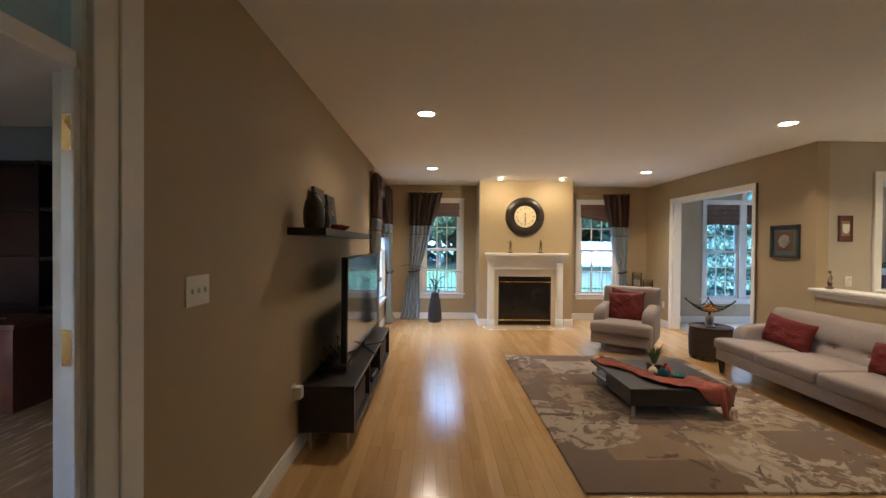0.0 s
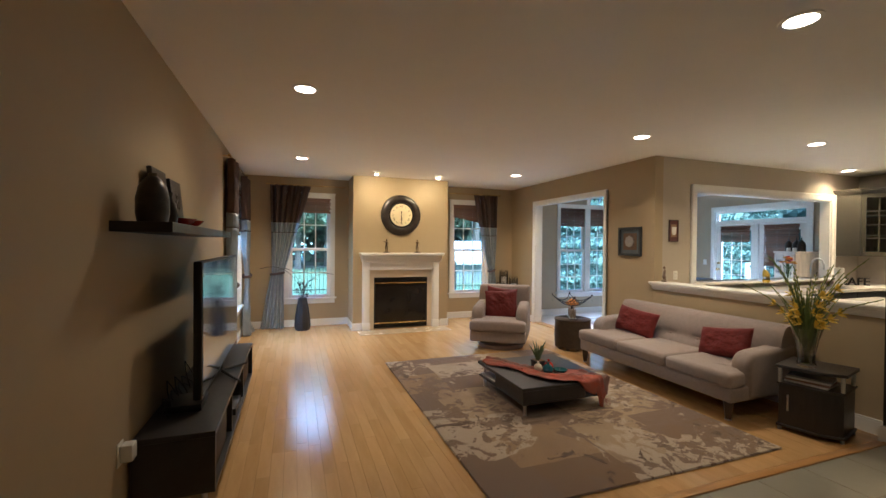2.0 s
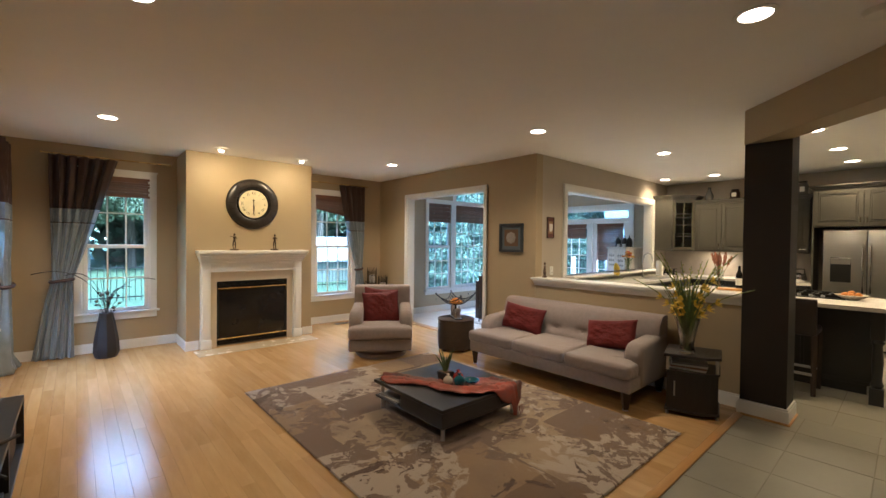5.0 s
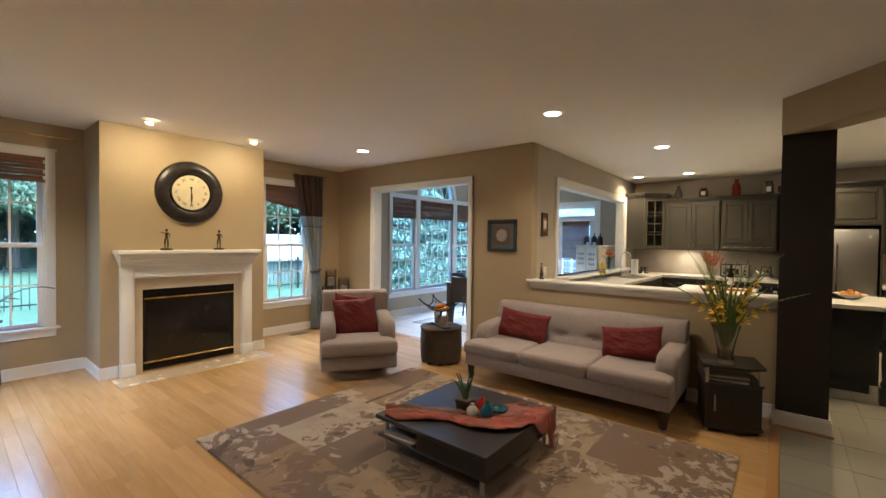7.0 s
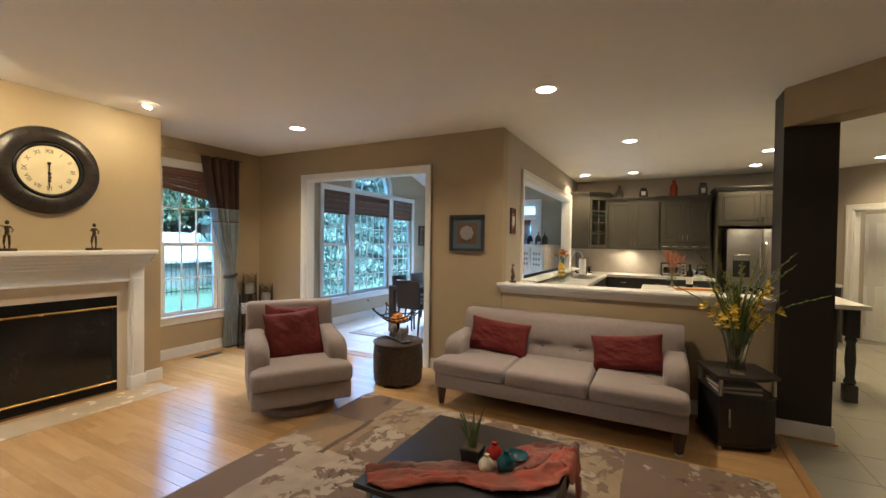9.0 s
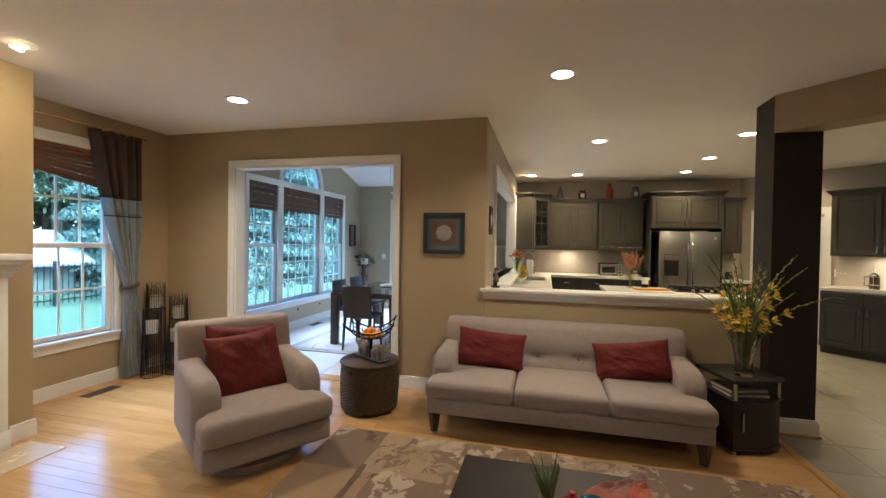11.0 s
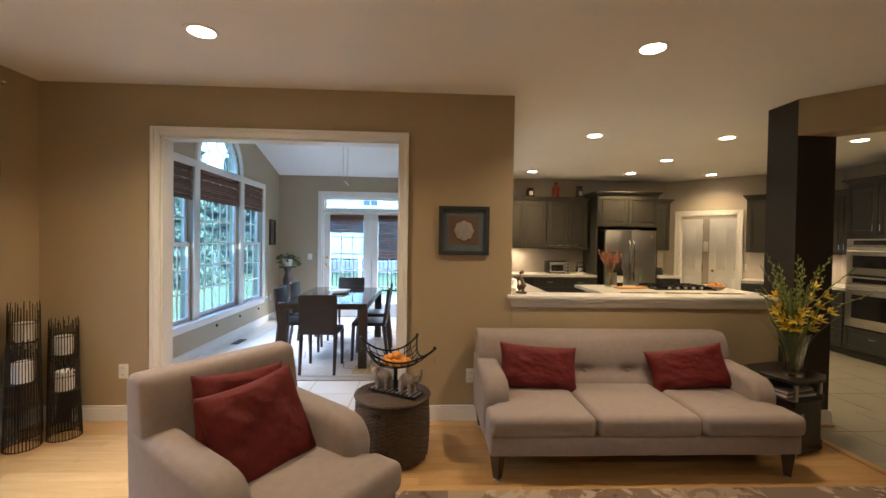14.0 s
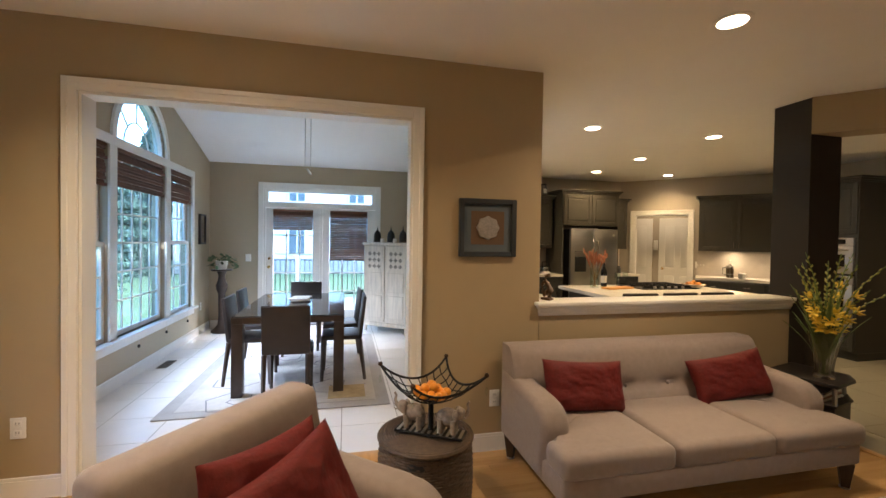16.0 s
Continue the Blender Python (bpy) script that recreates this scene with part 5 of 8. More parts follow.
def wicker_stool():
    s = thing("wicker_stool", pose(4.09, 5.86, 0), "round brown woven wicker stool with a lid", "stool")
    wick = mat("brown wicker", (0.085, 0.055, 0.034), 0.55, vary=0.5, scale=30, bump=0.3, bump_scale=120)
    n = 96
    rings = 30
    for k in range(rings):
        bm = bmesh.new()
        z = 0.035 + 0.375 * k / (rings - 1)
        r = 0.238 + 0.012 * math.sin(math.pi * (z / 0.45))
        tube(bm, [((r + 0.004 * math.sin(24 * a + math.pi * (k % 2))) * math.cos(a), (r + 0.004 * math.sin(24 * a + math.pi * (k % 2))) * math.sin(a), z) for a in [2 * math.pi * i / n for i in range(n)]], 0.0072, 5, True)
        part("woven_band", bm, wick, s)
    bm = bmesh.new()
    lathe(bm, [(0.001, 0.03), (0.232, 0.03), (0.24, 0.22), (0.232, 0.41), (0.001, 0.41)], 48)
    part("core", bm, mat("dark core", (0.02, 0.013, 0.009), 0.9), s)
    bm = bmesh.new()
    for k in range(17):
        r = 0.014 + 0.0148 * k
        m2 = max(12, int(2 * math.pi * r / 0.02) * 2)
        tube(bm, [(r * math.cos(a), r * math.sin(a), 0.432 + 0.003 * math.sin(m2 / 2 * a + math.pi * (k % 2)) - (0.006 if k == 16 else 0)) for a in [2 * math.pi * i / m2 for i in range(m2)]], 0.0082, 5, True)
    lathe(bm, [(0.001, 0.412), (0.252, 0.412), (0.252, 0.428), (0.001, 0.428)], 48)
    tube(bm, [(0.25 * math.cos(a), 0.25 * math.sin(a), 0.425) for a in [2 * math.pi * i / 60 for i in range(60)]], 0.012, 6, True)
    part("woven_lid", bm, wick, s)
    for k in range(10):
        a = 2 * math.pi * k / 10
        bm = bmesh.new()
        ball(bm, (0.215 * math.cos(a), 0.215 * math.sin(a), 0.018), 0.018, (1.6, 1.6, 1))
        part("foot", bm, wick, s)
    bm = bmesh.new()
    cushion(bm, 0.09, 0.02, 0.04, pose(-0.225, 0.09, 0.365, 0, 0, 66), 0.4, 4)
    part("handle_hole", bm, BLACKP, s)


wicker_stool()
BASK = pose(4.06, 5.84, 0.447, 0, 0, 60)


def fruit_basket():
    b = thing("fruit_basket", BASK, "dark metal net basket on a post, pointed at both ends", "fruit basket")
    part("base_tray", B(-0.19, 0.19, -0.055, 0.055, 0.0, 0.012, 0.003, seg=1), BLACKM, b)
    bm = bmesh.new()
    for i in range(11):
        bx(bm, -0.18 + 0.034 * i, -0.165 + 0.034 * i, -0.05, 0.05, 0.012, 0.015)
    part("tray_slats", bm, STEEL, b)
    bm = bmesh.new()
    rod(bm, (0, 0, 0.012), (0, 0, 0.175), 0.014)
    part("post", bm, BLACKM, b)

    def pt(u, v):
        k, q = 1 - 0.20 * (1 - v * v) * abs(u), 1 - 0.20 * (1 - u * u) * abs(v)
        x, y = u * k, v * q
        lift = ((u * u + v * v) / 2) ** 1.25
        return Vector(((x + y) * 0.150, (x - y) * 0.140, 0.178 + 0.155 * lift))
    bm = bmesh.new()
    us = [-1 + 2 * k / 12 for k in range(13)]
    for sv in (-1, 1):
        tube(bm, [pt(u, sv) for u in us], 0.0065, 6)
        tube(bm, [pt(sv, u) for u in us], 0.0065, 6)
    for k in range(1, 8):
        w = -1 + k / 4
        tube(bm, [pt(u, w + 0.03 * math.sin(9 * u + k)) for u in us], 0.0034, 5)
        tube(bm, [pt(w + 0.03 * math.sin(8 * u + k), u) for u in us], 0.0034, 5)
    part("net", bm, BLACKM, b)
    for u, w in ((-1, -1), (1, 1), (1, -1), (-1, 1)):
        bm = bmesh.new()
        ball(bm, pt(u, w) + Vector((0, 0, 0.005)), 0.013)
        part("finial", bm, BRONZE, b)
        bm = bmesh.new()
        p = pt(u, w)
        rod(bm, p, p - Vector((0, 0, 0.05)), 0.0012, seg=5)
        lathe(bm, [(0.001, -0.1), (0.010, -0.085), (0.006, -0.06), (0.001, -0.05)], 8, c=p)
        part("drop", bm, GLASSW, b, "hanging glass drop")
    rng = random.Random(2)
    orange = mat("orange peel", (0.80, 0.30, 0.02), 0.42, vary=0.15, scale=30, bump=0.2, bump_scale=200)
    for k in range(16):
        a, r = k * 2.4, 0.030 * math.sqrt(k)
        x, y = 0.85 * r * math.cos(a), 0.62 * r * math.sin(a)
        o = thing("orange", BASK @ pose(x, y, 0.205 + 0.75 * (x * x + 1.6 * y * y) + 0.022 * max(0, 1 - r / 0.08) + (0.030 if k < 4 else 0.004)), "small bright orange fruit in the wire basket", "orange", "oranges in the basket")
        bm = bmesh.new()
        ball(bm, (0, 0, 0), 0.026, (1, 1, 0.92), 14, 9)
        part("fruit", bm, orange, o)


fruit_basket()


def elephant(m, label):
    bm = bmesh.new()
    ball(bm, (0, 0, 0.082), 0.048, (1.25, 0.85, 0.95), 16, 10)
    ball(bm, (0.068, 0, 0.104), 0.032, (1, 0.9, 1.05), 14, 9)
    for s in (-1, 1):
        ball(bm, (0.052, s * 0.030, 0.104), 0.027, (0.75, 0.3, 1.1), 12, 8)
        for x in (-0.036, 0.036):
            rod(bm, (x, s * 0.022, 0.0), (x, s * 0.022, 0.075), 0.015, 0.019, seg=10)
        tube(bm, [(0.088, s * 0.012, 0.092), (0.104, s * 0.016, 0.09), (0.115, s * 0.016, 0.10)], [0.005, 0.004, 0.001], 6)
    tube(bm, [(0.088, 0, 0.10), (0.105, 0, 0.112), (0.112, 0, 0.135), (0.106, 0, 0.160), (0.116, 0, 0.175)], [0.015, 0.012, 0.009, 0.007, 0.006], 8)
    tube(bm, [(-0.058, 0, 0.095), (-0.068, 0, 0.07), (-0.066, 0, 0.05)], 0.003, 5)
    ob = shaped("elephant_figurine", bm, mat("aged stone", (0.33, 0.27, 0.215), 0.7, vary=0.4, scale=40, bump=0.4, bump_scale=90))
    ob.matrix_world = m
    tagged(ob, label, "figurine", "elephant figurines")


elephant(BASK @ pose(-0.095, 0, 0.0155, 0, 0, 180), "grey-brown elephant figurine with raised trunk on the tray")
elephant(BASK @ pose(0.095, 0, 0.0155, 0, 0, 0), "grey-brown elephant figurine facing outward on the tray")


SIDE = pose(4.245, 2.905, 0, 0, 0, 15)


def side_table():
    s = thing("side_table", SIDE, "black wooden side table with silver posts and open shelf", "side table")
    # local -x faces the room, -y faces the tile
    top = [(-0.21, 0.215), (-0.21, -0.08), (-0.135, -0.215), (0.225, -0.215), (0.225, 0.215)]
    for nm, z0, z1, k in (("tabletop", 0.512, 0.536, 1.0), ("shelf", 0.375, 0.392, 0.96), ("bottom_board", 0.03, 0.05, 0.96)):
        bm = bmesh.new()
        prism(bm, [(x * k, y * k) for x, y in top], z0, z1)
        bmesh.ops.bevel(bm, geom=bm.edges[:], offset=0.003, segments=1, affect="EDGES")
        part(nm, bm, BLACKW, s)
    bm = bmesh.new()
    prism(bm, [(x * 0.9, y * 0.9) for x, y in top], 0.05, 0.375)
    part("cabinet_body", bm, BLACKW, s)
    bm = bmesh.new()
    rod(bm, (-0.198, 0.13, 0.17), (-0.198, 0.13, 0.30), 0.007)
    part("handle", bm, STEEL, s, "slim silver handle")
    for x, y in ((-0.185, 0.185), (-0.115, -0.185), (0.195, -0.185), (0.195, 0.185)):
        for nm, za, zb in (("post", 0.392, 0.512), ("foot", 0.0, 0.03)):
            bm = bmesh.new()
            rod(bm, (x, y, za), (x, y, zb), 0.014, seg=14)
            part(nm, bm, STEEL, s, "silver tube")
    for i in range(4):
        b = thing("magazine", SIDE @ pose(-0.02 + 0.006 * i, 0.03, 0.3925 + 0.0145 * i, 0, 0, 3 * i - 4), "magazine in a stack on the table shelf", "magazine", "magazines on the side table shelf")
        part("paper_block", B(-0.11, 0.11, -0.14, 0.14, 0, 0.0135, 0.001, seg=1), (WHITEP, mat("magazine cover", (0.30, 0.16, 0.13), 0.3), WHITEP, mat("magazine cover grey", (0.2, 0.2, 0.22), 0.3))[i], b)


side_table()


def flower_vase():
    V = pose(4.16, 2.93, 0.5362)
    v = thing("vase", V, "tall clear cut-glass vase half full of water", "vase")
    bm = bmesh.new()
    prof = [(0.001, 0.0), (0.058, 0.0), (0.062, 0.018), (0.051, 0.06), (0.058, 0.125), (0.076, 0.22), (0.100, 0.315), (0.096, 0.315), (0.071, 0.22), (0.053, 0.125), (0.046, 0.06), (0.045, 0.03), (0.001, 0.025)]
    lathe(bm, prof, 36, wob=lambda k, a: (0.0022 * math.cos(18 * a) if 1 < k < 7 else 0))
    g = mat("cut glass", (0.93, 0.96, 0.95), 0.04, vary=0.01, trans=1.0)
    part("glass", bm, g, v)
    rng = random.Random(11)
    stem = mat("stem green", (0.115, 0.17, 0.045), 0.5, vary=0.35, scale=20)
    petal = mat("yellow petal", (0.80, 0.58, 0.06), 0.5, vary=0.25, scale=20)
    bud = mat("bud green yellow", (0.30, 0.30, 0.06), 0.5, vary=0.3, scale=30)
    fl = thing("gladiolus_bouquet", V, "yellow gladiolus stems with buds and long green leaves", "flowers")
    for i in range(19):
        a = rng.uniform(0, 6.28) if i > 6 else (1.9, 4.55, 4.9, 4.2, 1.4, 2.8, 2.3)[i]
        ln, out = rng.uniform(0.40, 0.68), rng.uniform(0.08, 0.28)
        if i < 4:
            out, ln = (0.46, 0.52, 0.36, 0.34)[i], (0.44, 0.42, 0.68, 0.60)[i]
        c, s = math.cos(a), math.sin(a)
        pts = []
        for k in range(10):
            t = k / 9
            pts.append(Vector((0.02 * c * (-1 + 2 * min(1, t * 3)) + out * c * max(0, t - 0.3) ** 1.5 * 1.6, 0.02 * s * (-1 + 2 * min(1, t * 3)) + out * s * max(0, t - 0.3) ** 1.5 * 1.6, 0.025 + (0.23 + ln) * t - 0.12 * out * max(0, t - 0.75) * 4)))
        bm = bmesh.new()
        tube(bm, pts, [0.006 - 0.003 * k / 9 for k in range(10)], 6)
        st = part("stem", bm, stem, fl)
        bm = bmesh.new()
        for k in range(12):
            t = 0.52 + 0.46 * k / 12
            q = t * 9
            j = min(8, int(q))
            p = pts[j].lerp(pts[j + 1], q - j)
            d = (pts[j + 1] - pts[j]).normalized()
            side = d.cross(Vector((c, s, 0.3))).normalized() * (1 if k % 2 else -1)
            e = p + side * 0.014 + d * 0.025
            tube(bm, [p, p.lerp(e, 0.5) + side * 0.004, e], [0.004, 0.0115 * (1.15 - t * 0.75), 0.002], 6)
        part("flower_spike", bm, bud, st)
        if i < 9:
            bm = bmesh.new()
            for k in range(3 if i < 6 else 2):
                t = 0.50 + 0.09 * k
                q = t * 9
                j = int(q)
                p = pts[j].lerp(pts[j + 1], q - j) + Vector((c, s, 0)) * 0.018
                for h in range(6):
                    ph = h * 1.047 + k
                    ax = Vector((c * 0.8, s * 0.8, 0.35)).normalized()
                    u1 = ax.orthogonal().normalized()
                    u2 = ax.cross(u1)
                    o = (u1 * math.cos(ph) + u2 * math.sin(ph))
                    m = Matrix.Translation(p + ax * 0.016 + o * 0.018) @ (o * 0.8 + ax * 0.7).to_track_quat("Z", "Y").to_matrix().to_4x4()
                    bmesh.ops.create_uvsphere(bm, u_segments=7, v_segments=5, radius=0.026, matrix=m @ Matrix.Diagonal((0.62, 0.22, 1.15, 1)))
            part("blossom", bm, petal, st, "open yellow blossom")
    for i in range(36):
        a, ln, out = rng.uniform(0, 6.28), rng.uniform(0.34, 0.66), rng.uniform(0.03, 0.22)
        c, s = math.cos(a), math.sin(a)
        bm = bmesh.new()
        rows = []
        for k in range(8):
            t = k / 7
            w = 0.017 * math.sin(math.pi * min(0.98, 0.15 + t * 0.85)) + 0.0005
            p = Vector((0.025 * c * (-1 + 2 * min(1, t * 2.5)) + out * c * t * t, 0.025 * s * (-1 + 2 * min(1, t * 2.5)) + out * s * t * t, 0.03 + ln * t))
            n = Vector((-s, c, 0)) * w
            rows.append((bm.verts.new(p - n), bm.verts.new(p + Vector((c, s, 0)) * 0.003), bm.verts.new(p + n)))
        for p, q in zip(rows, rows[1:]):
            bm.faces.new((p[0], p[1], q[1], q[0]))
            bm.faces.new((p[1], p[2], q[2], q[1]))
        sheet_part("leaf", bm, stem, fl, thick=0.0015)


flower_vase()


def tv_stand():
    s = thing("tv_stand", pose(WX + 0.205, 4.37, 0), "long black-brown media stand with open bays and steel legs", "media stand")
    X0, X1, L = -0.19, 0.20, 1.075
    part("top", B(X0, X1, -L, L, 0.445, 0.475, 0.002, seg=1), BLACKW, s)
    part("bottom", B(X0, X1, -L, L, 0.14, 0.165, 0.002, seg=1), BLACKW, s)
    part("back", B(X0, X0 + 0.012, -L + 0.02, L - 0.02, 0.165, 0.445), BLACKW, s)
    for y in (-L, -0.35, 0.35, L - 0.025):
        part("upright", B(X0, X1 - (0 if abs(y) > 0.9 else 0.01), y, y + 0.025, 0.165, 0.445, 0.001, seg=1), BLACKW, s)
    for x in (X0 + 0.06, X1 - 0.06):
        for y in (-L + 0.05, 0.0, L - 0.05):
            bm = bmesh.new()
            rod(bm, (x, y, 0), (x, y, 0.14), 0.012, 0.015, seg=14)
            part("leg", bm, STEEL, s, "slim steel leg")
    S = pose(WX + 0.205, 4.37, 0)
    for i, y in enumerate((-0.72, 0.72)):
        b = thing("storage_box", S @ pose(0.02, y, 0.166), "dark woven storage box in the media stand", "box", "storage boxes")
        part("body", B(-0.16, 0.15, -0.27, 0.27, 0, 0.20, 0.006), mat("dark basket", (0.05, 0.032, 0.022), 0.7, vary=0.5, scale=40, bump=0.3, bump_scale=90), b)
    b = thing("wifi_router", S @ pose(0.08, -0.18, 0.166), "small white router box in the open bay", "router")
    part("body", B(-0.06, 0.06, -0.05, 0.05, 0, 0.13, 0.012), WHITEP, b)
    b = thing("game_console", S @ pose(0.07, 0.1, 0.166), "flat black media box in the open bay", "media box")
    part("body", B(-0.11, 0.11, -0.16, 0.16, 0, 0.05, 0.004), BLACKP, b)
    b = thing("cable_box", S @ pose(-0.03, -0.62, 0.4755), "black cable box lying on the media stand", "cable box")
    part("body", B(-0.10, 0.10, -0.12, 0.12, 0, 0.04, 0.004), BLACKP, b)
    c = thing("cables", S @ pose(-0.10, -0.55, 0.4755), "loose black cables behind the television", "cable")
    rng = random.Random(8)
    for k in range(7):
        bm = bmesh.new()
        y, h = -0.28 + 0.09 * k, rng.uniform(0.06, 0.17)
        tube(bm, [(0.02, y, 0.006), (-0.02, y + 0.05, h * 0.7), (-0.04, y + 0.12, h), (-0.03, y + 0.2, h * 0.6), (0.0, y + 0.25, 0.006)], 0.0035, 6)
        part("cable", bm, BLACKP, c)


tv_stand()


def television():
    t = thing("television", pose(-0.30, 4.385, 0.4755), "large thin flat television switched off, reflecting the window", "television")
    bm = bmesh.new()
    bx(bm, -0.05, -0.002, -0.81, 0.81, 0.08, 0.915, 0.008)
    part("case", bm, BLACKP, t)
    part("screen", B(-0.002, 0.0015, -0.795, 0.795, 0.10, 0.902), SCREEN, t)
    bm = bmesh.new()
    tube(bm, [(-0.02, 0, 0.10), (-0.02, 0, 0.022)], 0.018, 8)
    part("neck", bm, BLACKP, t)
    for sy in (-1, 1):
        for sx, ln in ((1, 0.17), (-1, 0.10)):
            bm = bmesh.new()
            tube(bm, [(-0.02, 0, 0.035), (-0.02 + sx * ln * 0.5, sy * 0.13, 0.018), (-0.02 + sx * ln, sy * 0.26, 0.008)], [0.014, 0.011, 0.008], 7)
            part("foot", bm, BLACKP, t)


television()
SH = pose(WX, 4.03, 1.552)
s = thing("wall_shelf", SH, "long black floating shelf on the tan wall", "shelf")
part("board", B(0.001, 0.255, -0.96, 0.96, 0, 0.05, 0.002, seg=1), BLACKW, s)


def shelf_items():
    def item(y, x, name, label, cat):
        return thing(name, SH @ pose(x, y, 0.0505), label, cat)
    dk = mat("dark pewter", (0.06, 0.052, 0.045), 0.4, 0.5, vary=0.35, scale=20, bump=0.1)
    v = item(-0.80, 0.13, "vase", "tall tapered dark pewter vase on the shelf", "vase")
    bm = bmesh.new()
    lathe(bm, [(0.001, 0), (0.066, 0), (0.074, 0.05), (0.074, 0.12), (0.062, 0.18), (0.038, 0.22), (0.019, 0.236), (0.020, 0.25), (0.001, 0.251)], 28)
    part("body", bm, dk, v)
    v = item(-0.62, 0.16, "vase", "small slender dark bottle vase on the shelf", "vase")
    bm = bmesh.new()
    lathe(bm, [(0.001, 0), (0.035, 0), (0.042, 0.05), (0.03, 0.11), (0.012, 0.15), (0.016, 0.175), (0.001, 0.176)], 24)
    part("body", bm, dk, v)
    for y, h in ((-0.40, 0.33), (-0.05, 0.31)):
        p = item(y, 0.06, "panel_art", "dark square panel with a relief leaf, leaning on the wall", "wall art")
        bm = bmesh.new()
        bx(bm, 0, 0.025, -h / 2.4, h / 2.4, 0, h, 0.003, 1, m=pose(0, 0, 0, 0, -6, 0))
        part("board", bm, BLACKW, p)
        for k in range(6):
            bm = bmesh.new()
            a = k * 1.047
            bmesh.ops.create_uvsphere(bm, u_segments=8, v_segments=6, radius=0.022, matrix=pose(0, 0, 0, 0, -6, 0) @ pose(0.027, 0.03 * math.cos(a), h * 0.55 + 0.035 * math.sin(a), math.degrees(a)) @ Matrix.Diagonal((0.2, 1.3, 0.6, 1)))
            part("relief_petal", bm, dk, p)
    red = mat("red glass", (0.35, 0.02, 0.012), 0.1, vary=0.2, scale=10)
    for y in (-0.36, -0.14):
        b = item(y, 0.16, "bowl", "small red glass bowl on the shelf", "bowl")
        bm = bmesh.new()
        lathe(bm, [(0.03, 0), (0.06, 0.02), (0.082, 0.045), (0.078, 0.045), (0.05, 0.02), (0.001, 0.008)], 26)
        part("shell", bm, red, b)


shelf_items()


def floor_vase():
    V = pose(0.36, 8.36, 0)
    v = thing("floor_vase", V, "tall faceted dark grey floor vase by the window", "vase")
    bm = bmesh.new()
    lathe(bm, [(0.001, 0), (0.112, 0), (0.135, 0.07), (0.128, 0.20), (0.098, 0.40), (0.070, 0.545), (0.074, 0.56), (0.056, 0.56), (0.001, 0.52)], 8)
    ob = part("body", bm, mat("dark grey ceramic", (0.022, 0.020, 0.022), 0.6, vary=0.2, scale=12), v)
    d = thing("dried_arrangement", V, "dried pods, twigs and long curved leaves in a vase", "dried flowers")
    rng = random.Random(21)
    dark = mat("dried stem", (0.055, 0.045, 0.04), 0.7, vary=0.3, scale=20)
    for a, out, up, nm in ((3.2, 0.68, 0.80, 1), (2.8, 0.42, 0.75, 1), (0.1, 0.52, 0.62, 1), (0.5, 0.30, 0.48, 1), (5.9, 0.2, 0.46, 1)):
        bm = bmesh.new()
        c, s = math.cos(a), math.sin(a) * 0.35
        pts = [Vector((c * out * t ** 1.4, s * out * t, 0.55 + up * (t * 1.7 - t * t * 1.05))) for t in [k / 9 for k in range(10)]]
        rows = []
        for k, p in enumerate(pts):
            w = 0.036 * math.sin(math.pi * (0.08 + 0.9 * k / 9)) * (1 if k < 8 else 0.5) + 0.001
            rows.append((bm.verts.new(p + Vector((0, w, 0.006))), bm.verts.new(p), bm.verts.new(p + Vector((0, -w, 0.006)))))
        for p, q in zip(rows, rows[1:]):
            bm.faces.new((p[0], p[1], q[1], q[0]))
            bm.faces.new((p[1], p[2], q[2], q[1]))
        sheet_part("long_leaf", bm, dark, d, thick=0.003)
    for i in range(22):
        a, out, up = rng.uniform(0, 6.28), rng.uniform(0.03, 0.16), rng.uniform(0.12, 0.36)
        if i < 4:
            up = rng.uniform(0.5, 0.66)
        c, s = math.cos(a), math.sin(a) * 0.7
        bm = bmesh.new()
        tube(bm, [(0, 0, 0.40), (c * out * 0.4, s * out * 0.4, 0.46 + up * 0.5), (c * out, s * out, 0.46 + up)], 0.0025, 5)
        if i >= 4:
            ball(bm, (c * out, s * out, 0.46 + up), rng.uniform(0.012, 0.026), (1, 1, 0.8), 9, 6)
        part("pod_stem", bm, dark, d)


floor_vase()


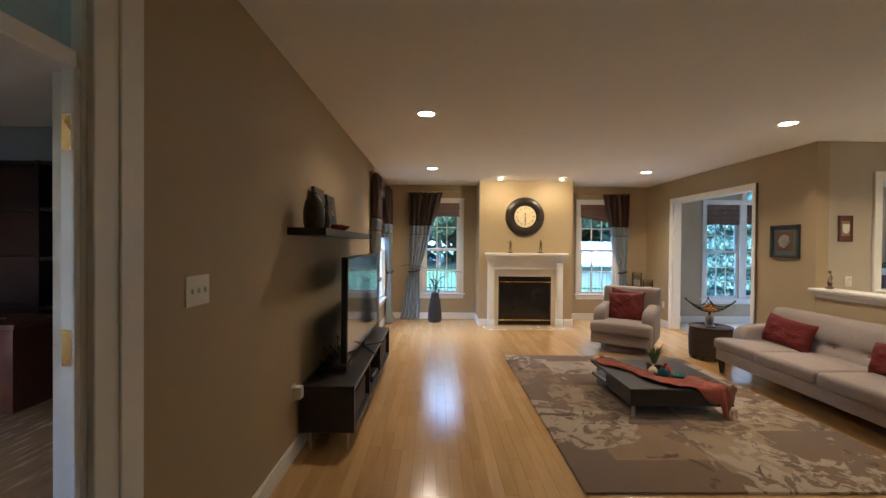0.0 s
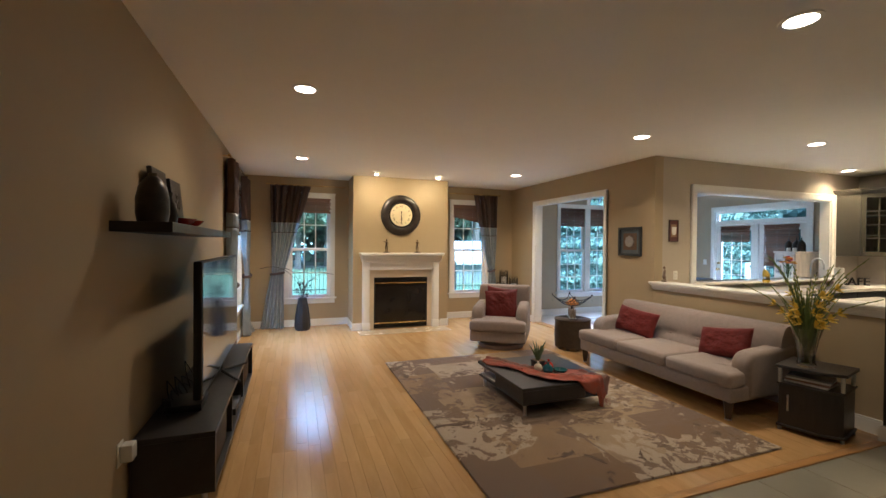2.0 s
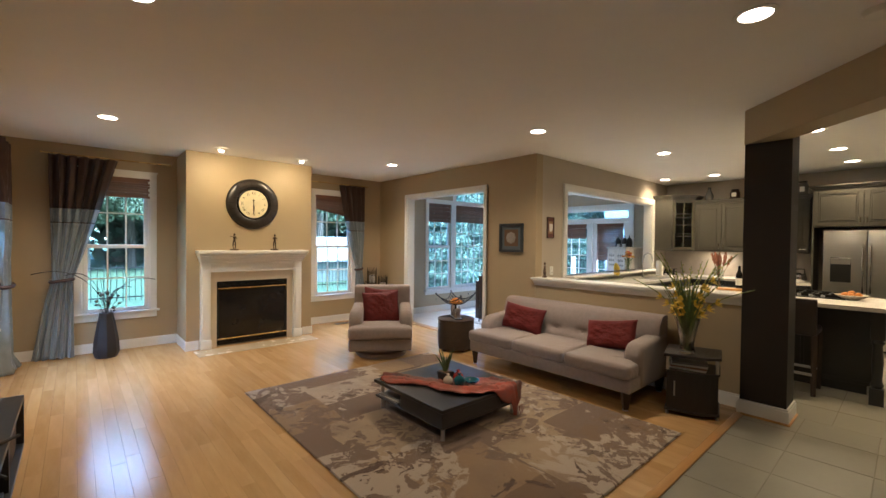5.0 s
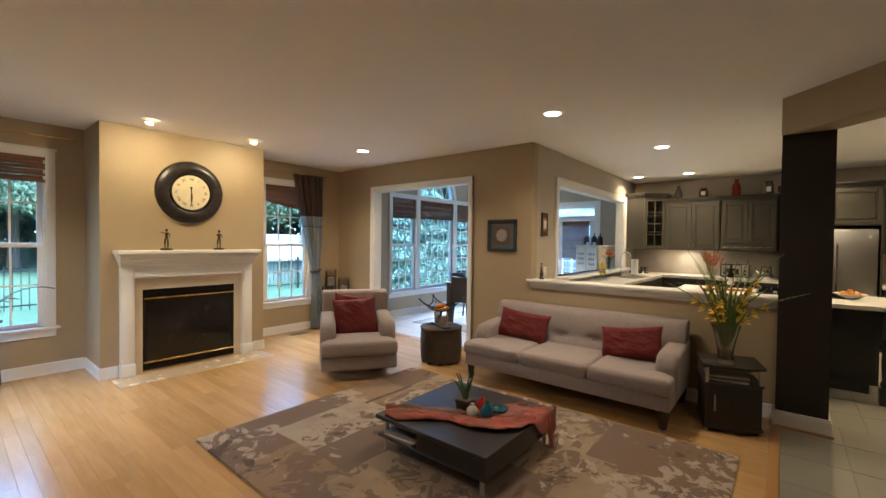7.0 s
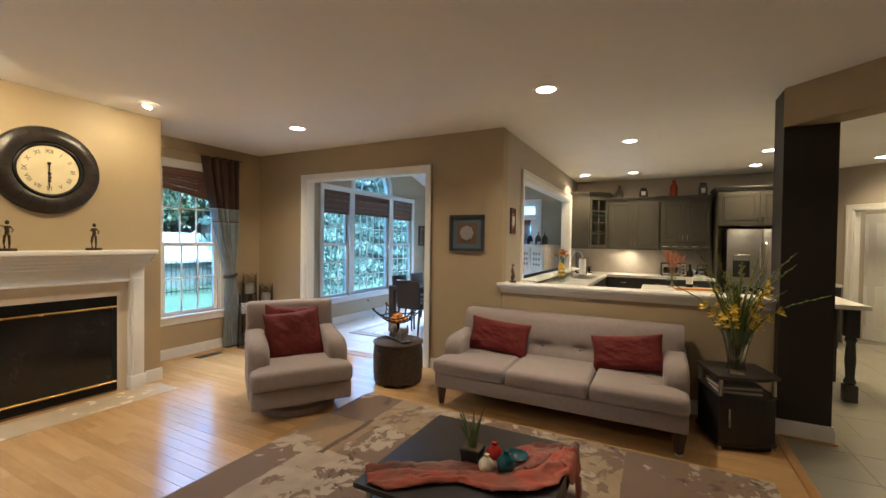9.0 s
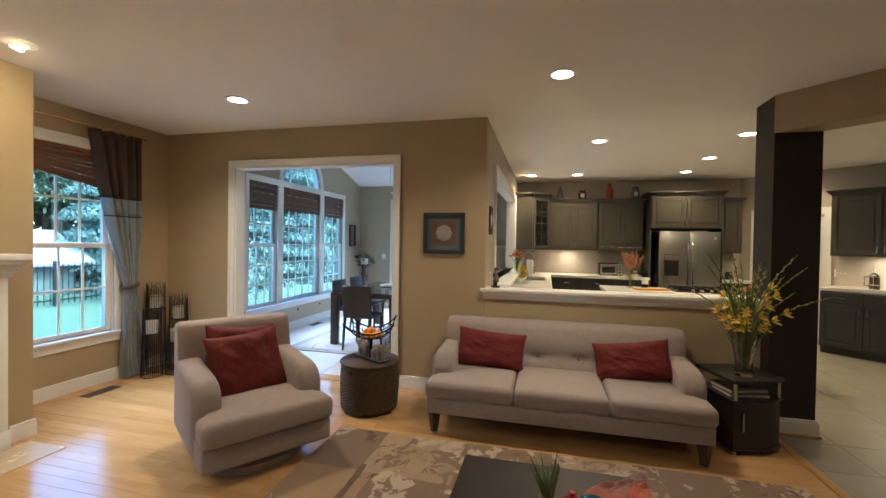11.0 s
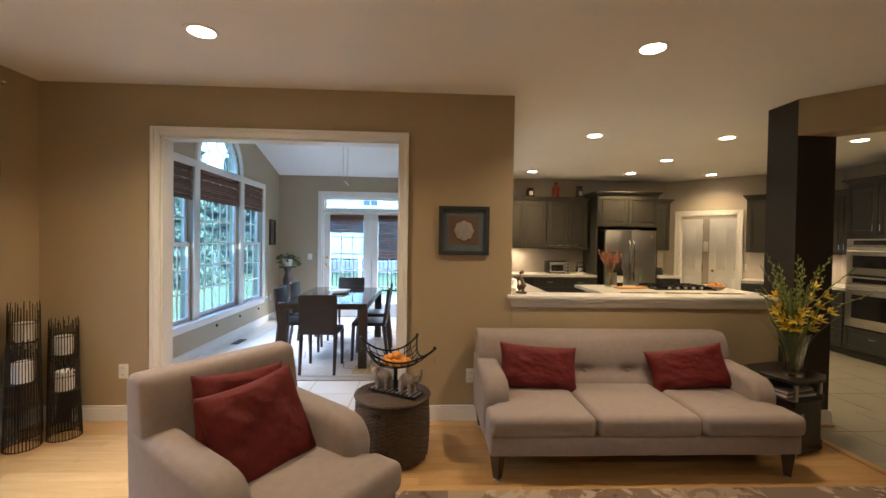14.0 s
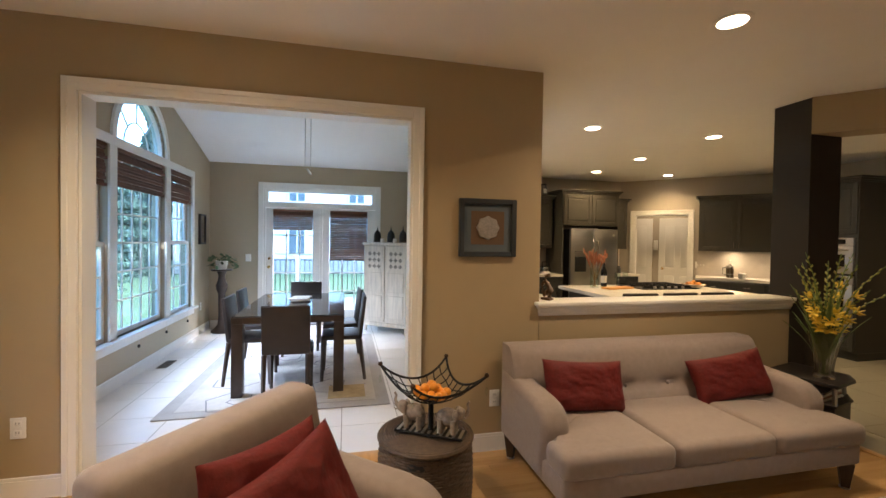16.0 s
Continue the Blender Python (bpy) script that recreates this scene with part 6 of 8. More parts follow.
def wire_candles():
    wire = mat("rusty wire", (0.04, 0.032, 0.026), 0.6, 0.6, vary=0.3, scale=30)
    wax = mat("white candle wax", (0.80, 0.76, 0.68), 0.45, vary=0.05)
    for i, (x, y, r, h, cz) in enumerate(((4.40, 8.585, 0.10, 0.95, 0.70), (4.54, 8.42, 0.10, 0.81, 0.57), (4.22, 8.43, 0.10, 0.70, 0.46), (4.38, 8.28, 0.10, 0.52, 0.35))):
        c = thing("candle_holder", pose(x, y, 0), "tall dark wire cylinder candle holder in the corner", "candle holder", "wire candle holders")
        for k in range(34):
            bm = bmesh.new()
            a = 2 * math.pi * k / 34
            hh = h + 0.04 * math.sin(k * 3.7)
            rr = r * (0.86 if i < 2 else 0.8)
            rod(bm, (r * math.cos(a), r * math.sin(a), 0.0), (rr * math.cos(a), rr * math.sin(a), hh), 0.0028, seg=4)
            if i >= 2 and k % 2:
                ball(bm, (rr * math.cos(a), rr * math.sin(a), hh), 0.008, u=6, v=4)
            part("wire", bm, wire, c)
        for z in (0.006, h * 0.45, h * 0.88):
            bm = bmesh.new()
            rr = r * (1 - (0.14 if i < 2 else 0.2) * z / h)
            tube(bm, [(rr * math.cos(a), rr * math.sin(a), z) for a in [2 * math.pi * q / 28 for q in range(28)]], 0.003, 5, True)
            part("hoop", bm, wire, c)
        bm = bmesh.new()
        lathe(bm, [(0.001, cz - 0.006), (r * 0.9, cz - 0.006), (r * 0.9, cz), (0.001, cz)], 20)
        part("tray", bm, wire, c)
        k = thing("candle", pose(x, y, cz), "thick white pillar candle in a wire holder", "candle", "pillar candles")
        bm = bmesh.new()
        lathe(bm, [(0.001, 0), (0.056, 0), (0.057, 0.135), (0.051, 0.14), (0.001, 0.132)], 24)
        part("wax", bm, wax, k)
        bm = bmesh.new()
        rod(bm, (0, 0, 0.131), (0, 0, 0.148), 0.0015, seg=5)
        part("wick", bm, BLACKP, k)


wire_candles()


def framed(m, w, h, frame_mat, mat_mat, inner_mat, label, fw=0.035, depth=0.035, medallion=None):
    p = thing("framed_picture", m, label, "picture")
    bm = bmesh.new()
    for x0, x1, z0, z1 in ((-w / 2, -w / 2 + fw, -h / 2, h / 2), (w / 2 - fw, w / 2, -h / 2, h / 2), (-w / 2 + fw, w / 2 - fw, -h / 2, -h / 2 + fw), (-w / 2 + fw, w / 2 - fw, h / 2 - fw, h / 2)):
        bx(bm, x0, x1, -depth, 0, z0, z1, 0.003, 1)
    part("frame", bm, frame_mat, p)
    part("mount", B(-w / 2 + fw, w / 2 - fw, -0.012, -0.001, -h / 2 + fw, h / 2 - fw), mat_mat, p)
    iw, ih = w * 0.29, h * 0.29
    part("image", B(-iw, iw, -0.015, -0.0125, -ih, ih), inner_mat, p)
    if medallion:
        bm = bmesh.new()
        lathe(bm, [(0.001, 0.0), (w * 0.19, 0.0), (w * 0.185, 0.014), (w * 0.15, 0.018), (0.001, 0.02)], 32, wob=lambda k, a: w * 0.012 * math.cos(8 * a) if k in (1, 2) else 0)
        o = part("medallion", bm, medallion, p)
        o.matrix_local = pose(0, -0.015, 0, 90)
    return p


framed(EASTW @ pose(-5.335, 0, 1.57), 0.415, 0.40, mat("blue black frame", (0.03, 0.035, 0.04), 0.4), mat("slate mount", (0.10, 0.125, 0.14), 0.8, vary=0.1), mat("brown felt", (0.14, 0.085, 0.05), 0.9), "square framed grey medallion on brown with slate mount", medallion=mat("grey relief", (0.30, 0.27, 0.24), 0.7, vary=0.3, scale=60, bump=0.4, bump_scale=120))
cup = framed(pose(0, 4.93, 0) @ pose(4.97, 0, 1.715), 0.16, 0.29, mat("dark red frame", (0.05, 0.02, 0.015), 0.45), mat("maroon board", (0.11, 0.035, 0.025), 0.7), mat("ochre board", (0.30, 0.19, 0.10), 0.7), "small dark red picture of a white cup", fw=0.012, depth=0.02)
bm = bmesh.new()
lathe(bm, [(0.02, -0.055), (0.038, -0.03), (0.042, 0.045), (0.036, 0.05), (0.001, 0.045)], 20)
for v in bm.verts:
    v.co.y = v.co.y * 0.15 - 0.018
part("cup_relief", bm, WHITEP, cup)


def ledge_figure():
    bm = bmesh.new()
    bx(bm, -0.04, 0.04, -0.03, 0.03, 0, 0.02, 0.006)
    tube(bm, [(-0.02, 0, 0.02), (-0.035, 0, 0.07), (-0.01, 0, 0.11), (0.02, 0, 0.145), (0.015, 0, 0.175), (-0.015, 0, 0.185)], [0.018, 0.02, 0.016, 0.013, 0.013, 0.016], 9)
    tube(bm, [(0.02, 0, 0.14), (0.045, 0, 0.11), (0.04, 0, 0.06), (0.015, 0, 0.03)], [0.012, 0.012, 0.013, 0.016], 9)
    ball(bm, (-0.005, 0, 0.06), 0.022, (0.9, 1, 1.1))
    ob = shaped("ledge_sculpture", bm, mat("carved brown wood", (0.12, 0.065, 0.035), 0.45, vary=0.4, scale=25, bump=0.2, bump_scale=50))
    ob.matrix_world = pose(4.72, 4.83, 1.0475, 0, 0, 30)
    tagged(ob, "small carved brown abstract sculpture on the ledge", "sculpture")


ledge_figure()


def floor_vent(x, y, turn, label, m=None):
    v = thing("floor_vent", pose(x, y, 0.001, 0, 0, turn), label, "floor vent")
    part("frame", B(-0.15, 0.15, -0.055, 0.055, 0, 0.005, 0.001, seg=1), m or BRONZE, v)
    for k in range(14):
        part("slot", B(-0.135 + 0.0195 * k, -0.125 + 0.0195 * k, -0.04, 0.04, 0.005, 0.0056), BLACKP, v)


floor_vent(3.72, 8.46, 0, "brown slotted floor vent in the wood floor")
floor_vent(7.26, 8.29, 0, "dark slotted floor vent in the tile floor")

# ---- kitchen ----


def panel_front(x0, x1, z0, z1, material, parent, y=0.0, handle=None, glass=False, name="cabinet_door"):
    bm = bmesh.new()
    f = 0.055 if min(x1 - x0, z1 - z0) > 0.2 else 0.0
    if f:
        bx(bm, x0, x0 + f, y - 0.020, y, z0, z1, 0.003, 1)
        bx(bm, x1 - f, x1, y - 0.020, y, z0, z1, 0.003, 1)
        bx(bm, x0 + f, x1 - f, y - 0.0195, y, z0, z0 + f, 0.003, 1)
        bx(bm, x0 + f, x1 - f, y - 0.0195, y, z1 - f, z1, 0.003, 1)
        if not glass:
            bx(bm, x0 + f, x1 - f, y - 0.010, y, z0 + f, z1 - f)
            bx(bm, x0 + f + 0.02, x1 - f - 0.02, y - 0.017, y - 0.009, z0 + f + 0.02, z1 - f - 0.02, 0.006, 1)
    else:
        bx(bm, x0, x1, y - 0.020, y, z0, z1, 0.004, 1)
    d = part(name, bm, material, parent)
    if handle:
        hx, hz, vert = handle
        bm = bmesh.new()
        if vert:
            rod(bm, (hx, y - 0.045, hz - 0.04), (hx, y - 0.045, hz + 0.04), 0.0055)
            for q in (-0.03, 0.03):
                rod(bm, (hx, y - 0.02, hz + q), (hx, y - 0.045, hz + q), 0.004)
        else:
            rod(bm, (hx - 0.045, y - 0.045, hz), (hx + 0.045, y - 0.045, hz), 0.0055)
            for q in (-0.035, 0.035):
                rod(bm, (hx + q, y - 0.02, hz), (hx + q, y - 0.045, hz), 0.004)
        part("handle", bm, CHROME, d, "small chrome handle")
    return d


def crown(bm, x0, x1, y1, z, k=0.0):
    for i, (o, h) in enumerate(((0.012, 0.02), (0.028, 0.025), (0.05, 0.025))):
        zz = z + (0, 0.02, 0.045)[i]
        bx(bm, x0 - o, x1 + o, -o, y1, zz, zz + h, 0.005, 1)


def upper(m, w, d, z0, z1, n, label, mt=None, with_drawers=False, crown_top=True):
    mt = mt or CABG
    c = thing("wall_cabinet", m, label, "cabinet", "upper kitchen cabinets")
    part("body", B(0, w, 0, d, z0, z1, 0.002, seg=1), mt, c)
    zb = z0 + 0.02
    if with_drawers:
        zb = z0 + 0.13
        k = 5
        for i in range(k):
            a, b = 0.01 + (w - 0.02) * i / k, 0.01 + (w - 0.02) * (i + 1) / k
            panel_front(a + 0.004, b - 0.004, z0 + 0.015, z0 + 0.115, mt, c, handle=((a + b) / 2, z0 + 0.065, False), name="spice_drawer")
    for i in range(n):
        a, b = 0.012 + (w - 0.024) * i / n, 0.012 + (w - 0.024) * (i + 1) / n
        hx = b - 0.035 if (i % 2 == 0 and n > 1) else a + 0.035
        panel_front(a + 0.003, b - 0.003, zb, z1 - 0.02, mt, c, handle=(hx, zb + 0.08, True))
    if crown_top:
        bm = bmesh.new()
        crown(bm, 0, w, d, z1)
        part("crown_moulding", bm, mt, c)
    return c


def base_unit(m, w, d, n, label, drawers=1, top=0.885, mt=None):
    mt = mt or CABD
    c = thing("base_cabinet", m, label, "cabinet", "base kitchen cabinets")
    part("body", B(0, w, 0.0, d, 0.10, top, 0.002, seg=1), mt, c)
    part("plinth", B(0, w, 0.06, d, 0.0, 0.10), mt, c)
    for i in range(n):
        a, b = 0.008 + (w - 0.016) * i / n, 0.008 + (w - 0.016) * (i + 1) / n
        if drawers == 4:
            zs = (0.12, 0.36, 0.54, 0.71, 0.87)
            for p, q in zip(zs, zs[1:]):
                panel_front(a + 0.003, b - 0.003, p + 0.004, q - 0.004, mt, c, handle=((a + b) / 2, (p + q) / 2, False), name="drawer")
        else:
            panel_front(a + 0.003, b - 0.003, 0.72, 0.872, mt, c, handle=((a + b) / 2, 0.80, False), name="drawer")
            panel_front(a + 0.003, b - 0.003, 0.12, 0.71, mt, c, handle=((b - 0.04) if i % 2 == 0 else a + 0.04, 0.63, True))
    return c


def counter(outline, label, z0=0.89, z1=0.93):
    bm = bmesh.new()
    prism(bm, outline, z0, z1)
    bmesh.ops.bevel(bm, geom=bm.edges[:], offset=0.004, segments=2, affect="EDGES")
    c = thing("worktop", pose(0, 0, 0), label, "worktop")
    part("slab", bm, COUNTER, c)


EK = lambda x, y: pose(x, y, 0, 0, 0, -90)
upper(EK(8.72, 4.31 - 0.005), 0.86, 0.325, 1.38, 2.25, 2, "grey-green upper cabinet with two panelled doors")
upper(EK(8.72, 3.435), 0.755, 0.325, 1.38, 2.25, 2, "grey-green upper cabinet with small spice drawers below", with_drawers=True)
fc = upper(EK(8.45, 2.63), 1.11, 0.595, 1.78, 2.34, 2, "deep grey-green cabinet and side panels around the refrigerator")
for x in (0.0, 1.088):
    part("end_panel", B(x, x + 0.022, 0, 0.595, 0, 1.779, 0.002, seg=1), CABG, fc)
upper(EK(8.72, 1.50), 0.36, 0.325, 1.38, 2.25, 1, "narrow grey-green upper cabinet beside the refrigerator")


def corner_cabinet():
    c = thing("wall_cabinet", pose(0, 0, 0), "grey-green corner cabinet with a glass door", "cabinet", "upper kitchen cabinets")
    out = [(9.045, 4.925), (8.42, 4.925), (8.42, 4.60), (8.722, 4.312), (9.045, 4.312)]
    bm = bmesh.new()
    prism(bm, out, 1.38, 1.40)
    prism(bm, out, 2.33, 2.35)
    prism(bm, [(8.42, 4.925), (8.42, 4.60), (8.438, 4.60), (8.438, 4.925)], 1.40, 2.33)
    prism(bm, [(9.045, 4.312), (9.045, 4.33), (8.722, 4.33), (8.722, 4.312)], 1.40, 2.33)
    prism(bm, [(9.045, 4.925), (8.44, 4.925), (8.44, 4.91), (9.045, 4.91)], 1.40, 2.33)
    for z in (1.70, 2.0):
        prism(bm, [(9.04, 4.91), (8.44, 4.91), (8.44, 4.62), (8.73, 4.34), (9.04, 4.34)], z, z + 0.015)
    part("body", bm, CABG, c)
    m = Matrix.Translation((8.42, 4.60, 0)) @ pose(0, 0, 0, 0, 0, math.degrees(math.atan2(-0.288, 0.302)))
    w = math.hypot(0.302, 0.288)
    dd = panel_front(0.004, w - 0.004, 1.395, 2.335, CABG, c, handle=None, glass=True)
    dd.matrix_local = m
    bm = bmesh.new()
    bars(bm, 0.06, w - 0.06, 1.45, 2.28, 2, 4, -0.010, 0.016, 0.012)
    part("glazing_bars", bm, CABG, dd)
    part("pane", B(0.06, w - 0.06, -0.006, -0.003, 1.45, 2.28), GLASSW, dd).visible_shadow = False
    bm = bmesh.new()
    rod(bm, (0.03, -0.045, 1.44), (0.03, -0.045, 1.52), 0.0055)
    part("handle", bm, CHROME, dd)
    bm = bmesh.new()
    for k, (o, h) in enumerate(((0.012, 0.02), (0.028, 0.025), (0.05, 0.025))):
        z = 2.35 + (0, 0.02, 0.045)[k]
        prism(bm, [(9.045, 4.925), (8.42 - o, 4.925), (8.42 - o, 4.60 - o * 0.4), (8.722 - o * 0.4, 4.312 - o), (9.045, 4.312 - o)], z, z + h)
    part("crown_moulding", bm, CABG, c)
    for z, n in ((1.402, 3), (1.717, 3), (2.017, 2)):
        for i in range(n):
            g = thing("drinking_glass", pose(8.56 + 0.09 * i, 4.72 - 0.085 * i, z), "clear drinking glass inside the glass-door cabinet", "glass", "glasses in the corner cabinet")
            bm = bmesh.new()
            lathe(bm, [(0.001, 0), (0.028, 0), (0.034, 0.12), (0.031, 0.12), (0.026, 0.006), (0.001, 0.005)], 16)
            part("bowl", bm, GLASSW, g)


corner_cabinet()
base_unit(EK(8.43, 4.27), 1.62, 0.60, 3, "dark base cabinets along the kitchen wall")
base_unit(EK(8.43, 1.50), 0.40, 0.60, 1, "narrow dark base cabinet beside the refrigerator")
base_unit(pose(4.86, 4.30, 0), 3.55, 0.60, 5, "dark base cabinets under the pass-through")
counter([(4.85, 4.925), (4.85, 4.27), (8.40, 4.27), (8.40, 2.62), (9.045, 2.62), (9.045, 4.925)], "white quartz worktop turning the kitchen corner")
counter([(8.40, 1.515), (8.40, 1.09), (9.0, 1.09), (9.045, 1.515)], "short white worktop beside the refrigerator")
bm = bmesh.new()
bx(bm, 9.036, 9.05, 1.1, 1.5, 0.93, 1.38)
bx(bm, 9.036, 9.05, 2.66, 4.92, 0.93, 1.38)
structure("splashback", bm, SPLASH, "beige tiled splashback under the cabinets", "splashback")
bm = bmesh.new()
bx(bm, 5.30, 8.40, 4.74, 5.09, 1.0, 1.03, 0.006)
structure("pass_through_sill", bm, TRIM, "white sill board of the pass-through", "sill")


def fridge():
    f = thing("refrigerator", EK(8.40, 2.49), "stainless french-door refrigerator with a water dispenser", "refrigerator")
    part("body", B(0.0, 0.92, 0.06, 0.62, 0.02, 1.72, 0.004), mat("dark fridge side", (0.03, 0.03, 0.03), 0.4), f)
    for a, b in ((0.0, 0.456), (0.464, 0.92)):
        d = part("fridge_door", B(a, b, 0.0, 0.058, 0.66, 1.73, 0.008), STEEL, f)
        hx = b - 0.035 if a == 0 else a + 0.035
        bm = bmesh.new()
        tube(bm, [(hx, 0.0, 0.80), (hx, -0.05, 0.84), (hx, -0.055, 1.15), (hx, -0.05, 1.50), (hx, 0.0, 1.54)], 0.012, 8)
        part("handle", bm, CHROME, d)
        if a == 0:
            part("dispenser", B(0.08, 0.30, -0.006, 0.0, 0.98, 1.34, 0.004), BLACKP, d, "black water dispenser")
            part("dispenser_panel", B(0.085, 0.295, -0.009, -0.006, 1.24, 1.33, 0.002, seg=1), STEEL, d)
    d = part("freezer_drawer", B(0.0, 0.92, 0.0, 0.058, 0.06, 0.645, 0.008), STEEL, f)
    bm = bmesh.new()
    tube(bm, [(0.08, 0.0, 0.56), (0.10, -0.05, 0.56), (0.82, -0.05, 0.56), (0.84, 0.0, 0.56)], 0.012, 8)
    part("handle", bm, CHROME, d)
    part("badge", B(0.82, 0.855, -0.002, 0.0, 1.60, 1.645), WHITEP, f)


fridge()


def island():
    i = thing("kitchen_island", pose(0, 0, 0), "dark kitchen island with turned corner posts", "island")
    part("body", B(6.02, 6.66, 1.83, 3.52, 0.10, 0.885, 0.004), CABD, i)
    part("plinth", B(6.06, 6.60, 1.89, 3.46, 0.0, 0.10), CABD, i)
    for k in range(3):
        y = 1.85 + 0.555 * k
        d = part("panel", B(6.008, 6.02, y, y + 0.525, 0.14, 0.85, 0.004), CABD, i)
    for y in (1.81, 3.53):
        bm = bmesh.new()
        bx(bm, 5.70, 5.80, y - 0.05, y + 0.05, 0.62, 0.885, 0.004)
        bx(bm, 5.70, 5.80, y - 0.05, y + 0.05, 0.0, 0.16, 0.004)
        lathe(bm, [(0.035, 0.16), (0.048, 0.19), (0.034, 0.23), (0.042, 0.40), (0.034, 0.56), (0.048, 0.59), (0.036, 0.62)], 18, c=(5.75, y, 0))
        part("post", bm, CABD, i, "turned dark corner post")
    counter([(5.62, 1.71), (6.72, 1.71), (6.72, 3.64), (5.62, 3.64)], "white quartz island worktop")
    c = thing("cooktop", pose(6.42, 2.45, 0.9305), "black gas cooktop with cast-iron grates", "cooktop")
    part("plate", B(-0.26, 0.26, -0.38, 0.38, 0, 0.012, 0.004), BLACKM, c)
    for y in (-0.24, 0.0, 0.24):
        bm = bmesh.new()
        for q in (-0.1, 0.0, 0.1):
            bx(bm, -0.22, 0.22, y + q - 0.006, y + q + 0.006, 0.03, 0.042)
        for q in (-0.22, 0.0, 0.21):
            bx(bm, q, q + 0.012, y - 0.11, y + 0.11, 0.012, 0.042)
        part("grate", bm, BLACKM, c)
    for k in range(5):
        bm = bmesh.new()
        rod(bm, (-0.235, -0.2 + 0.1 * k, 0.012), (-0.235, -0.2 + 0.1 * k, 0.035), 0.018, seg=14)
        part("knob", bm, STEEL, c)


island()


def bar_stool(y):
    s = thing("bar_stool", pose(5.55, y, 0, 0, 0, -90), "dark leather bar stool with square legs at the island", "bar stool", "bar stools at the island")
    part("seat", B(-0.20, 0.20, 0.0, 0.40, 0.60, 0.67, 0.02), LEATHER, s)
    bm = bmesh.new()
    slab_profile(bm, [(0.0, 0.64), (-0.035, 0.97), (0.0, 0.975), (0.04, 0.64)], -0.20, 0.20, 0.008, 2)
    part("backrest", bm, LEATHER, s)
    for x in (-0.18, 0.18):
        for yy in (0.02, 0.37):
            bm = bmesh.new()
            rod(bm, (x, yy, 0), (x, yy, 0.61), 0.02, 0.026, seg=4)
            part("leg", bm, ESPRESSO, s)
    bm = bmesh.new()
    bx(bm, -0.18, 0.18, 0.36, 0.38, 0.20, 0.225)
    bx(bm, -0.18, 0.18, 0.01, 0.03, 0.20, 0.225)
    part("foot_rail", bm, STEEL, s)


for y in (3.37, 2.89, 2.42):
    bar_stool(y)


def jar(x, y, z, r, h, color, label, name="jar", lid=None, rough=0.3, cat="jar"):
    j = thing(name, pose(x, y, z), label, cat)
    bm = bmesh.new()
    lathe(bm, [(0.001, 0), (r * 0.92, 0), (r, h * 0.08), (r, h * 0.7), (r * 0.75, h * 0.85), (r * 0.72, h * 0.9), (0.001, h * 0.9)], 22)
    part("body", bm, mat("jar glaze", color, rough, vary=0.1, scale=15), j)
    bm = bmesh.new()
    lathe(bm, [(0.001, h * 0.9), (r * 0.78, h * 0.9), (r * 0.78, h), (0.001, h)], 22)
    part("lid", bm, lid or BLACKM, j)
    return j


UT = 2.3205
j = jar(8.86, 3.72, UT, 0.075, 0.17, (0.045, 0.018, 0.012), "dark jar with a pale label above the cabinets")
part("label", B(-0.0765, -0.0745, -0.035, 0.035, 0.04, 0.11), WHITEP, j)
b = thing("bottle", pose(8.86, 3.24, UT), "tall orange-red bottle above the kitchen cabinets", "bottle")
bm = bmesh.new()
lathe(bm, [(0.001, 0), (0.055, 0), (0.06, 0.02), (0.06, 0.18), (0.03, 0.23), (0.028, 0.27), (0.034, 0.275), (0.034, 0.29), (0.001, 0.29)], 22)
part("body", bm, mat("orange red glass", (0.34, 0.05, 0.022), 0.25), b)
j = jar(8.86, 2.80, UT, 0.07, 0.22, (0.11, 0.10, 0.085), "grey jar with a label above the kitchen cabinets")
part("label", B(-0.0715, -0.0695, -0.03, 0.03, 0.05, 0.13), WHITEP, j)
b = thing("bottle", pose(8.86, 4.12, UT), "grey glass bottle above the kitchen cabinets", "bottle")
bm = bmesh.new()
lathe(bm, [(0.001, 0), (0.06, 0), (0.07, 0.08), (0.04, 0.16), (0.024, 0.2), (0.03, 0.24), (0.001, 0.24)], 22)
part("body", bm, mat("grey glass", (0.16, 0.155, 0.14), 0.2), b)
CT = 0.9305


def toaster_oven():
    t = thing("toaster_oven", EK(8.62, 3.42) @ pose(0, 0, CT), "black and steel toaster oven on the worktop", "toaster oven")
    part("body", B(0, 0.40, 0, 0.28, 0.012, 0.23, 0.01), BLACKM, t)
    d = part("oven_door", B(0.02, 0.29, -0.012, 0.0, 0.03, 0.21, 0.004), STEEL, t)
    part("window", B(0.045, 0.265, -0.015, -0.012, 0.05, 0.16), SCREEN, d)
    bm = bmesh.new()
    rod(bm, (0.05, -0.035, 0.185), (0.26, -0.035, 0.185), 0.007)
    part("handle", bm, CHROME, d)
    part("control_panel", B(0.30, 0.39, -0.010, 0.0, 0.02, 0.22, 0.003), STEEL, t)
    for z in (0.06, 0.12, 0.18):
        bm = bmesh.new()
        rod(bm, (0.345, -0.01, z), (0.345, -0.028, z), 0.016, seg=14)
        part("knob", bm, BLACKP, t)
    for x in (0.03, 0.37):
        for y in (0.03, 0.25):
            part("foot", B(x - 0.012, x + 0.012, y - 0.012, y + 0.012, 0, 0.012), BLACKP, t)


toaster_oven()


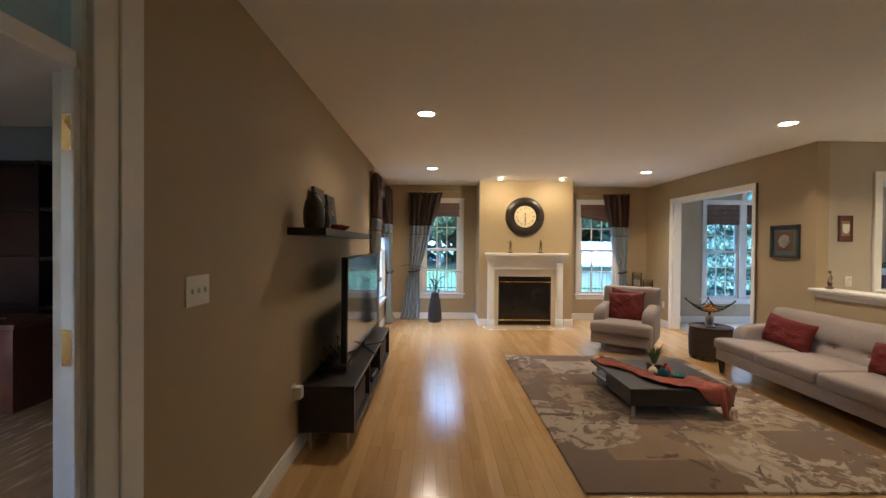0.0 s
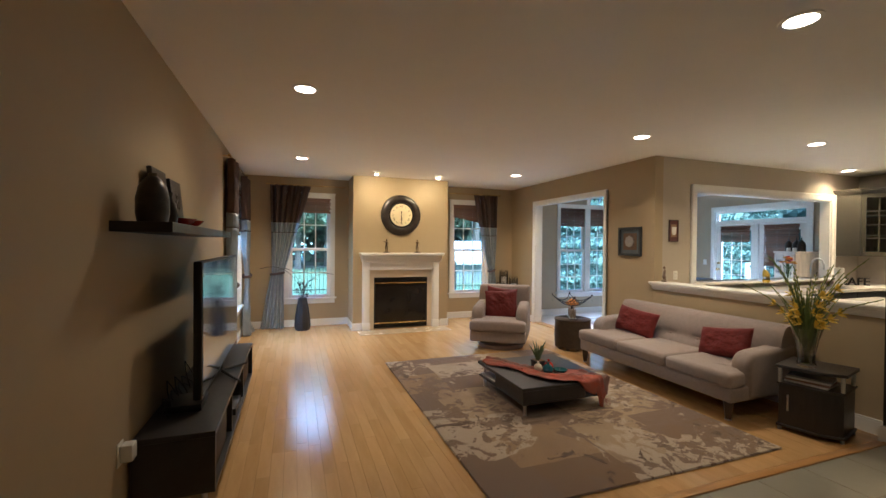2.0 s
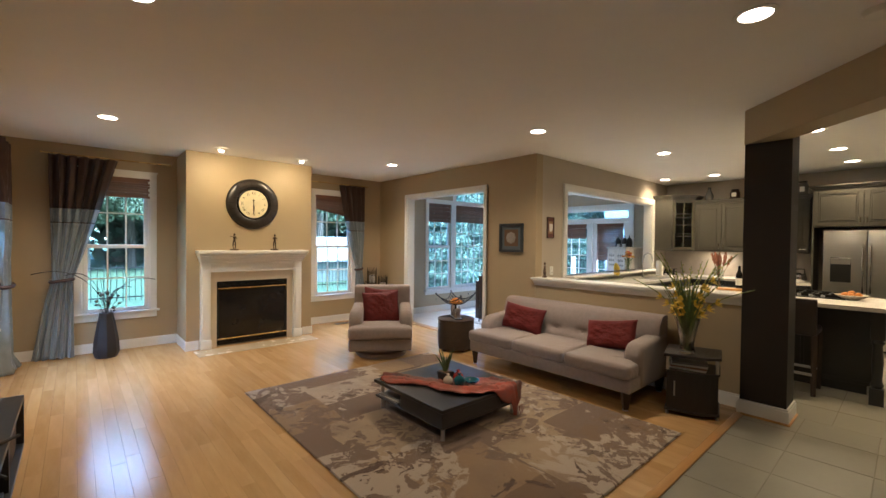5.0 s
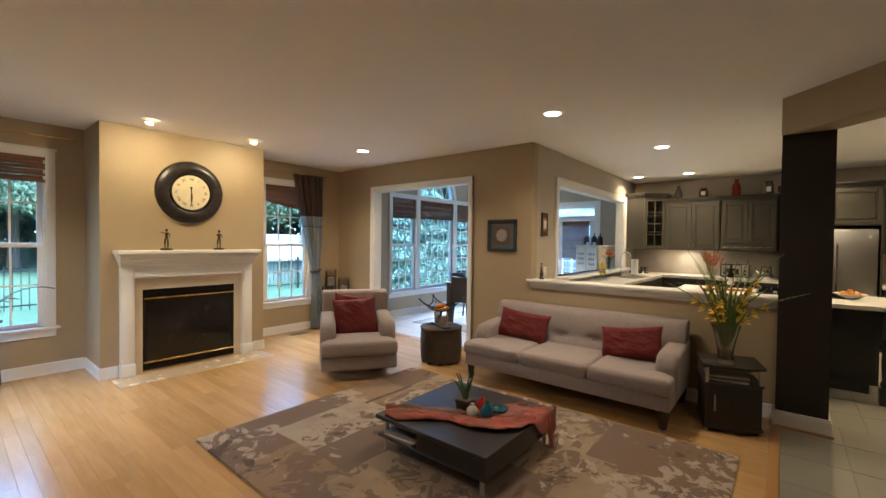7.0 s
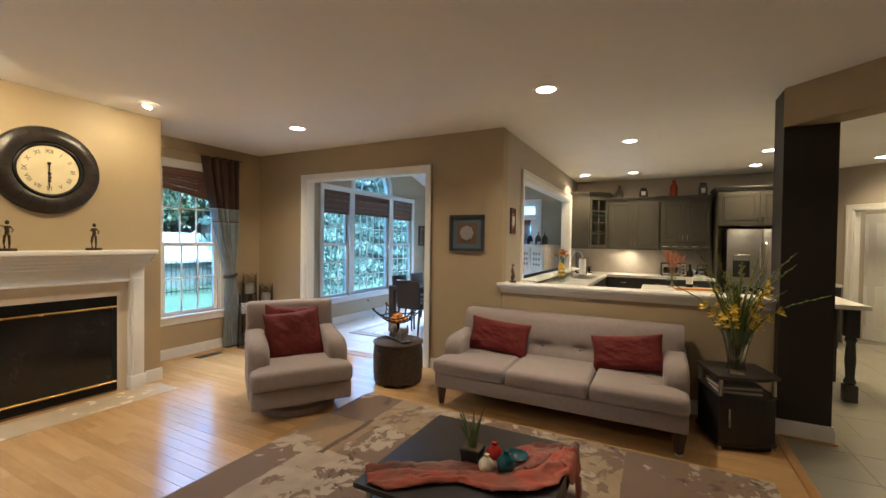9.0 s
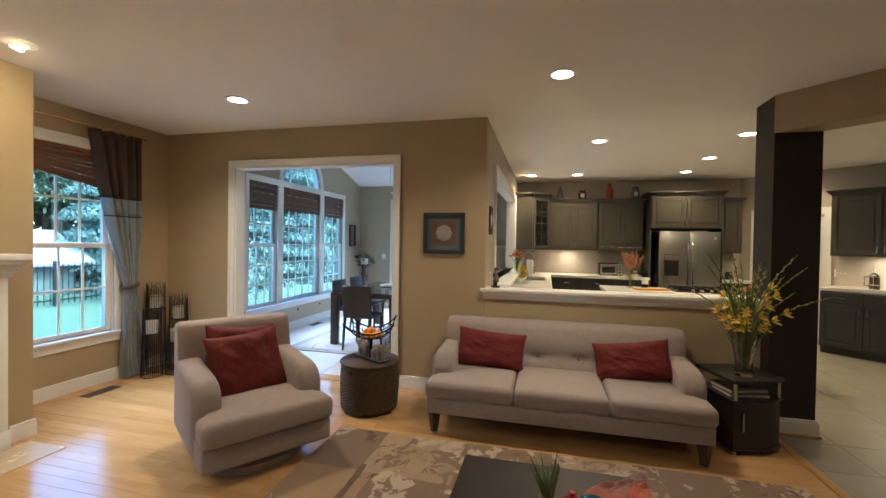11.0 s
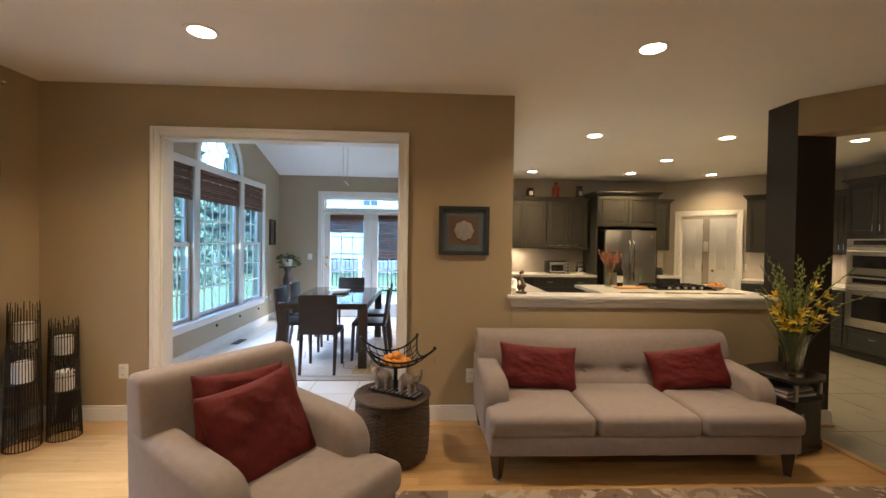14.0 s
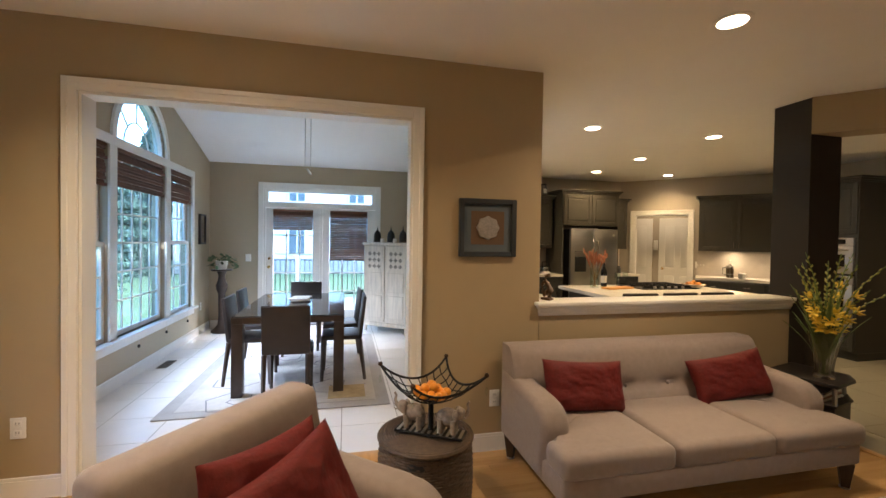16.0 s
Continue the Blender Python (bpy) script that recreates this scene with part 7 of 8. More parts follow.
def kettle(x, y, label):
    k = thing("kettle", pose(x, y, CT), label, "kettle")
    bm = bmesh.new()
    lathe(bm, [(0.001, 0), (0.085, 0), (0.10, 0.05), (0.085, 0.11), (0.04, 0.14), (0.001, 0.145)], 26)
    part("body", bm, CHROME, k)
    bm = bmesh.new()
    tube(bm, [(0, -0.07, 0.11), (0, -0.06, 0.20), (0, 0.06, 0.20), (0, 0.07, 0.11)], 0.009, 8)
    part("handle", bm, BLACKP, k)
    bm = bmesh.new()
    tube(bm, [(0, 0.08, 0.08), (0, 0.13, 0.13)], [0.016, 0.009], 8)
    part("spout", bm, CHROME, k)


kettle(8.72, 2.80, "round steel kettle on the worktop by the refrigerator")
jar(8.72, 1.32, CT, 0.06, 0.13, (0.03, 0.03, 0.032), "small dark sugar pot on the short worktop")


def vase_grass():
    V = pose(6.45, 3.30, CT)
    v = thing("vase", V, "straight clear glass vase on the island", "vase")
    bm = bmesh.new()
    lathe(bm, [(0.001, 0), (0.05, 0), (0.055, 0.24), (0.051, 0.24), (0.046, 0.012), (0.001, 0.01)], 26)
    part("glass", bm, GLASSW, v)
    d = thing("dried_grass", V, "rust-red dried plumes standing in a glass vase", "dried flowers")
    rng = random.Random(31)
    tan, rust = mat("dry stalk", (0.28, 0.17, 0.08), 0.8), mat("rust plume", (0.30, 0.12, 0.07), 0.85, vary=0.4, scale=40)
    for i in range(18):
        a, out, up = rng.uniform(0, 6.28), rng.uniform(0.03, 0.17), rng.uniform(0.36, 0.50)
        c, s = math.cos(a), math.sin(a)
        p0, p1 = Vector((-0.02 * c, -0.02 * s, 0.015)), Vector((c * out, s * out, up))
        bm = bmesh.new()
        tube(bm, [p0, p0.lerp(p1, 0.5), p1], 0.0025, 5)
        st = part("stalk", bm, tan, d)
        bm = bmesh.new()
        for k in range(12):
            q = p0.lerp(p1, 0.68 + 0.34 * k / 12)
            r = 0.012 * math.sin(0.3 + 2.6 * k / 12)
            ball(bm, q + Vector((rng.uniform(-1, 1), rng.uniform(-1, 1), 0)) * r, r * 0.8 + 0.002, (1, 1, 1.8), 6, 5)
        part("plume", bm, rust, st)
    w = thing("wine_bottle", pose(6.55, 3.10, CT), "dark wine bottle with a white label on the island", "wine bottle")
    bm = bmesh.new()
    lathe(bm, [(0.001, 0), (0.037, 0), (0.038, 0.19), (0.016, 0.24), (0.014, 0.30), (0.001, 0.30)], 22)
    part("glass", bm, mat("bottle glass", (0.012, 0.012, 0.01), 0.08), w)
    bm = bmesh.new()
    lathe(bm, [(0.0385, 0.05), (0.0388, 0.05), (0.0388, 0.14), (0.0385, 0.14)], 22, caps=False)
    part("label", bm, WHITEP, w)
    for x, y in ((6.42, 3.0), (6.40, 2.90)):
        g = thing("wine_glass", pose(x, y, CT), "clear stemmed wine glass on the island", "wine glass", "wine glasses on the island")
        bm = bmesh.new()
        lathe(bm, [(0.001, 0), (0.035, 0.0), (0.004, 0.008), (0.004, 0.08), (0.03, 0.105), (0.036, 0.14), (0.03, 0.19), (0.028, 0.19), (0.033, 0.14), (0.026, 0.11), (0.001, 0.095)], 20)
        part("glass", bm, GLASSW, g)
    t = thing("cutting_board", pose(6.30, 3.08, CT, 0, 0, 12), "long orange wooden cutting board on the island", "cutting board")
    part("board", B(-0.07, 0.07, -0.20, 0.20, 0, 0.022, 0.006), mat("orange wood", (0.50, 0.24, 0.06), 0.45, vary=0.15, stretch=(1, 6, 1)), t)
    f = thing("fruit_bowl", pose(6.25, 2.03, CT), "low white bowl with a patterned rim on the island", "bowl")
    bm = bmesh.new()
    lathe(bm, [(0.05, 0), (0.10, 0.025), (0.14, 0.055), (0.135, 0.057), (0.09, 0.03), (0.001, 0.012)], 28)
    part("shell", bm, mat("bowl glaze", (0.55, 0.47, 0.36), 0.25, vary=0.4, scale=40), f)
    for i in range(7):
        o = thing("orange", pose(6.25 + 0.06 * math.cos(i * 1.05) * (i > 0), 2.03 + 0.06 * math.sin(i * 1.05) * (i > 0), CT + 0.052 + 0.02 * (i == 0)), "orange fruit in the island bowl", "orange", "fruit in the island bowl")
        bm = bmesh.new()
        ball(bm, (0, 0, 0), 0.03, u=12, v=8)
        part("fruit", bm, mat("peel", (0.55, 0.20, 0.02), 0.45), o)


vase_grass()


def sink_corner():
    s = thing("sink", pose(7.45, 4.52, 0.9305), "dark undermount sink in the white worktop", "sink")
    part("basin", B(-0.33, 0.33, -0.16, 0.14, 0.0, 0.003, 0.001, seg=1), mat("dark sink", (0.05, 0.045, 0.04), 0.35), s)
    f = thing("faucet", pose(7.45, 4.71, 0.9305), "tall gooseneck kitchen faucet", "faucet")
    bm = bmesh.new()
    tube(bm, [(0, 0, 0), (0, 0, 0.30), (0, -0.02, 0.38), (0, -0.08, 0.42), (0, -0.14, 0.39), (0, -0.16, 0.32), (0, -0.16, 0.26)], 0.013, 10)
    part("spout", bm, STEEL, f)
    bm = bmesh.new()
    rod(bm, (0, 0, 0), (0, 0, 0.05), 0.024, 0.018, seg=16)
    rod(bm, (0.0, 0, 0.08), (0.08, 0, 0.10), 0.007)
    part("lever", bm, STEEL, f)
    p = thing("paper_towel_holder", pose(7.95, 4.62, 0.9305), "white paper towel roll on a stand", "paper towels")
    bm = bmesh.new()
    lathe(bm, [(0.001, 0.0), (0.075, 0.0), (0.075, 0.012), (0.001, 0.012)], 24)
    rod(bm, (0, 0, 0.01), (0, 0, 0.31), 0.006)
    part("stand", bm, STEEL, p)
    bm = bmesh.new()
    lathe(bm, [(0.001, 0.013), (0.058, 0.013), (0.058, 0.275), (0.001, 0.275)], 26)
    part("roll", bm, WHITEP, p)
    h = thing("banana_stand", pose(6.35, 4.66, 0.9305), "clear bowl and hook holding yellow bananas", "fruit stand")
    bm = bmesh.new()
    lathe(bm, [(0.06, 0), (0.10, 0.02), (0.13, 0.07), (0.125, 0.07), (0.09, 0.025), (0.001, 0.01)], 26)
    part("bowl", bm, GLASSW, h)
    bm = bmesh.new()
    tube(bm, [(0.09, 0.05, 0.02), (0.10, 0.06, 0.20), (0.06, 0.03, 0.30), (0.0, 0.0, 0.29)], 0.005, 7)
    part("hook", bm, STEEL, h)
    for i in range(4):
        b = thing("banana", pose(6.35, 4.66, 0.9305, 0, 0, -40 + 26 * i), "ripe yellow banana hanging in a bunch", "banana", "bananas on the hook")
        bm = bmesh.new()
        tube(bm, [(0.0, 0, 0.275), (0.03, 0, 0.24), (0.055, 0, 0.18), (0.06, 0, 0.12), (0.045, 0, 0.08)], [0.005, 0.016, 0.019, 0.016, 0.005], 8)
        part("fruit", bm, mat("banana skin", (0.68, 0.46, 0.03), 0.5), b)
    V = pose(7.05, 4.78, 1.0305)
    v = thing("vase", V, "clear flared glass vase on the pass-through sill", "vase")
    bm = bmesh.new()
    lathe(bm, [(0.001, 0), (0.045, 0), (0.035, 0.05), (0.06, 0.22), (0.056, 0.22), (0.03, 0.05), (0.001, 0.02)], 24)
    part("glass", bm, GLASSW, v)
    fl = thing("flower_bunch", V, "orange and red flowers in a glass vase", "flowers")
    rng = random.Random(14)
    for i in range(16):
        a, r = rng.uniform(0, 6.28), rng.uniform(0.0, 0.11)
        p = Vector((r * math.cos(a), r * math.sin(a), 0.30 + rng.uniform(-0.04, 0.05) - r * 0.4))
        bm = bmesh.new()
        tube(bm, [(0, 0, 0.02), (p.x * 0.3, p.y * 0.3, 0.18), p], 0.003, 5)
        st = part("stem", bm, mat("stem", (0.08, 0.13, 0.04), 0.6), fl)
        bm = bmesh.new()
        for h in range(8):
            o = Vector((math.cos(h * 0.785), math.sin(h * 0.785), 0.5)) * 0.016
            bmesh.ops.create_uvsphere(bm, u_segments=6, v_segments=4, radius=0.017, matrix=Matrix.Translation(p + o) @ Matrix.Diagonal((1, 1, 0.7, 1)))
        part("bloom", bm, mat("bloom", ((0.62, 0.20, 0.02), (0.50, 0.04, 0.03), (0.6, 0.33, 0.06))[i % 3], 0.6), st)
    cu = bpy.data.curves.new("letters", "FONT")
    cu.body, cu.size, cu.extrude = "CAFE", 0.17, 0.012
    t = new("letters", cu)
    me = bpy.data.meshes.new_from_object(t.evaluated_get(bpy.context.evaluated_depsgraph_get()))
    bpy.data.objects.remove(t)
    me.materials.clear()
    me.materials.append(BLACKM)
    o = new("word_sign", me)
    o.matrix_world = pose(8.28, 4.80, 0.9305) @ pose(0, 0, 0, 90, 0, -38)
    tagged(o, "dark standing letters spelling CAFE on the worktop", "sign")


sink_corner()
# diagonal and south runs
upper(DIAG @ pose(1.32, -0.33, 0), 1.06, 0.325, 1.38, 2.25, 2, "dark grey upper cabinet by the kitchen doorway")
base_unit(DIAG @ pose(1.30, -0.60, 0), 0.92, 0.595, 2, "dark base cabinet by the kitchen doorway")
S = lambda x, y: pose(x, y, 0, 0, 0, 180)
upper(S(7.28, -0.39), 0.62, 0.325, 1.38, 2.25, 2, "dark grey upper cabinet beside the ovens")
base_unit(S(7.18, -0.12), 0.50, 0.595, 1, "dark drawer stack beside the ovens", drawers=4)
dg = lambda s, o: tuple((DIAG @ Vector((s, o, 0)))[:2])
counter([dg(1.29, 0), dg(1.29, -0.63), (7.45, -0.08), (6.675, -0.08), (6.675, -0.715), (7.33, -0.715)], "white quartz worktop beside the wall ovens")
bm = bmesh.new()
for pts in ((dg(1.30, -0.012), dg(2.42, -0.012), dg(2.42, -0.001), dg(1.30, -0.001)), ((6.67, -0.718), (7.34, -0.718), (7.34, -0.706), (6.67, -0.706))):
    prism(bm, list(pts), 0.93, 1.38)
structure("splashback_right", bm, SPLASH, "beige tiled splashback beside the ovens", "splashback")


def wall_ovens():
    t = thing("oven_tower", S(6.66, -0.10), "tall dark cabinet tower holding the double oven", "oven cabinet")
    part("carcass", B(0, 0.80, 0, 0.615, 0.10, 2.33, 0.003, seg=1), CABD, t)
    part("plinth", B(0, 0.80, 0.05, 0.6, 0, 0.10), CABD, t)
    bm = bmesh.new()
    crown(bm, 0, 0.80, 0.615, 2.33)
    part("crown_moulding", bm, CABD, t)
    for a, b in ((0.01, 0.395), (0.405, 0.79)):
        panel_front(a, b, 1.66, 2.31, CABD, t, handle=(b - 0.04 if a < 0.1 else a + 0.04, 1.74, True))
    panel_front(0.01, 0.79, 0.12, 0.40, CABD, t, handle=(0.4, 0.30, False), name="drawer")
    o = thing("wall_oven", S(6.66, -0.10), "stainless double wall oven with black windows", "oven")
    for z0, z1, zw0, zw1, pan in ((0.43, 0.99, 0.55, 0.86, (0.99, 1.10)), (1.13, 1.49, 1.22, 1.38, (1.49, 1.60))):
        d = part("oven_door", B(0.03, 0.77, -0.035, -0.001, z0, z1, 0.006), STEEL, o)
        part("oven_window", B(0.12, 0.68, -0.038, -0.035, zw0, zw1, 0.001, seg=1), SCREEN, d)
        bm = bmesh.new()
        tube(bm, [(0.08, -0.035, z1 - 0.05), (0.09, -0.075, z1 - 0.05), (0.71, -0.075, z1 - 0.05), (0.72, -0.035, z1 - 0.05)], 0.011, 8)
        part("handle", bm, CHROME, d)
        p = part("control_panel", B(0.03, 0.77, -0.03, -0.001, pan[0] + 0.004, pan[1], 0.004), STEEL, o)
        part("display", B(0.12, 0.68, -0.032, -0.03, pan[0] + 0.03, pan[1] - 0.02), SCREEN, p)


wall_ovens()


def french_press():
    m = DIAG @ pose(1.78, -0.30, CT)
    p = thing("french_press", m, "glass and steel french press coffee maker", "coffee press")
    bm = bmesh.new()
    lathe(bm, [(0.001, 0.008), (0.05, 0.008), (0.05, 0.19), (0.001, 0.19)], 22)
    part("beaker", bm, mat("coffee glass", (0.10, 0.075, 0.05), 0.08), p)
    bm = bmesh.new()
    for z in (0.0, 0.06, 0.17):
        tube(bm, [(0.053 * math.cos(a), 0.053 * math.sin(a), z + 0.006) for a in [2 * math.pi * k / 24 for k in range(24)]], 0.005, 6, True)
    for k in range(4):
        a = k * math.pi / 2
        rod(bm, (0.053 * math.cos(a), 0.053 * math.sin(a), 0), (0.053 * math.cos(a), 0.053 * math.sin(a), 0.19), 0.004)
    lathe(bm, [(0.055, 0.19), (0.05, 0.21), (0.02, 0.225), (0.004, 0.23), (0.004, 0.27), (0.014, 0.28), (0.001, 0.29)], 20)
    part("frame", bm, CHROME, p)
    bm = bmesh.new()
    tube(bm, [(-0.05, 0, 0.18), (-0.10, 0, 0.17), (-0.10, 0, 0.06), (-0.055, 0, 0.05)], 0.008, 7)
    part("handle", bm, BLACKP, p)
    q = thing("canister", DIAG @ pose(1.95, -0.28, CT), "low steel canister beside the french press", "canister")
    bm = bmesh.new()
    lathe(bm, [(0.001, 0), (0.055, 0), (0.055, 0.07), (0.058, 0.075), (0.05, 0.09), (0.001, 0.092)], 22)
    part("tin", bm, STEEL, q)


french_press()
ph = thing("wall_phone", DIAG @ pose(0.34, 0.659, 1.36), "white wall telephone in the hall", "telephone")
part("base", B(0.2, 0.28, -0.03, 0, 0, 0.20, 0.008), WHITEP, ph)
part("handset", B(0.205, 0.245, -0.06, -0.03, 0.01, 0.19, 0.008), WHITEP, ph)

# ---- dining room ----


def dining_rug():
    m = mat("pale dining rug", (0.58, 0.54, 0.49), 0.95, color2=(0.36, 0.35, 0.34), scale=2.6, detail=6, bump=0.4, bump_scale=250)
    bm = bmesh.new()
    prism(bm, [(-1.42, -0.95), (1.42, -0.95), (1.42, 0.95), (-1.42, 0.95)], 0, 0.010)
    r = shaped("dining_rug", bm, mat("rug border grey", (0.38, 0.36, 0.34), 0.95, bump=0.4, bump_scale=250))
    r.matrix_world = pose(7.02, 6.84, 0.002)
    tagged(r, "pale grey and beige rug under the dining table", "rug")
    part("field", B(-1.30, 1.30, -0.83, 0.83, 0.010, 0.013), m, r)
    for x in (-1.05, 0.95):
        part("square_motif", B(x - 0.17, x + 0.17, -0.74, -0.40, 0.0132, 0.0155), mat("gold wool", (0.40, 0.31, 0.17), 0.95, vary=0.3, scale=12), r)
    for k in range(9):
        bm = bmesh.new()
        rng = random.Random(k)
        cx, cy = -1.1 + 0.27 * k, rng.uniform(-0.6, 0.6)
        tube(bm, [(cx + 0.035 * t * math.cos(t * 1.1 + k), cy + 0.035 * t * math.sin(t * 1.1 + k), 0.0133) for t in range(1, 10)], 0.008, 5)
        for v in bm.verts:
            v.co.z = 0.0133 + (v.co.z - 0.0133) * 0.2
        part("scroll", bm, mat("grey wool", (0.20, 0.20, 0.215), 0.95), r)


dining_rug()


def dining_table():
    t = thing("dining_table", pose(6.80, 6.80, 0.0125), "dark wooden dining table with a glass top", "dining table")
    X, Y = 0.83, 0.50
    for x in (-X + 0.05, X - 0.05):
        for y in (-Y + 0.05, Y - 0.05):
            part("leg", B(x - 0.048, x + 0.048, y - 0.048, y + 0.048, 0, 0.675, 0.004), ESPRESSO, t)
    bm = bmesh.new()
    bx(bm, -X, X, -Y, -Y + 0.10, 0.675, 0.735, 0.003, 1)
    bx(bm, -X, X, Y - 0.10, Y, 0.675, 0.735, 0.003, 1)
    bx(bm, -X, -X + 0.10, -Y + 0.10, Y - 0.10, 0.676, 0.734, 0.003, 1)
    bx(bm, X - 0.10, X, -Y + 0.10, Y - 0.10, 0.676, 0.734, 0.003, 1)
    part("frame", bm, ESPRESSO, t)
    part("inset", B(-X + 0.10, X - 0.10, -Y + 0.10, Y - 0.10, 0.70, 0.733), mat("dark inset", (0.035, 0.03, 0.028), 0.3), t)
    part("glass_top", B(-X + 0.004, X - 0.004, -Y + 0.004, Y - 0.004, 0.737, 0.745, 0.002, seg=1), mat("black gloss glass", (0.03, 0.028, 0.027), 0.04, spec=0.9, vary=0.02), t)
    for i in range(3):
        m = thing("magazine", pose(6.95, 6.80, 0.758 + 0.013 * i, 0, 0, 10 - 9 * i), "magazine in a small stack on the dining table", "magazine", "magazines on the dining table")
        part("paper_block", B(-0.14, 0.14, -0.10, 0.10, 0, 0.012, 0.001, seg=1), (mat("dark cover", (0.06, 0.05, 0.05), 0.3), WHITEP, mat("beige cover", (0.4, 0.36, 0.3), 0.35))[i], m)


dining_table()


def dining_chair(m):
    c = thing("dining_chair", m, "dark brown leather dining chair with slim legs", "dining chair", "chairs round the dining table")
    # front is local -y
    part("seat", B(-0.205, 0.205, -0.21, 0.19, 0.425, 0.47, 0.012), LEATHER, c)
    bm = bmesh.new()
    slab_profile(bm, [(0.165, 0.44), (0.20, 0.44), (0.245, 0.86), (0.235, 0.872), (0.215, 0.865)], -0.205, 0.205, 0.006, 2)
    part("backrest", bm, LEATHER, c)
    for x in (-0.185, 0.185):
        for y0, y1 in ((-0.20, -0.185), (0.235, 0.18)):
            bm = bmesh.new()
            rod(bm, (x, y0, 0), (x, y1, 0.43), 0.016, 0.024, seg=4)
            part("leg", bm, ESPRESSO, c)
    return c


Z = 0.0125
first = dining_chair(pose(5.98, 6.80, Z, 0, 0, 90))
for x, y, r in ((6.50, 7.22, 0), (7.12, 7.24, 0), (6.48, 6.32, 180), (7.10, 6.34, 184), (7.72, 6.82, -90)):
    copy_thing(first, pose(x, y, Z, 0, 0, r))
tagged(first, "dark brown leather dining chair turned back to the room")


def armoire():
    a = math.degrees(math.atan2(5.36 - 6.0, 8.23 - 8.75))
    m = pose(8.75, 6.0, 0, 0, 0, a)
    wd = math.hypot(0.64, 0.52)
    washed = mat("whitewashed wood", (0.58, 0.51, 0.41), 0.7, vary=0.25, scale=5, stretch=(6, 6, 0.7), bump=0.25, bump_scale=40)
    c = thing("armoire", m, "whitewashed wooden armoire with pierced doors", "armoire")
    part("body", B(0, wd, 0, 0.38, 0.16, 1.40, 0.004), washed, c)
    part("cornice", B(-0.02, wd + 0.02, -0.025, 0.385, 1.40, 1.44, 0.008), washed, c)
    part("apron", B(0.0, wd, -0.004, 0.02, 0.10, 0.16, 0.004), washed, c)
    for x in (0.03, wd - 0.03):
        for y in (0.02, 0.36):
            part("foot", B(x - 0.025, x + 0.025, y - 0.02, y + 0.02, 0, 0.16, 0.004), washed, c)
    for k in range(2):
        x0, x1 = 0.02 + k * (wd / 2 - 0.01), wd / 2 - 0.006 + k * (wd / 2 - 0.014)
        d = part("door_leaf", B(x0, x1, -0.018, 0, 0.18, 1.38, 0.003, seg=1), washed, c)
        for z0, z1 in ((0.24, 0.60), (0.66, 0.96)):
            part("panel", B(x0 + 0.045, x1 - 0.045, -0.024, -0.017, z0, z1, 0.006, seg=1), washed, d)
        cx = (x0 + x1) / 2
        for i in range(3):
            for j in range(3):
                bm = bmesh.new()
                px, pz = cx - 0.085 + 0.085 * i, 1.06 + 0.10 * j
                for q in range(4):
                    lathe(bm, [(0.001, 0.0), (0.012, 0.0), (0.012, 0.002), (0.001, 0.002)], 8, c=(px + 0.019 * math.cos(q * 1.571), pz + 0.019 * math.sin(q * 1.571), 0))
                for v in bm.verts:
                    v.co = Vector((v.co.x, -0.0185 - v.co.z, v.co.y))
                part("pierced_flower", bm, BLACKP, d)
    for i, (x, y) in enumerate(((0.15, 0.15), (0.40, 0.17), (0.64, 0.15))):
        l = thing("lantern", m @ pose(x, y, 1.4405), "dark metal domed lantern on the armoire", "lantern", "lanterns on the armoire")
        bm = bmesh.new()
        lathe(bm, [(0.001, 0), (0.062, 0), (0.066, 0.015), (0.058, 0.02), (0.06, 0.10), (0.05, 0.15), (0.02, 0.19), (0.008, 0.20), (0.010, 0.225), (0.001, 0.24)], 12)
        part("body", bm, mat("lantern metal", (0.05, 0.042, 0.036), 0.4, 0.7, vary=0.3, scale=30, bump=0.3, bump_scale=60), l)
        bm = bmesh.new()
        tube(bm, [(0.012 * math.cos(t), 0, 0.245 + 0.012 * math.sin(t)) for t in [k * 0.524 for k in range(12)]], 0.002, 5, True)
        part("ring", bm, BLACKM, l)
    for x in (0.28, 0.52):
        k = thing("tealight", m @ pose(x, 0.10, 1.4405), "small white candle on the armoire", "candle", "small candles on the armoire")
        bm = bmesh.new()
        lathe(bm, [(0.001, 0), (0.03, 0), (0.03, 0.06), (0.001, 0.058)], 18)
        part("wax", bm, WHITEP, k)


armoire()


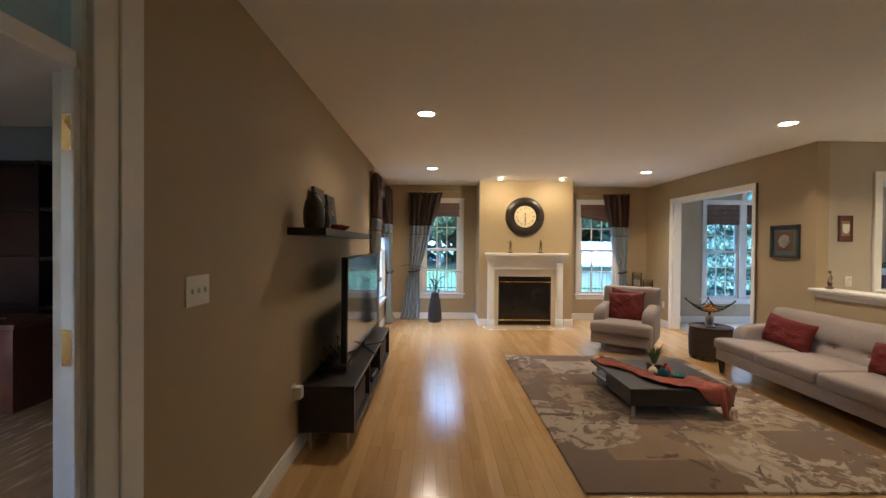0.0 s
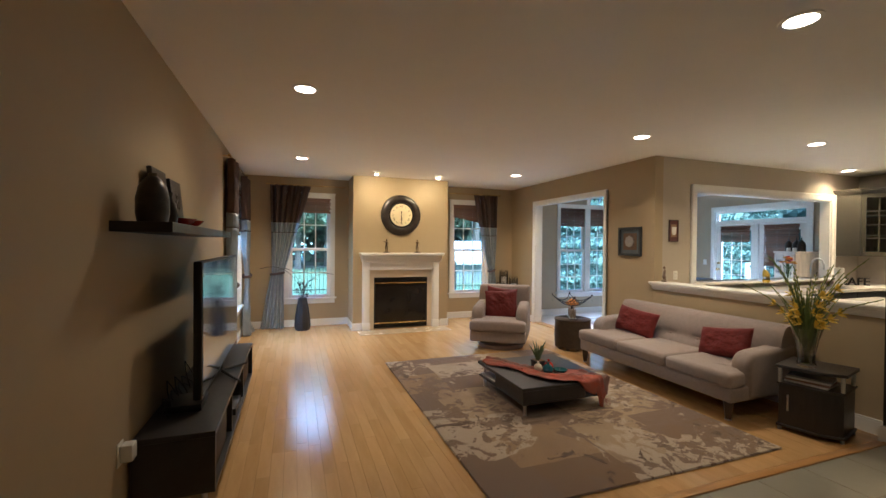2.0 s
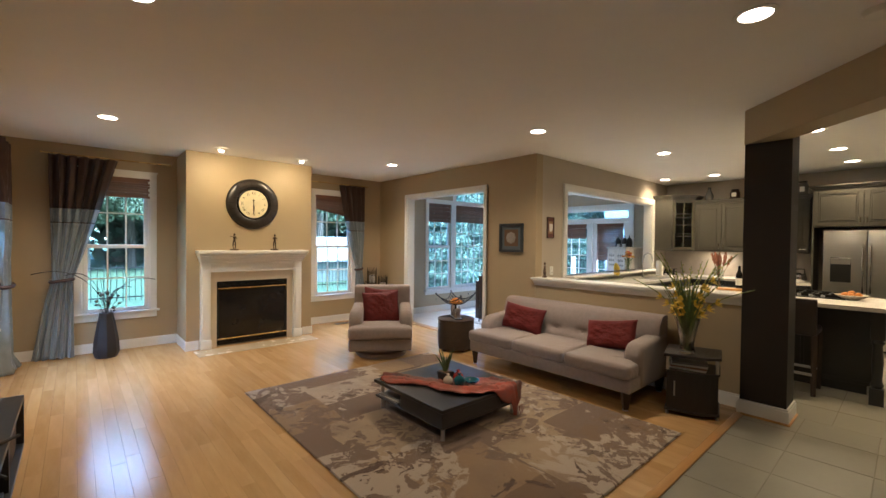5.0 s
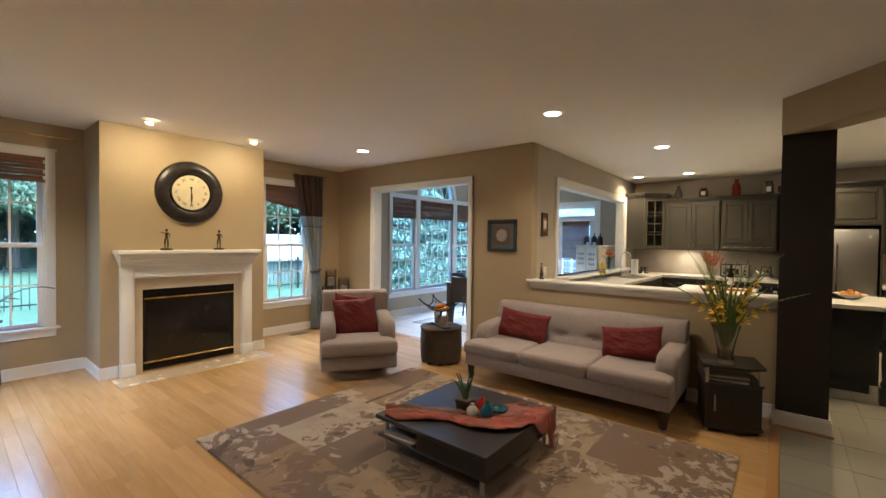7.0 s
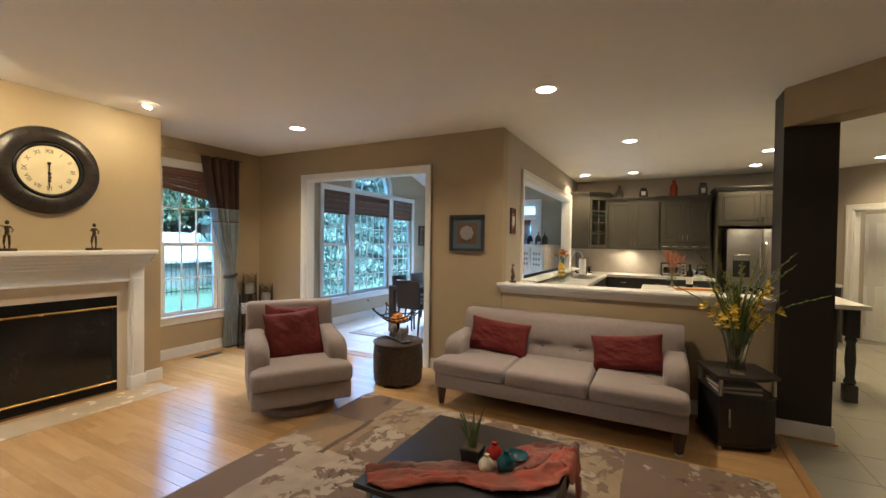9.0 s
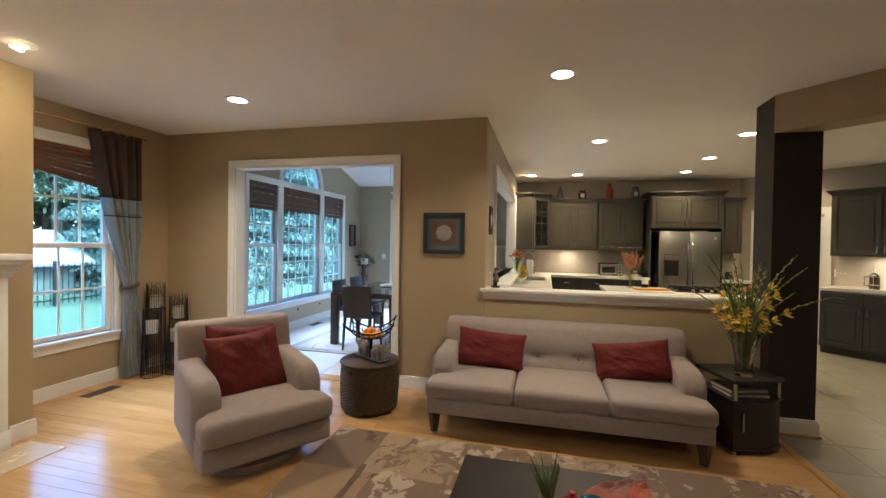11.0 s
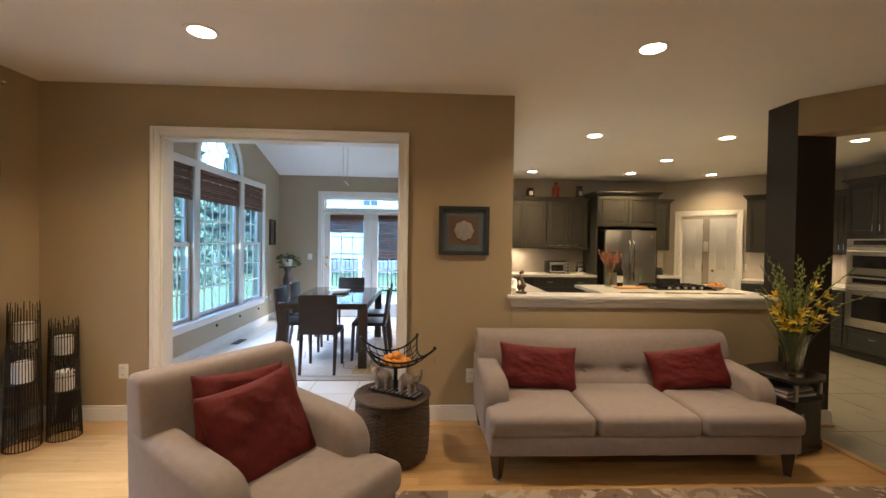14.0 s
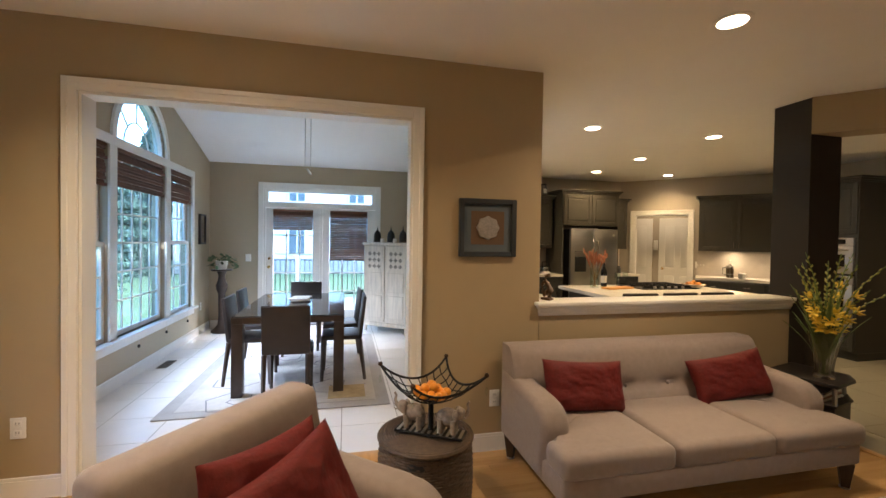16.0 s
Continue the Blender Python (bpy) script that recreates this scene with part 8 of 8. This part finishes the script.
def pedestal():
    p = thing("plant_stand", pose(8.98, 8.17, 0), "dark carved wooden pedestal plant stand", "plant stand")
    bm = bmesh.new()
    lathe(bm, [(0.001, 0), (0.15, 0), (0.15, 0.03), (0.11, 0.06), (0.06, 0.12), (0.045, 0.25), (0.05, 0.60), (0.075, 0.66), (0.085, 0.74), (0.06, 0.80), (0.045, 0.88), (0.07, 0.95), (0.001, 0.96)], 20)
    part("column", bm, mat("carved dark wood", (0.05, 0.032, 0.024), 0.5, vary=0.4, scale=25, bump=0.4, bump_scale=50), p)
    bm = bmesh.new()
    lathe(bm, [(0.001, 0.96), (0.15, 0.96), (0.15, 0.985), (0.001, 0.985)], 28)
    part("top", bm, ESPRESSO, p)
    for nm, z, r, cnt, lab, sp in (("potted_plant", 0.9855, 0.09, 46, "trailing green plant in a white pot on the stand", 0.22), ):
        q = thing(nm, pose(8.98, 8.17, z), lab, "plant")
        bm = bmesh.new()
        lathe(bm, [(0.001, 0), (r * 0.75, 0), (r, 0.13), (r * 0.9, 0.13), (0.001, 0.10)], 24)
        part("pot", bm, WHITEP, q)
        leafy(q, 0.13, sp, cnt, 5)
    q = thing("potted_plant", pose(9.10, 7.92, 0), "broad-leaved plant standing low in the corner", "plant")
    bm = bmesh.new()
    lathe(bm, [(0.001, 0), (0.10, 0), (0.12, 0.20), (0.001, 0.19)], 20)
    part("pot", bm, ESPRESSO, q)
    leafy(q, 0.20, 0.16, 18, 6, 0.10)


def leafy(parent, z, spread, count, seed, size=0.05):
    rng = random.Random(seed)
    g = mat("houseplant leaf", (0.06, 0.10, 0.035), 0.5, vary=0.4, scale=20)
    for i in range(count):
        a, r = rng.uniform(0, 6.28), spread * math.sqrt(rng.random())
        c = Vector((r * math.cos(a), r * math.sin(a), z + rng.uniform(-0.04, 0.12) - r * 0.35))
        bm = bmesh.new()
        m = Matrix.Translation(c) @ Euler((rng.uniform(-0.7, 0.7), rng.uniform(-0.7, 0.7), a)).to_matrix().to_4x4()
        bmesh.ops.create_uvsphere(bm, u_segments=7, v_segments=5, radius=size, matrix=m @ Matrix.Diagonal((1, 0.5, 0.06, 1)))
        tube(bm, [(0, 0, z - 0.05), (c.x * 0.5, c.y * 0.5, (c.z + z) / 2 + 0.03), c], 0.002, 4)
        part("leaf", bm, g, parent)


pedestal()
framed(DIN_N @ pose(8.93, 0, 1.60), 0.26, 0.46, BLACKW, mat("sepia mount", (0.22, 0.17, 0.11), 0.7), mat("sepia photograph", (0.12, 0.09, 0.06), 0.5, vary=0.6, scale=6), "dark framed upright picture beside the dining window", fw=0.03)
framed(EASTW @ pose(-8.3, 0.14, 1.6, 0, 0, 180), 0.3, 0.4, BLACKW, mat("grey mount", (0.25, 0.24, 0.22), 0.7), mat("dim photograph", (0.1, 0.09, 0.08), 0.5, vary=0.6, scale=6), "small dark framed picture inside the dining room", fw=0.03)


def pendant():
    p = thing("pendant_light", pose(6.8, 6.72, 0), "slim linear pendant light on two thin cables", "pendant light")
    zc = 3.36 - abs(6.8 - 7.05) * 0.289
    bm = bmesh.new()
    lathe(bm, [(0.001, zc - 0.03), (0.06, zc - 0.03), (0.06, zc), (0.001, zc + 0.002)], 20)
    part("ceiling_plate", bm, STEEL, p)
    for y in (-0.03, 0.03):
        bm = bmesh.new()
        rod(bm, (0, y, zc), (0, y, 2.26), 0.003, seg=6)
        part("cable", bm, STEEL, p)
    bm = bmesh.new()
    rod(bm, (-0.05, 0.0, 2.25), (0.05, -0.03, 2.215), 0.012)
    part("lamp_head", bm, STEEL, p)


pendant()
for i, x in enumerate((6.9, 7.6, 8.3)):
    c = thing("shade_cord", DIN_N @ pose(x, -0.03, 0), "thin white pull cord with a dark weight", "cord", "shade pull cords")
    bm = bmesh.new()
    rod(bm, (0, 0, 0.32), (0, 0, 1.95), 0.0016, seg=5)
    part("string", bm, WHITEP, c)
    bm = bmesh.new()
    ball(bm, (0, 0, 0.31), 0.014, (1, 1, 1.4))
    part("weight", bm, BLACKP, c)

# ---- office ----


def office():
    d = thing("desk", pose(-3.95, 4.22, 0), "reddish brown wooden desk in the dim office", "desk")
    red = mat("mahogany", (0.14, 0.05, 0.025), 0.3, vary=0.3, scale=6, stretch=(1, 6, 1))
    part("top", B(-0.70, 0.75, -0.32, 0.26, 0.74, 0.78, 0.006), red, d)
    part("pedestal_left", B(-0.68, -0.35, -0.28, 0.24, 0, 0.74, 0.004), red, d)
    part("pedestal_right", B(0.30, 0.70, -0.28, 0.24, 0, 0.74, 0.004), red, d)
    h = thing("bookcase", pose(-3.1, 4.715, 0), "tall dark wooden bookcase behind the desk", "bookcase")
    dark = mat("dark bookcase", (0.035, 0.012, 0.010), 0.5, vary=0.3, scale=5)
    part("back", B(-1.5, 1.5, -0.04, 0, 0, 2.30), dark, h)
    for x in (-1.5, -0.5, 0.5, 1.46):
        part("upright", B(x, x + 0.04, -0.21, -0.04, 0, 2.30), dark, h)
    for z in (0.02, 0.8, 1.3, 1.8, 2.26):
        part("shelf", B(-1.46, 1.46, -0.20, -0.04, z, z + 0.035), dark, h)
    p = thing("paper_stack", pose(-3.72, 4.1, 0.7805), "loose white papers on the desk", "papers")
    part("sheet", B(-0.15, 0.15, -0.1, 0.1, 0, 0.01), WHITEP, p)
    c = thing("office_chair", pose(-3.80, 3.62, 0, 0, 0, 20), "black swivel office chair at the desk", "office chair")
    part("seat", B(-0.25, 0.25, -0.25, 0.25, 0.45, 0.54, 0.03), LEATHER, c)
    bm = bmesh.new()
    cushion(bm, 0.5, 0.12, 0.65, pose(0, -0.27, 0.88, 8), 0.3, 8)
    part("backrest", bm, LEATHER, c)
    bm = bmesh.new()
    rod(bm, (0, 0, 0.1), (0, 0, 0.45), 0.03)
    part("gas_lift", bm, BLACKM, c)
    for k in range(5):
        a = k * 1.2566
        bm = bmesh.new()
        tube(bm, [(0, 0, 0.11), (0.30 * math.cos(a), 0.30 * math.sin(a), 0.07)], [0.03, 0.018], 7)
        ar = part("base_arm", bm, BLACKM, c)
        bm = bmesh.new()
        ball(bm, (0.30 * math.cos(a), 0.30 * math.sin(a), 0.03), 0.03, (1, 1, 1))
        part("caster", bm, BLACKP, ar)
    for x in (-0.28, 0.28):
        bm = bmesh.new()
        tube(bm, [(x, 0.1, 0.50), (x, 0.1, 0.70), (x, -0.15, 0.72), (x, -0.2, 0.62)], 0.018, 7)
        part("armrest", bm, BLACKP, c)


office()

# ---- outdoors ----
GZ = -0.45
GRASS = mat("lawn", (0.075, 0.115, 0.055), 0.9, color2=(0.05, 0.085, 0.038), scale=0.9, detail=8, bump=0.5, bump_scale=30)
bm = bmesh.new()
vs = [bm.verts.new(p) for p in ((-900, -900, GZ), (900, -900, GZ), (900, 900, GZ), (-900, 900, GZ))]
bm.faces.new(vs)
structure("ground", bm, GRASS, "mown green lawn around the house", "ground")


def leaf_mesh(name, seed, kind, h, r, count, material):
    rng = random.Random(seed)
    vs, fs = [], []
    clumps = []
    if kind == "round":
        for k in range(26):
            a, t = rng.uniform(0, 6.28), rng.random()
            rr = r * (0.35 + 0.65 * rng.random())
            clumps.append((Vector((rr * math.cos(a) * math.sin(0.4 + 2.3 * t), rr * math.sin(a) * math.sin(0.4 + 2.3 * t), h * (0.38 + 0.58 * t))), r * rng.uniform(0.22, 0.42)))
    for i in range(count):
        if kind == "round":
            c, cr = rng.choice(clumps)
            d = Vector((rng.gauss(0, 1), rng.gauss(0, 1), rng.gauss(0, 0.8)))
            p = c + d.normalized() * cr * rng.uniform(0.5, 1.0)
        else:
            t = rng.random() ** 1.3
            lay = 0.75 + 0.25 * math.sin(t * 60)
            rr = r * (1 - t) ** 0.85 * lay * rng.uniform(0.55, 1.0)
            a = rng.uniform(0, 6.28)
            p = Vector((rr * math.cos(a), rr * math.sin(a), h * (0.04 + 0.96 * t) - 0.25 * rr))
        s = rng.uniform(0.09, 0.18) if kind == "round" else rng.uniform(0.06, 0.12)
        q = Euler((rng.uniform(0, 6.28), rng.uniform(0, 6.28), rng.uniform(0, 6.28))).to_matrix()
        k = len(vs)
        for u, v in ((-1, 0), (0, -0.45), (1, 0), (0, 0.45)):
            vs.append(p + q @ Vector((u * s, v * s, 0)))
        fs.append((k, k + 1, k + 2, k + 3))
    me = bpy.data.meshes.new(name)
    me.from_pydata([tuple(v) for v in vs], [], fs)
    me.materials.append(material)
    return me


def tree(x, y, kind, h, r, seed, count, label):
    t = thing("tree", pose(x, y, GZ), label, "tree", "garden trees")
    bark = mat("bark", (0.10, 0.08, 0.065), 0.9, vary=0.4, scale=6, stretch=(1, 1, 0.2), bump=0.6, bump_scale=12)
    bm = bmesh.new()
    tube(bm, [(0, 0, -0.1), (0.03, 0.02, h * 0.3), (0, 0.05, h * 0.6), (0, 0, h * 0.92)], [0.045 * r + 0.06, 0.04 * r + 0.03, 0.025 * r, 0.01], 10)
    part("trunk", bm, bark, t)
    rng = random.Random(seed)
    for k in range(7):
        a, z = rng.uniform(0, 6.28), h * rng.uniform(0.3, 0.75)
        bm = bmesh.new()
        e = r * rng.uniform(0.5, 0.85)
        tube(bm, [(0, 0, z), (e * 0.5 * math.cos(a), e * 0.5 * math.sin(a), z + e * (0.3 if kind == "round" else -0.05)), (e * math.cos(a), e * math.sin(a), z + e * (0.7 if kind == "round" else -0.15))], [0.02 * r, 0.013 * r, 0.004 * r], 6)
        part("limb", bm, bark, t)
    green = mat("leaves", ((0.12, 0.15, 0.095) if kind == "round" else (0.115, 0.16, 0.125)), 0.9, vary=0.35, scale=2.5, island=0.5, spec=0.08)
    cr = new("crown", leaf_mesh("crown", seed, kind, h, r, count, green))
    cr.parent = t
    return t


c1 = tree(12.0, 15.5, "fir", 6.5, 2.3, 1, 30000, "dense green fir tree close to the house")
c2 = tree(15.2, 16.5, "fir", 7.5, 2.5, 2, 30000, "tall dense green fir tree in the garden")
r1 = tree(0.5, 34.0, "round", 9.0, 4.5, 3, 14000, "leafy green tree at the edge of the lawn")
r2 = tree(4.6, 30.0, "round", 8.0, 3.8, 4, 14000, "leafy spreading tree behind the fence")
for x, y, s, src in ((18.2, 15.8, 1.0, c1), (21.5, 17.5, 1.1, c2), (13.4, 20.5, 1.15, c2), (3.0, 38, 1.3, r1), (-5, 33, 1.1, r1), (-10, 36, 1.2, r2), (-3.2, 42, 1.5, r1), (8, 36, 1.3, r2), (12, 40, 1.5, r1), (17, 38, 1.5, r1),
                     (-18, 28, 1.3, r2), (-20, 18, 1.2, r1), (-22, 9, 1.3, r2), (-17, 3, 1.2, r1), (25.5, 17, 1.0, c1), (-14, 40, 1.5, r1), (24, 40, 1.6, r1), (-28, 30, 1.6, r1)) + tuple((-34 + 4.6 * k, 47 + 3 * math.sin(k * 2.3), 1.5 + 0.25 * math.sin(k * 1.7), (r1, r2)[k % 2]) for k in range(17)):
    o = copy_thing(src, pose(x, y, GZ, 0, 0, x * 37) @ Matrix.Scale(1, 4))
    o.scale = (s, s, s)


def far_woods():
    rng = random.Random(77)
    vs, fs = [], []
    for i in range(52000):
        a = radians(rng.uniform(-42, 190))
        top = 13 + 3.0 * math.sin(a * 9) + 2.2 * math.sin(a * 23 + 1) + 1.2 * math.sin(a * 51)
        z = GZ + top * rng.random() ** 0.8
        d = 46 + 6 * math.sin(a * 31) + rng.uniform(-3, 3)
        p = Vector((3 + d * math.cos(a), 6 + d * math.sin(a), z))
        r = rng.uniform(0.35, 0.75)
        q = Euler((rng.uniform(0, 6.28), rng.uniform(0, 6.28), rng.uniform(0, 6.28))).to_matrix()
        k = len(vs)
        for u, v in ((-1, 0), (0, -0.6), (1, 0), (0, 0.6)):
            vs.append(tuple(p + q @ Vector((u * r, v * r, 0))))
        fs.append((k, k + 1, k + 2, k + 3))
    me = bpy.data.meshes.new("woods")
    me.from_pydata(vs, [], fs)
    me.materials.append(mat("woods leaves", (0.12, 0.15, 0.115), 0.95, vary=0.3, scale=0.6, island=0.5, spec=0.05))
    tagged(new("woods", me), "pale green woodland closing the view beyond the lawn", "woods", kind="stuff")


far_woods()


def fence():
    f = thing("fence", pose(0, 17.5, GZ), "black metal picket fence across the lawn", "fence")
    for z in (0.15, 1.05):
        bm = bmesh.new()
        bx(bm, -22, 11.0, -0.018, 0.018, z, z + 0.035)
        part("rail", bm, BLACKM, f)
    post = B(-0.03, 0.03, -0.03, 0.03, 0, 1.25)
    first_post = part("post", post, BLACKM, f)
    first_post.location = (-22, 0, 0)
    for k in range(1, 14):
        o = new("post", first_post.data)
        o.parent, o.location = f, (-22 + 2.4 * k, 0, 0)
    pk = part("picket", B(-0.009, 0.009, -0.009, 0.009, 0.05, 1.18), BLACKM, f)
    pk.location = (-8, 0, 0)
    for k in range(1, 127):
        o = new("picket", pk.data)
        o.parent, o.location = f, (-8 + 0.15 * k, 0, 0)


fence()


def shed():
    s = thing("shed", pose(9.2, 21.5, GZ), "low grey-green garden shed with a broad white roof", "shed")
    white = mat("shed siding", (0.12, 0.14, 0.12), 0.6, vary=0.05, scale=3, bump=0.1, bump_scale=20)
    part("wall", B(-4.0, 2.2, -1.5, 1.5, 0, 1.05), white, s)
    bm = bmesh.new()
    slab_profile(bm, [(-1.9, 1.08), (0, 2.15), (1.9, 1.08), (1.9, 0.98), (-1.9, 0.98)], -4.4, 2.6)
    part("roof", bm, mat("pale roof", (0.30, 0.31, 0.32), 0.6, vary=0.04), s)
    part("door", B(-0.5, 0.5, -1.53, -1.49, 0, 0.97), white, s)


shed()


def deck():
    d = thing("deck", pose(0, 0, 0), "wooden garden deck outside the french doors", "deck")
    wood = mat("grey deck wood", (0.30, 0.28, 0.26), 0.8, vary=0.2, scale=3, stretch=(6, 1, 1))
    for k in range(26):
        part("board", B(9.50 + 0.145 * k, 9.64 + 0.145 * k, 3.5, 9.5, -0.10, -0.07), wood, d)
    r = thing("deck_railing", pose(13.2, 0, -0.07), "black deck railing with thin balusters", "railing")
    for z in (0.10, 0.98):
        part("rail", B(-0.025, 0.025, 3.5, 9.5, z, z + 0.04), BLACKM, r)
    b0 = part("baluster", B(-0.009, 0.009, -0.009, 0.009, 0.14, 0.98), BLACKM, r)
    b0.location = (0, 3.6, 0)
    for k in range(1, 49):
        o = new("baluster", b0.data)
        o.parent, o.location = r, (0, 3.6 + 0.12 * k, 0)
    for y in (3.5, 5.5, 7.5, 9.5):
        part("post", B(-0.05, 0.05, y - 0.05, y + 0.05, 0, 1.10, 0.006), WHITEP, r)


deck()


def neighbour():
    h = thing("house", pose(26, 4, GZ), "pale two-storey neighbouring house with white siding", "house")
    white = mat("house siding", (0.62, 0.66, 0.70), 0.7, vary=0.06, scale=2)
    part("wall", B(0, 9, -4, 11, 0, 6.2), white, h)
    bm = bmesh.new()
    for k in range(30):
        bx(bm, -0.03, 0.0, -4, 11, 0.2 * k + 0.1, 0.2 * k + 0.12)
    part("siding_lines", bm, white, h)
    bm = bmesh.new()
    slab_profile(bm, [(-4.6, 6.1), (3.5, 9.6), (11.6, 6.1)], -0.5, 9.5)
    part("roof", bm, mat("roof shingle", (0.16, 0.16, 0.17), 0.9, vary=0.2, scale=9), h)
    for y in (-2.0, 1.2, 4.4, 7.6):
        for z in (1.0, 3.9):
            w = part("window", B(-0.06, 0.0, y, y + 1.0, z, z + 1.5, 0.01), TRIM, h)
            part("pane", B(-0.075, -0.06, y + 0.1, y + 0.9, z + 0.1, z + 1.4), mat("far pane", (0.10, 0.13, 0.16), 0.1), w)
            part("glazing_bar", B(-0.085, -0.07, y + 0.47, y + 0.53, z + 0.1, z + 1.4), TRIM, w)
    part("skirt", B(-0.04, 0.0, -4, 11, 0, 0.7), mat("stone skirt", (0.3, 0.29, 0.28), 0.8, vary=0.3, scale=8), h)


neighbour()

# ---- floor pieces ----


def piece_mesh(name, lx, ly, h, material, bev):
    bm = bmesh.new()
    b = bev
    lo = [bm.verts.new(p) for p in ((0, 0, -h), (lx, 0, -h), (lx, ly, -h), (0, ly, -h))]
    md = [bm.verts.new(p) for p in ((0, 0, -b), (lx, 0, -b), (lx, ly, -b), (0, ly, -b))]
    hi = [bm.verts.new(p) for p in ((b, b, 0), (lx - b, b, 0), (lx - b, ly - b, 0), (b, ly - b, 0))]
    for p, q in ((lo, md), (md, hi)):
        for i in range(4):
            bm.faces.new((p[i], p[(i + 1) % 4], q[(i + 1) % 4], q[i]))
    bm.faces.new(hi)
    me = bpy.data.meshes.new(name)
    bm.to_mesh(me)
    bm.free()
    me.materials.append(material)
    return me


def planks():
    rng = random.Random(4)
    floor = bpy.data.objects["floor_living"]
    pw, gap = 0.083, 0.0008
    lengths = (0.45, 0.6, 0.75, 0.9, 1.05, 1.2, 1.5)
    meshes = {ln: piece_mesh("plank", pw - gap, ln - gap, 0.006, MAPLE, 0.0007) for ln in lengths}
    far_v, far_f = [], []
    count = 0
    rows = int((EX - WX) / pw) + 1
    for i in range(rows):
        x = WX + i * pw
        wd = min(pw - gap, EX - x)
        y = 2.63 - rng.random() * 0.8
        while y < NY:
            ln = rng.choice(lengths)
            y0, y1 = max(y, 2.63), min(y + ln - gap, NY)
            whole = y0 == y and y1 == y + ln - gap and wd > pw - 0.002
            if y1 - y0 > 0.02:
                if whole and x < 3.2 and 2.6 < y < 6.6 and count < 295:
                    ob = new("plank", meshes[ln])
                    ob.location = (x, y, rng.uniform(-0.0003, 0.0003))
                    ob.parent = floor
                    count += 1
                else:
                    k = len(far_v)
                    b, dz = 0.0007, rng.uniform(-0.0003, 0.0003)
                    far_v += [(x, y0, -0.006), (x + wd, y0, -0.006), (x + wd, y1, -0.006), (x, y1, -0.006)]
                    far_v += [(x, y0, dz - b), (x + wd, y0, dz - b), (x + wd, y1, dz - b), (x, y1, dz - b)]
                    far_v += [(x + b, y0 + b, dz), (x + wd - b, y0 + b, dz), (x + wd - b, y1 - b, dz), (x + b, y1 - b, dz)]
                    for lo in (0, 4):
                        for q in range(4):
                            far_f.append((k + lo + q, k + lo + (q + 1) % 4, k + lo + 4 + (q + 1) % 4, k + lo + 4 + q))
                    far_f.append((k + 8, k + 9, k + 10, k + 11))
            y += ln
    me = bpy.data.meshes.new("planks_rest")
    me.from_pydata(far_v, [], far_f)
    me.materials.append(MAPLE_S)
    ob = new("planks_rest", me)
    ob.parent = floor
    tagged(ob, "maple strip boards", kind="stuff")


def tiles():
    rng = random.Random(9)
    floor = bpy.data.objects["floor_tile"]
    s, gap = 0.455, 0.006

    def lay(x0, x1, y0, y1, ox, oy, glaze=TILE):
        full = piece_mesh("tile", s - gap, s - gap, 0.004, glaze, 0.0012)
        cut = {}
        for i in range(int((x1 - ox) / s) + 1):
            for j in range(int((y1 - oy) / s) + 1):
                a, b = max(x0, ox + i * s), min(x1, ox + i * s + s - gap)
                c, d = max(y0, oy + j * s), min(y1, oy + j * s + s - gap)
                if b - a < 0.03 or d - c < 0.03:
                    continue
                key = (round(b - a, 3), round(d - c, 3))
                me = full if key == (round(s - gap, 3), round(s - gap, 3)) else cut.setdefault(key, None)
                if me is None:
                    me = cut[key] = piece_mesh("tile", b - a, d - c, 0.004, glaze, 0.0012)
                ob = new("tile", me)
                ob.location = (a, c, rng.uniform(0, 0.0006))
                ob.parent = floor
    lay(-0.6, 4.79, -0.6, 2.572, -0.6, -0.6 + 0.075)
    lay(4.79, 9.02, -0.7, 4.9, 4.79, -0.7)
    lay(4.79, 9.3, 4.95, 8.44, 4.79, 4.95, TILE_DAYLIT)


planks()
tiles()
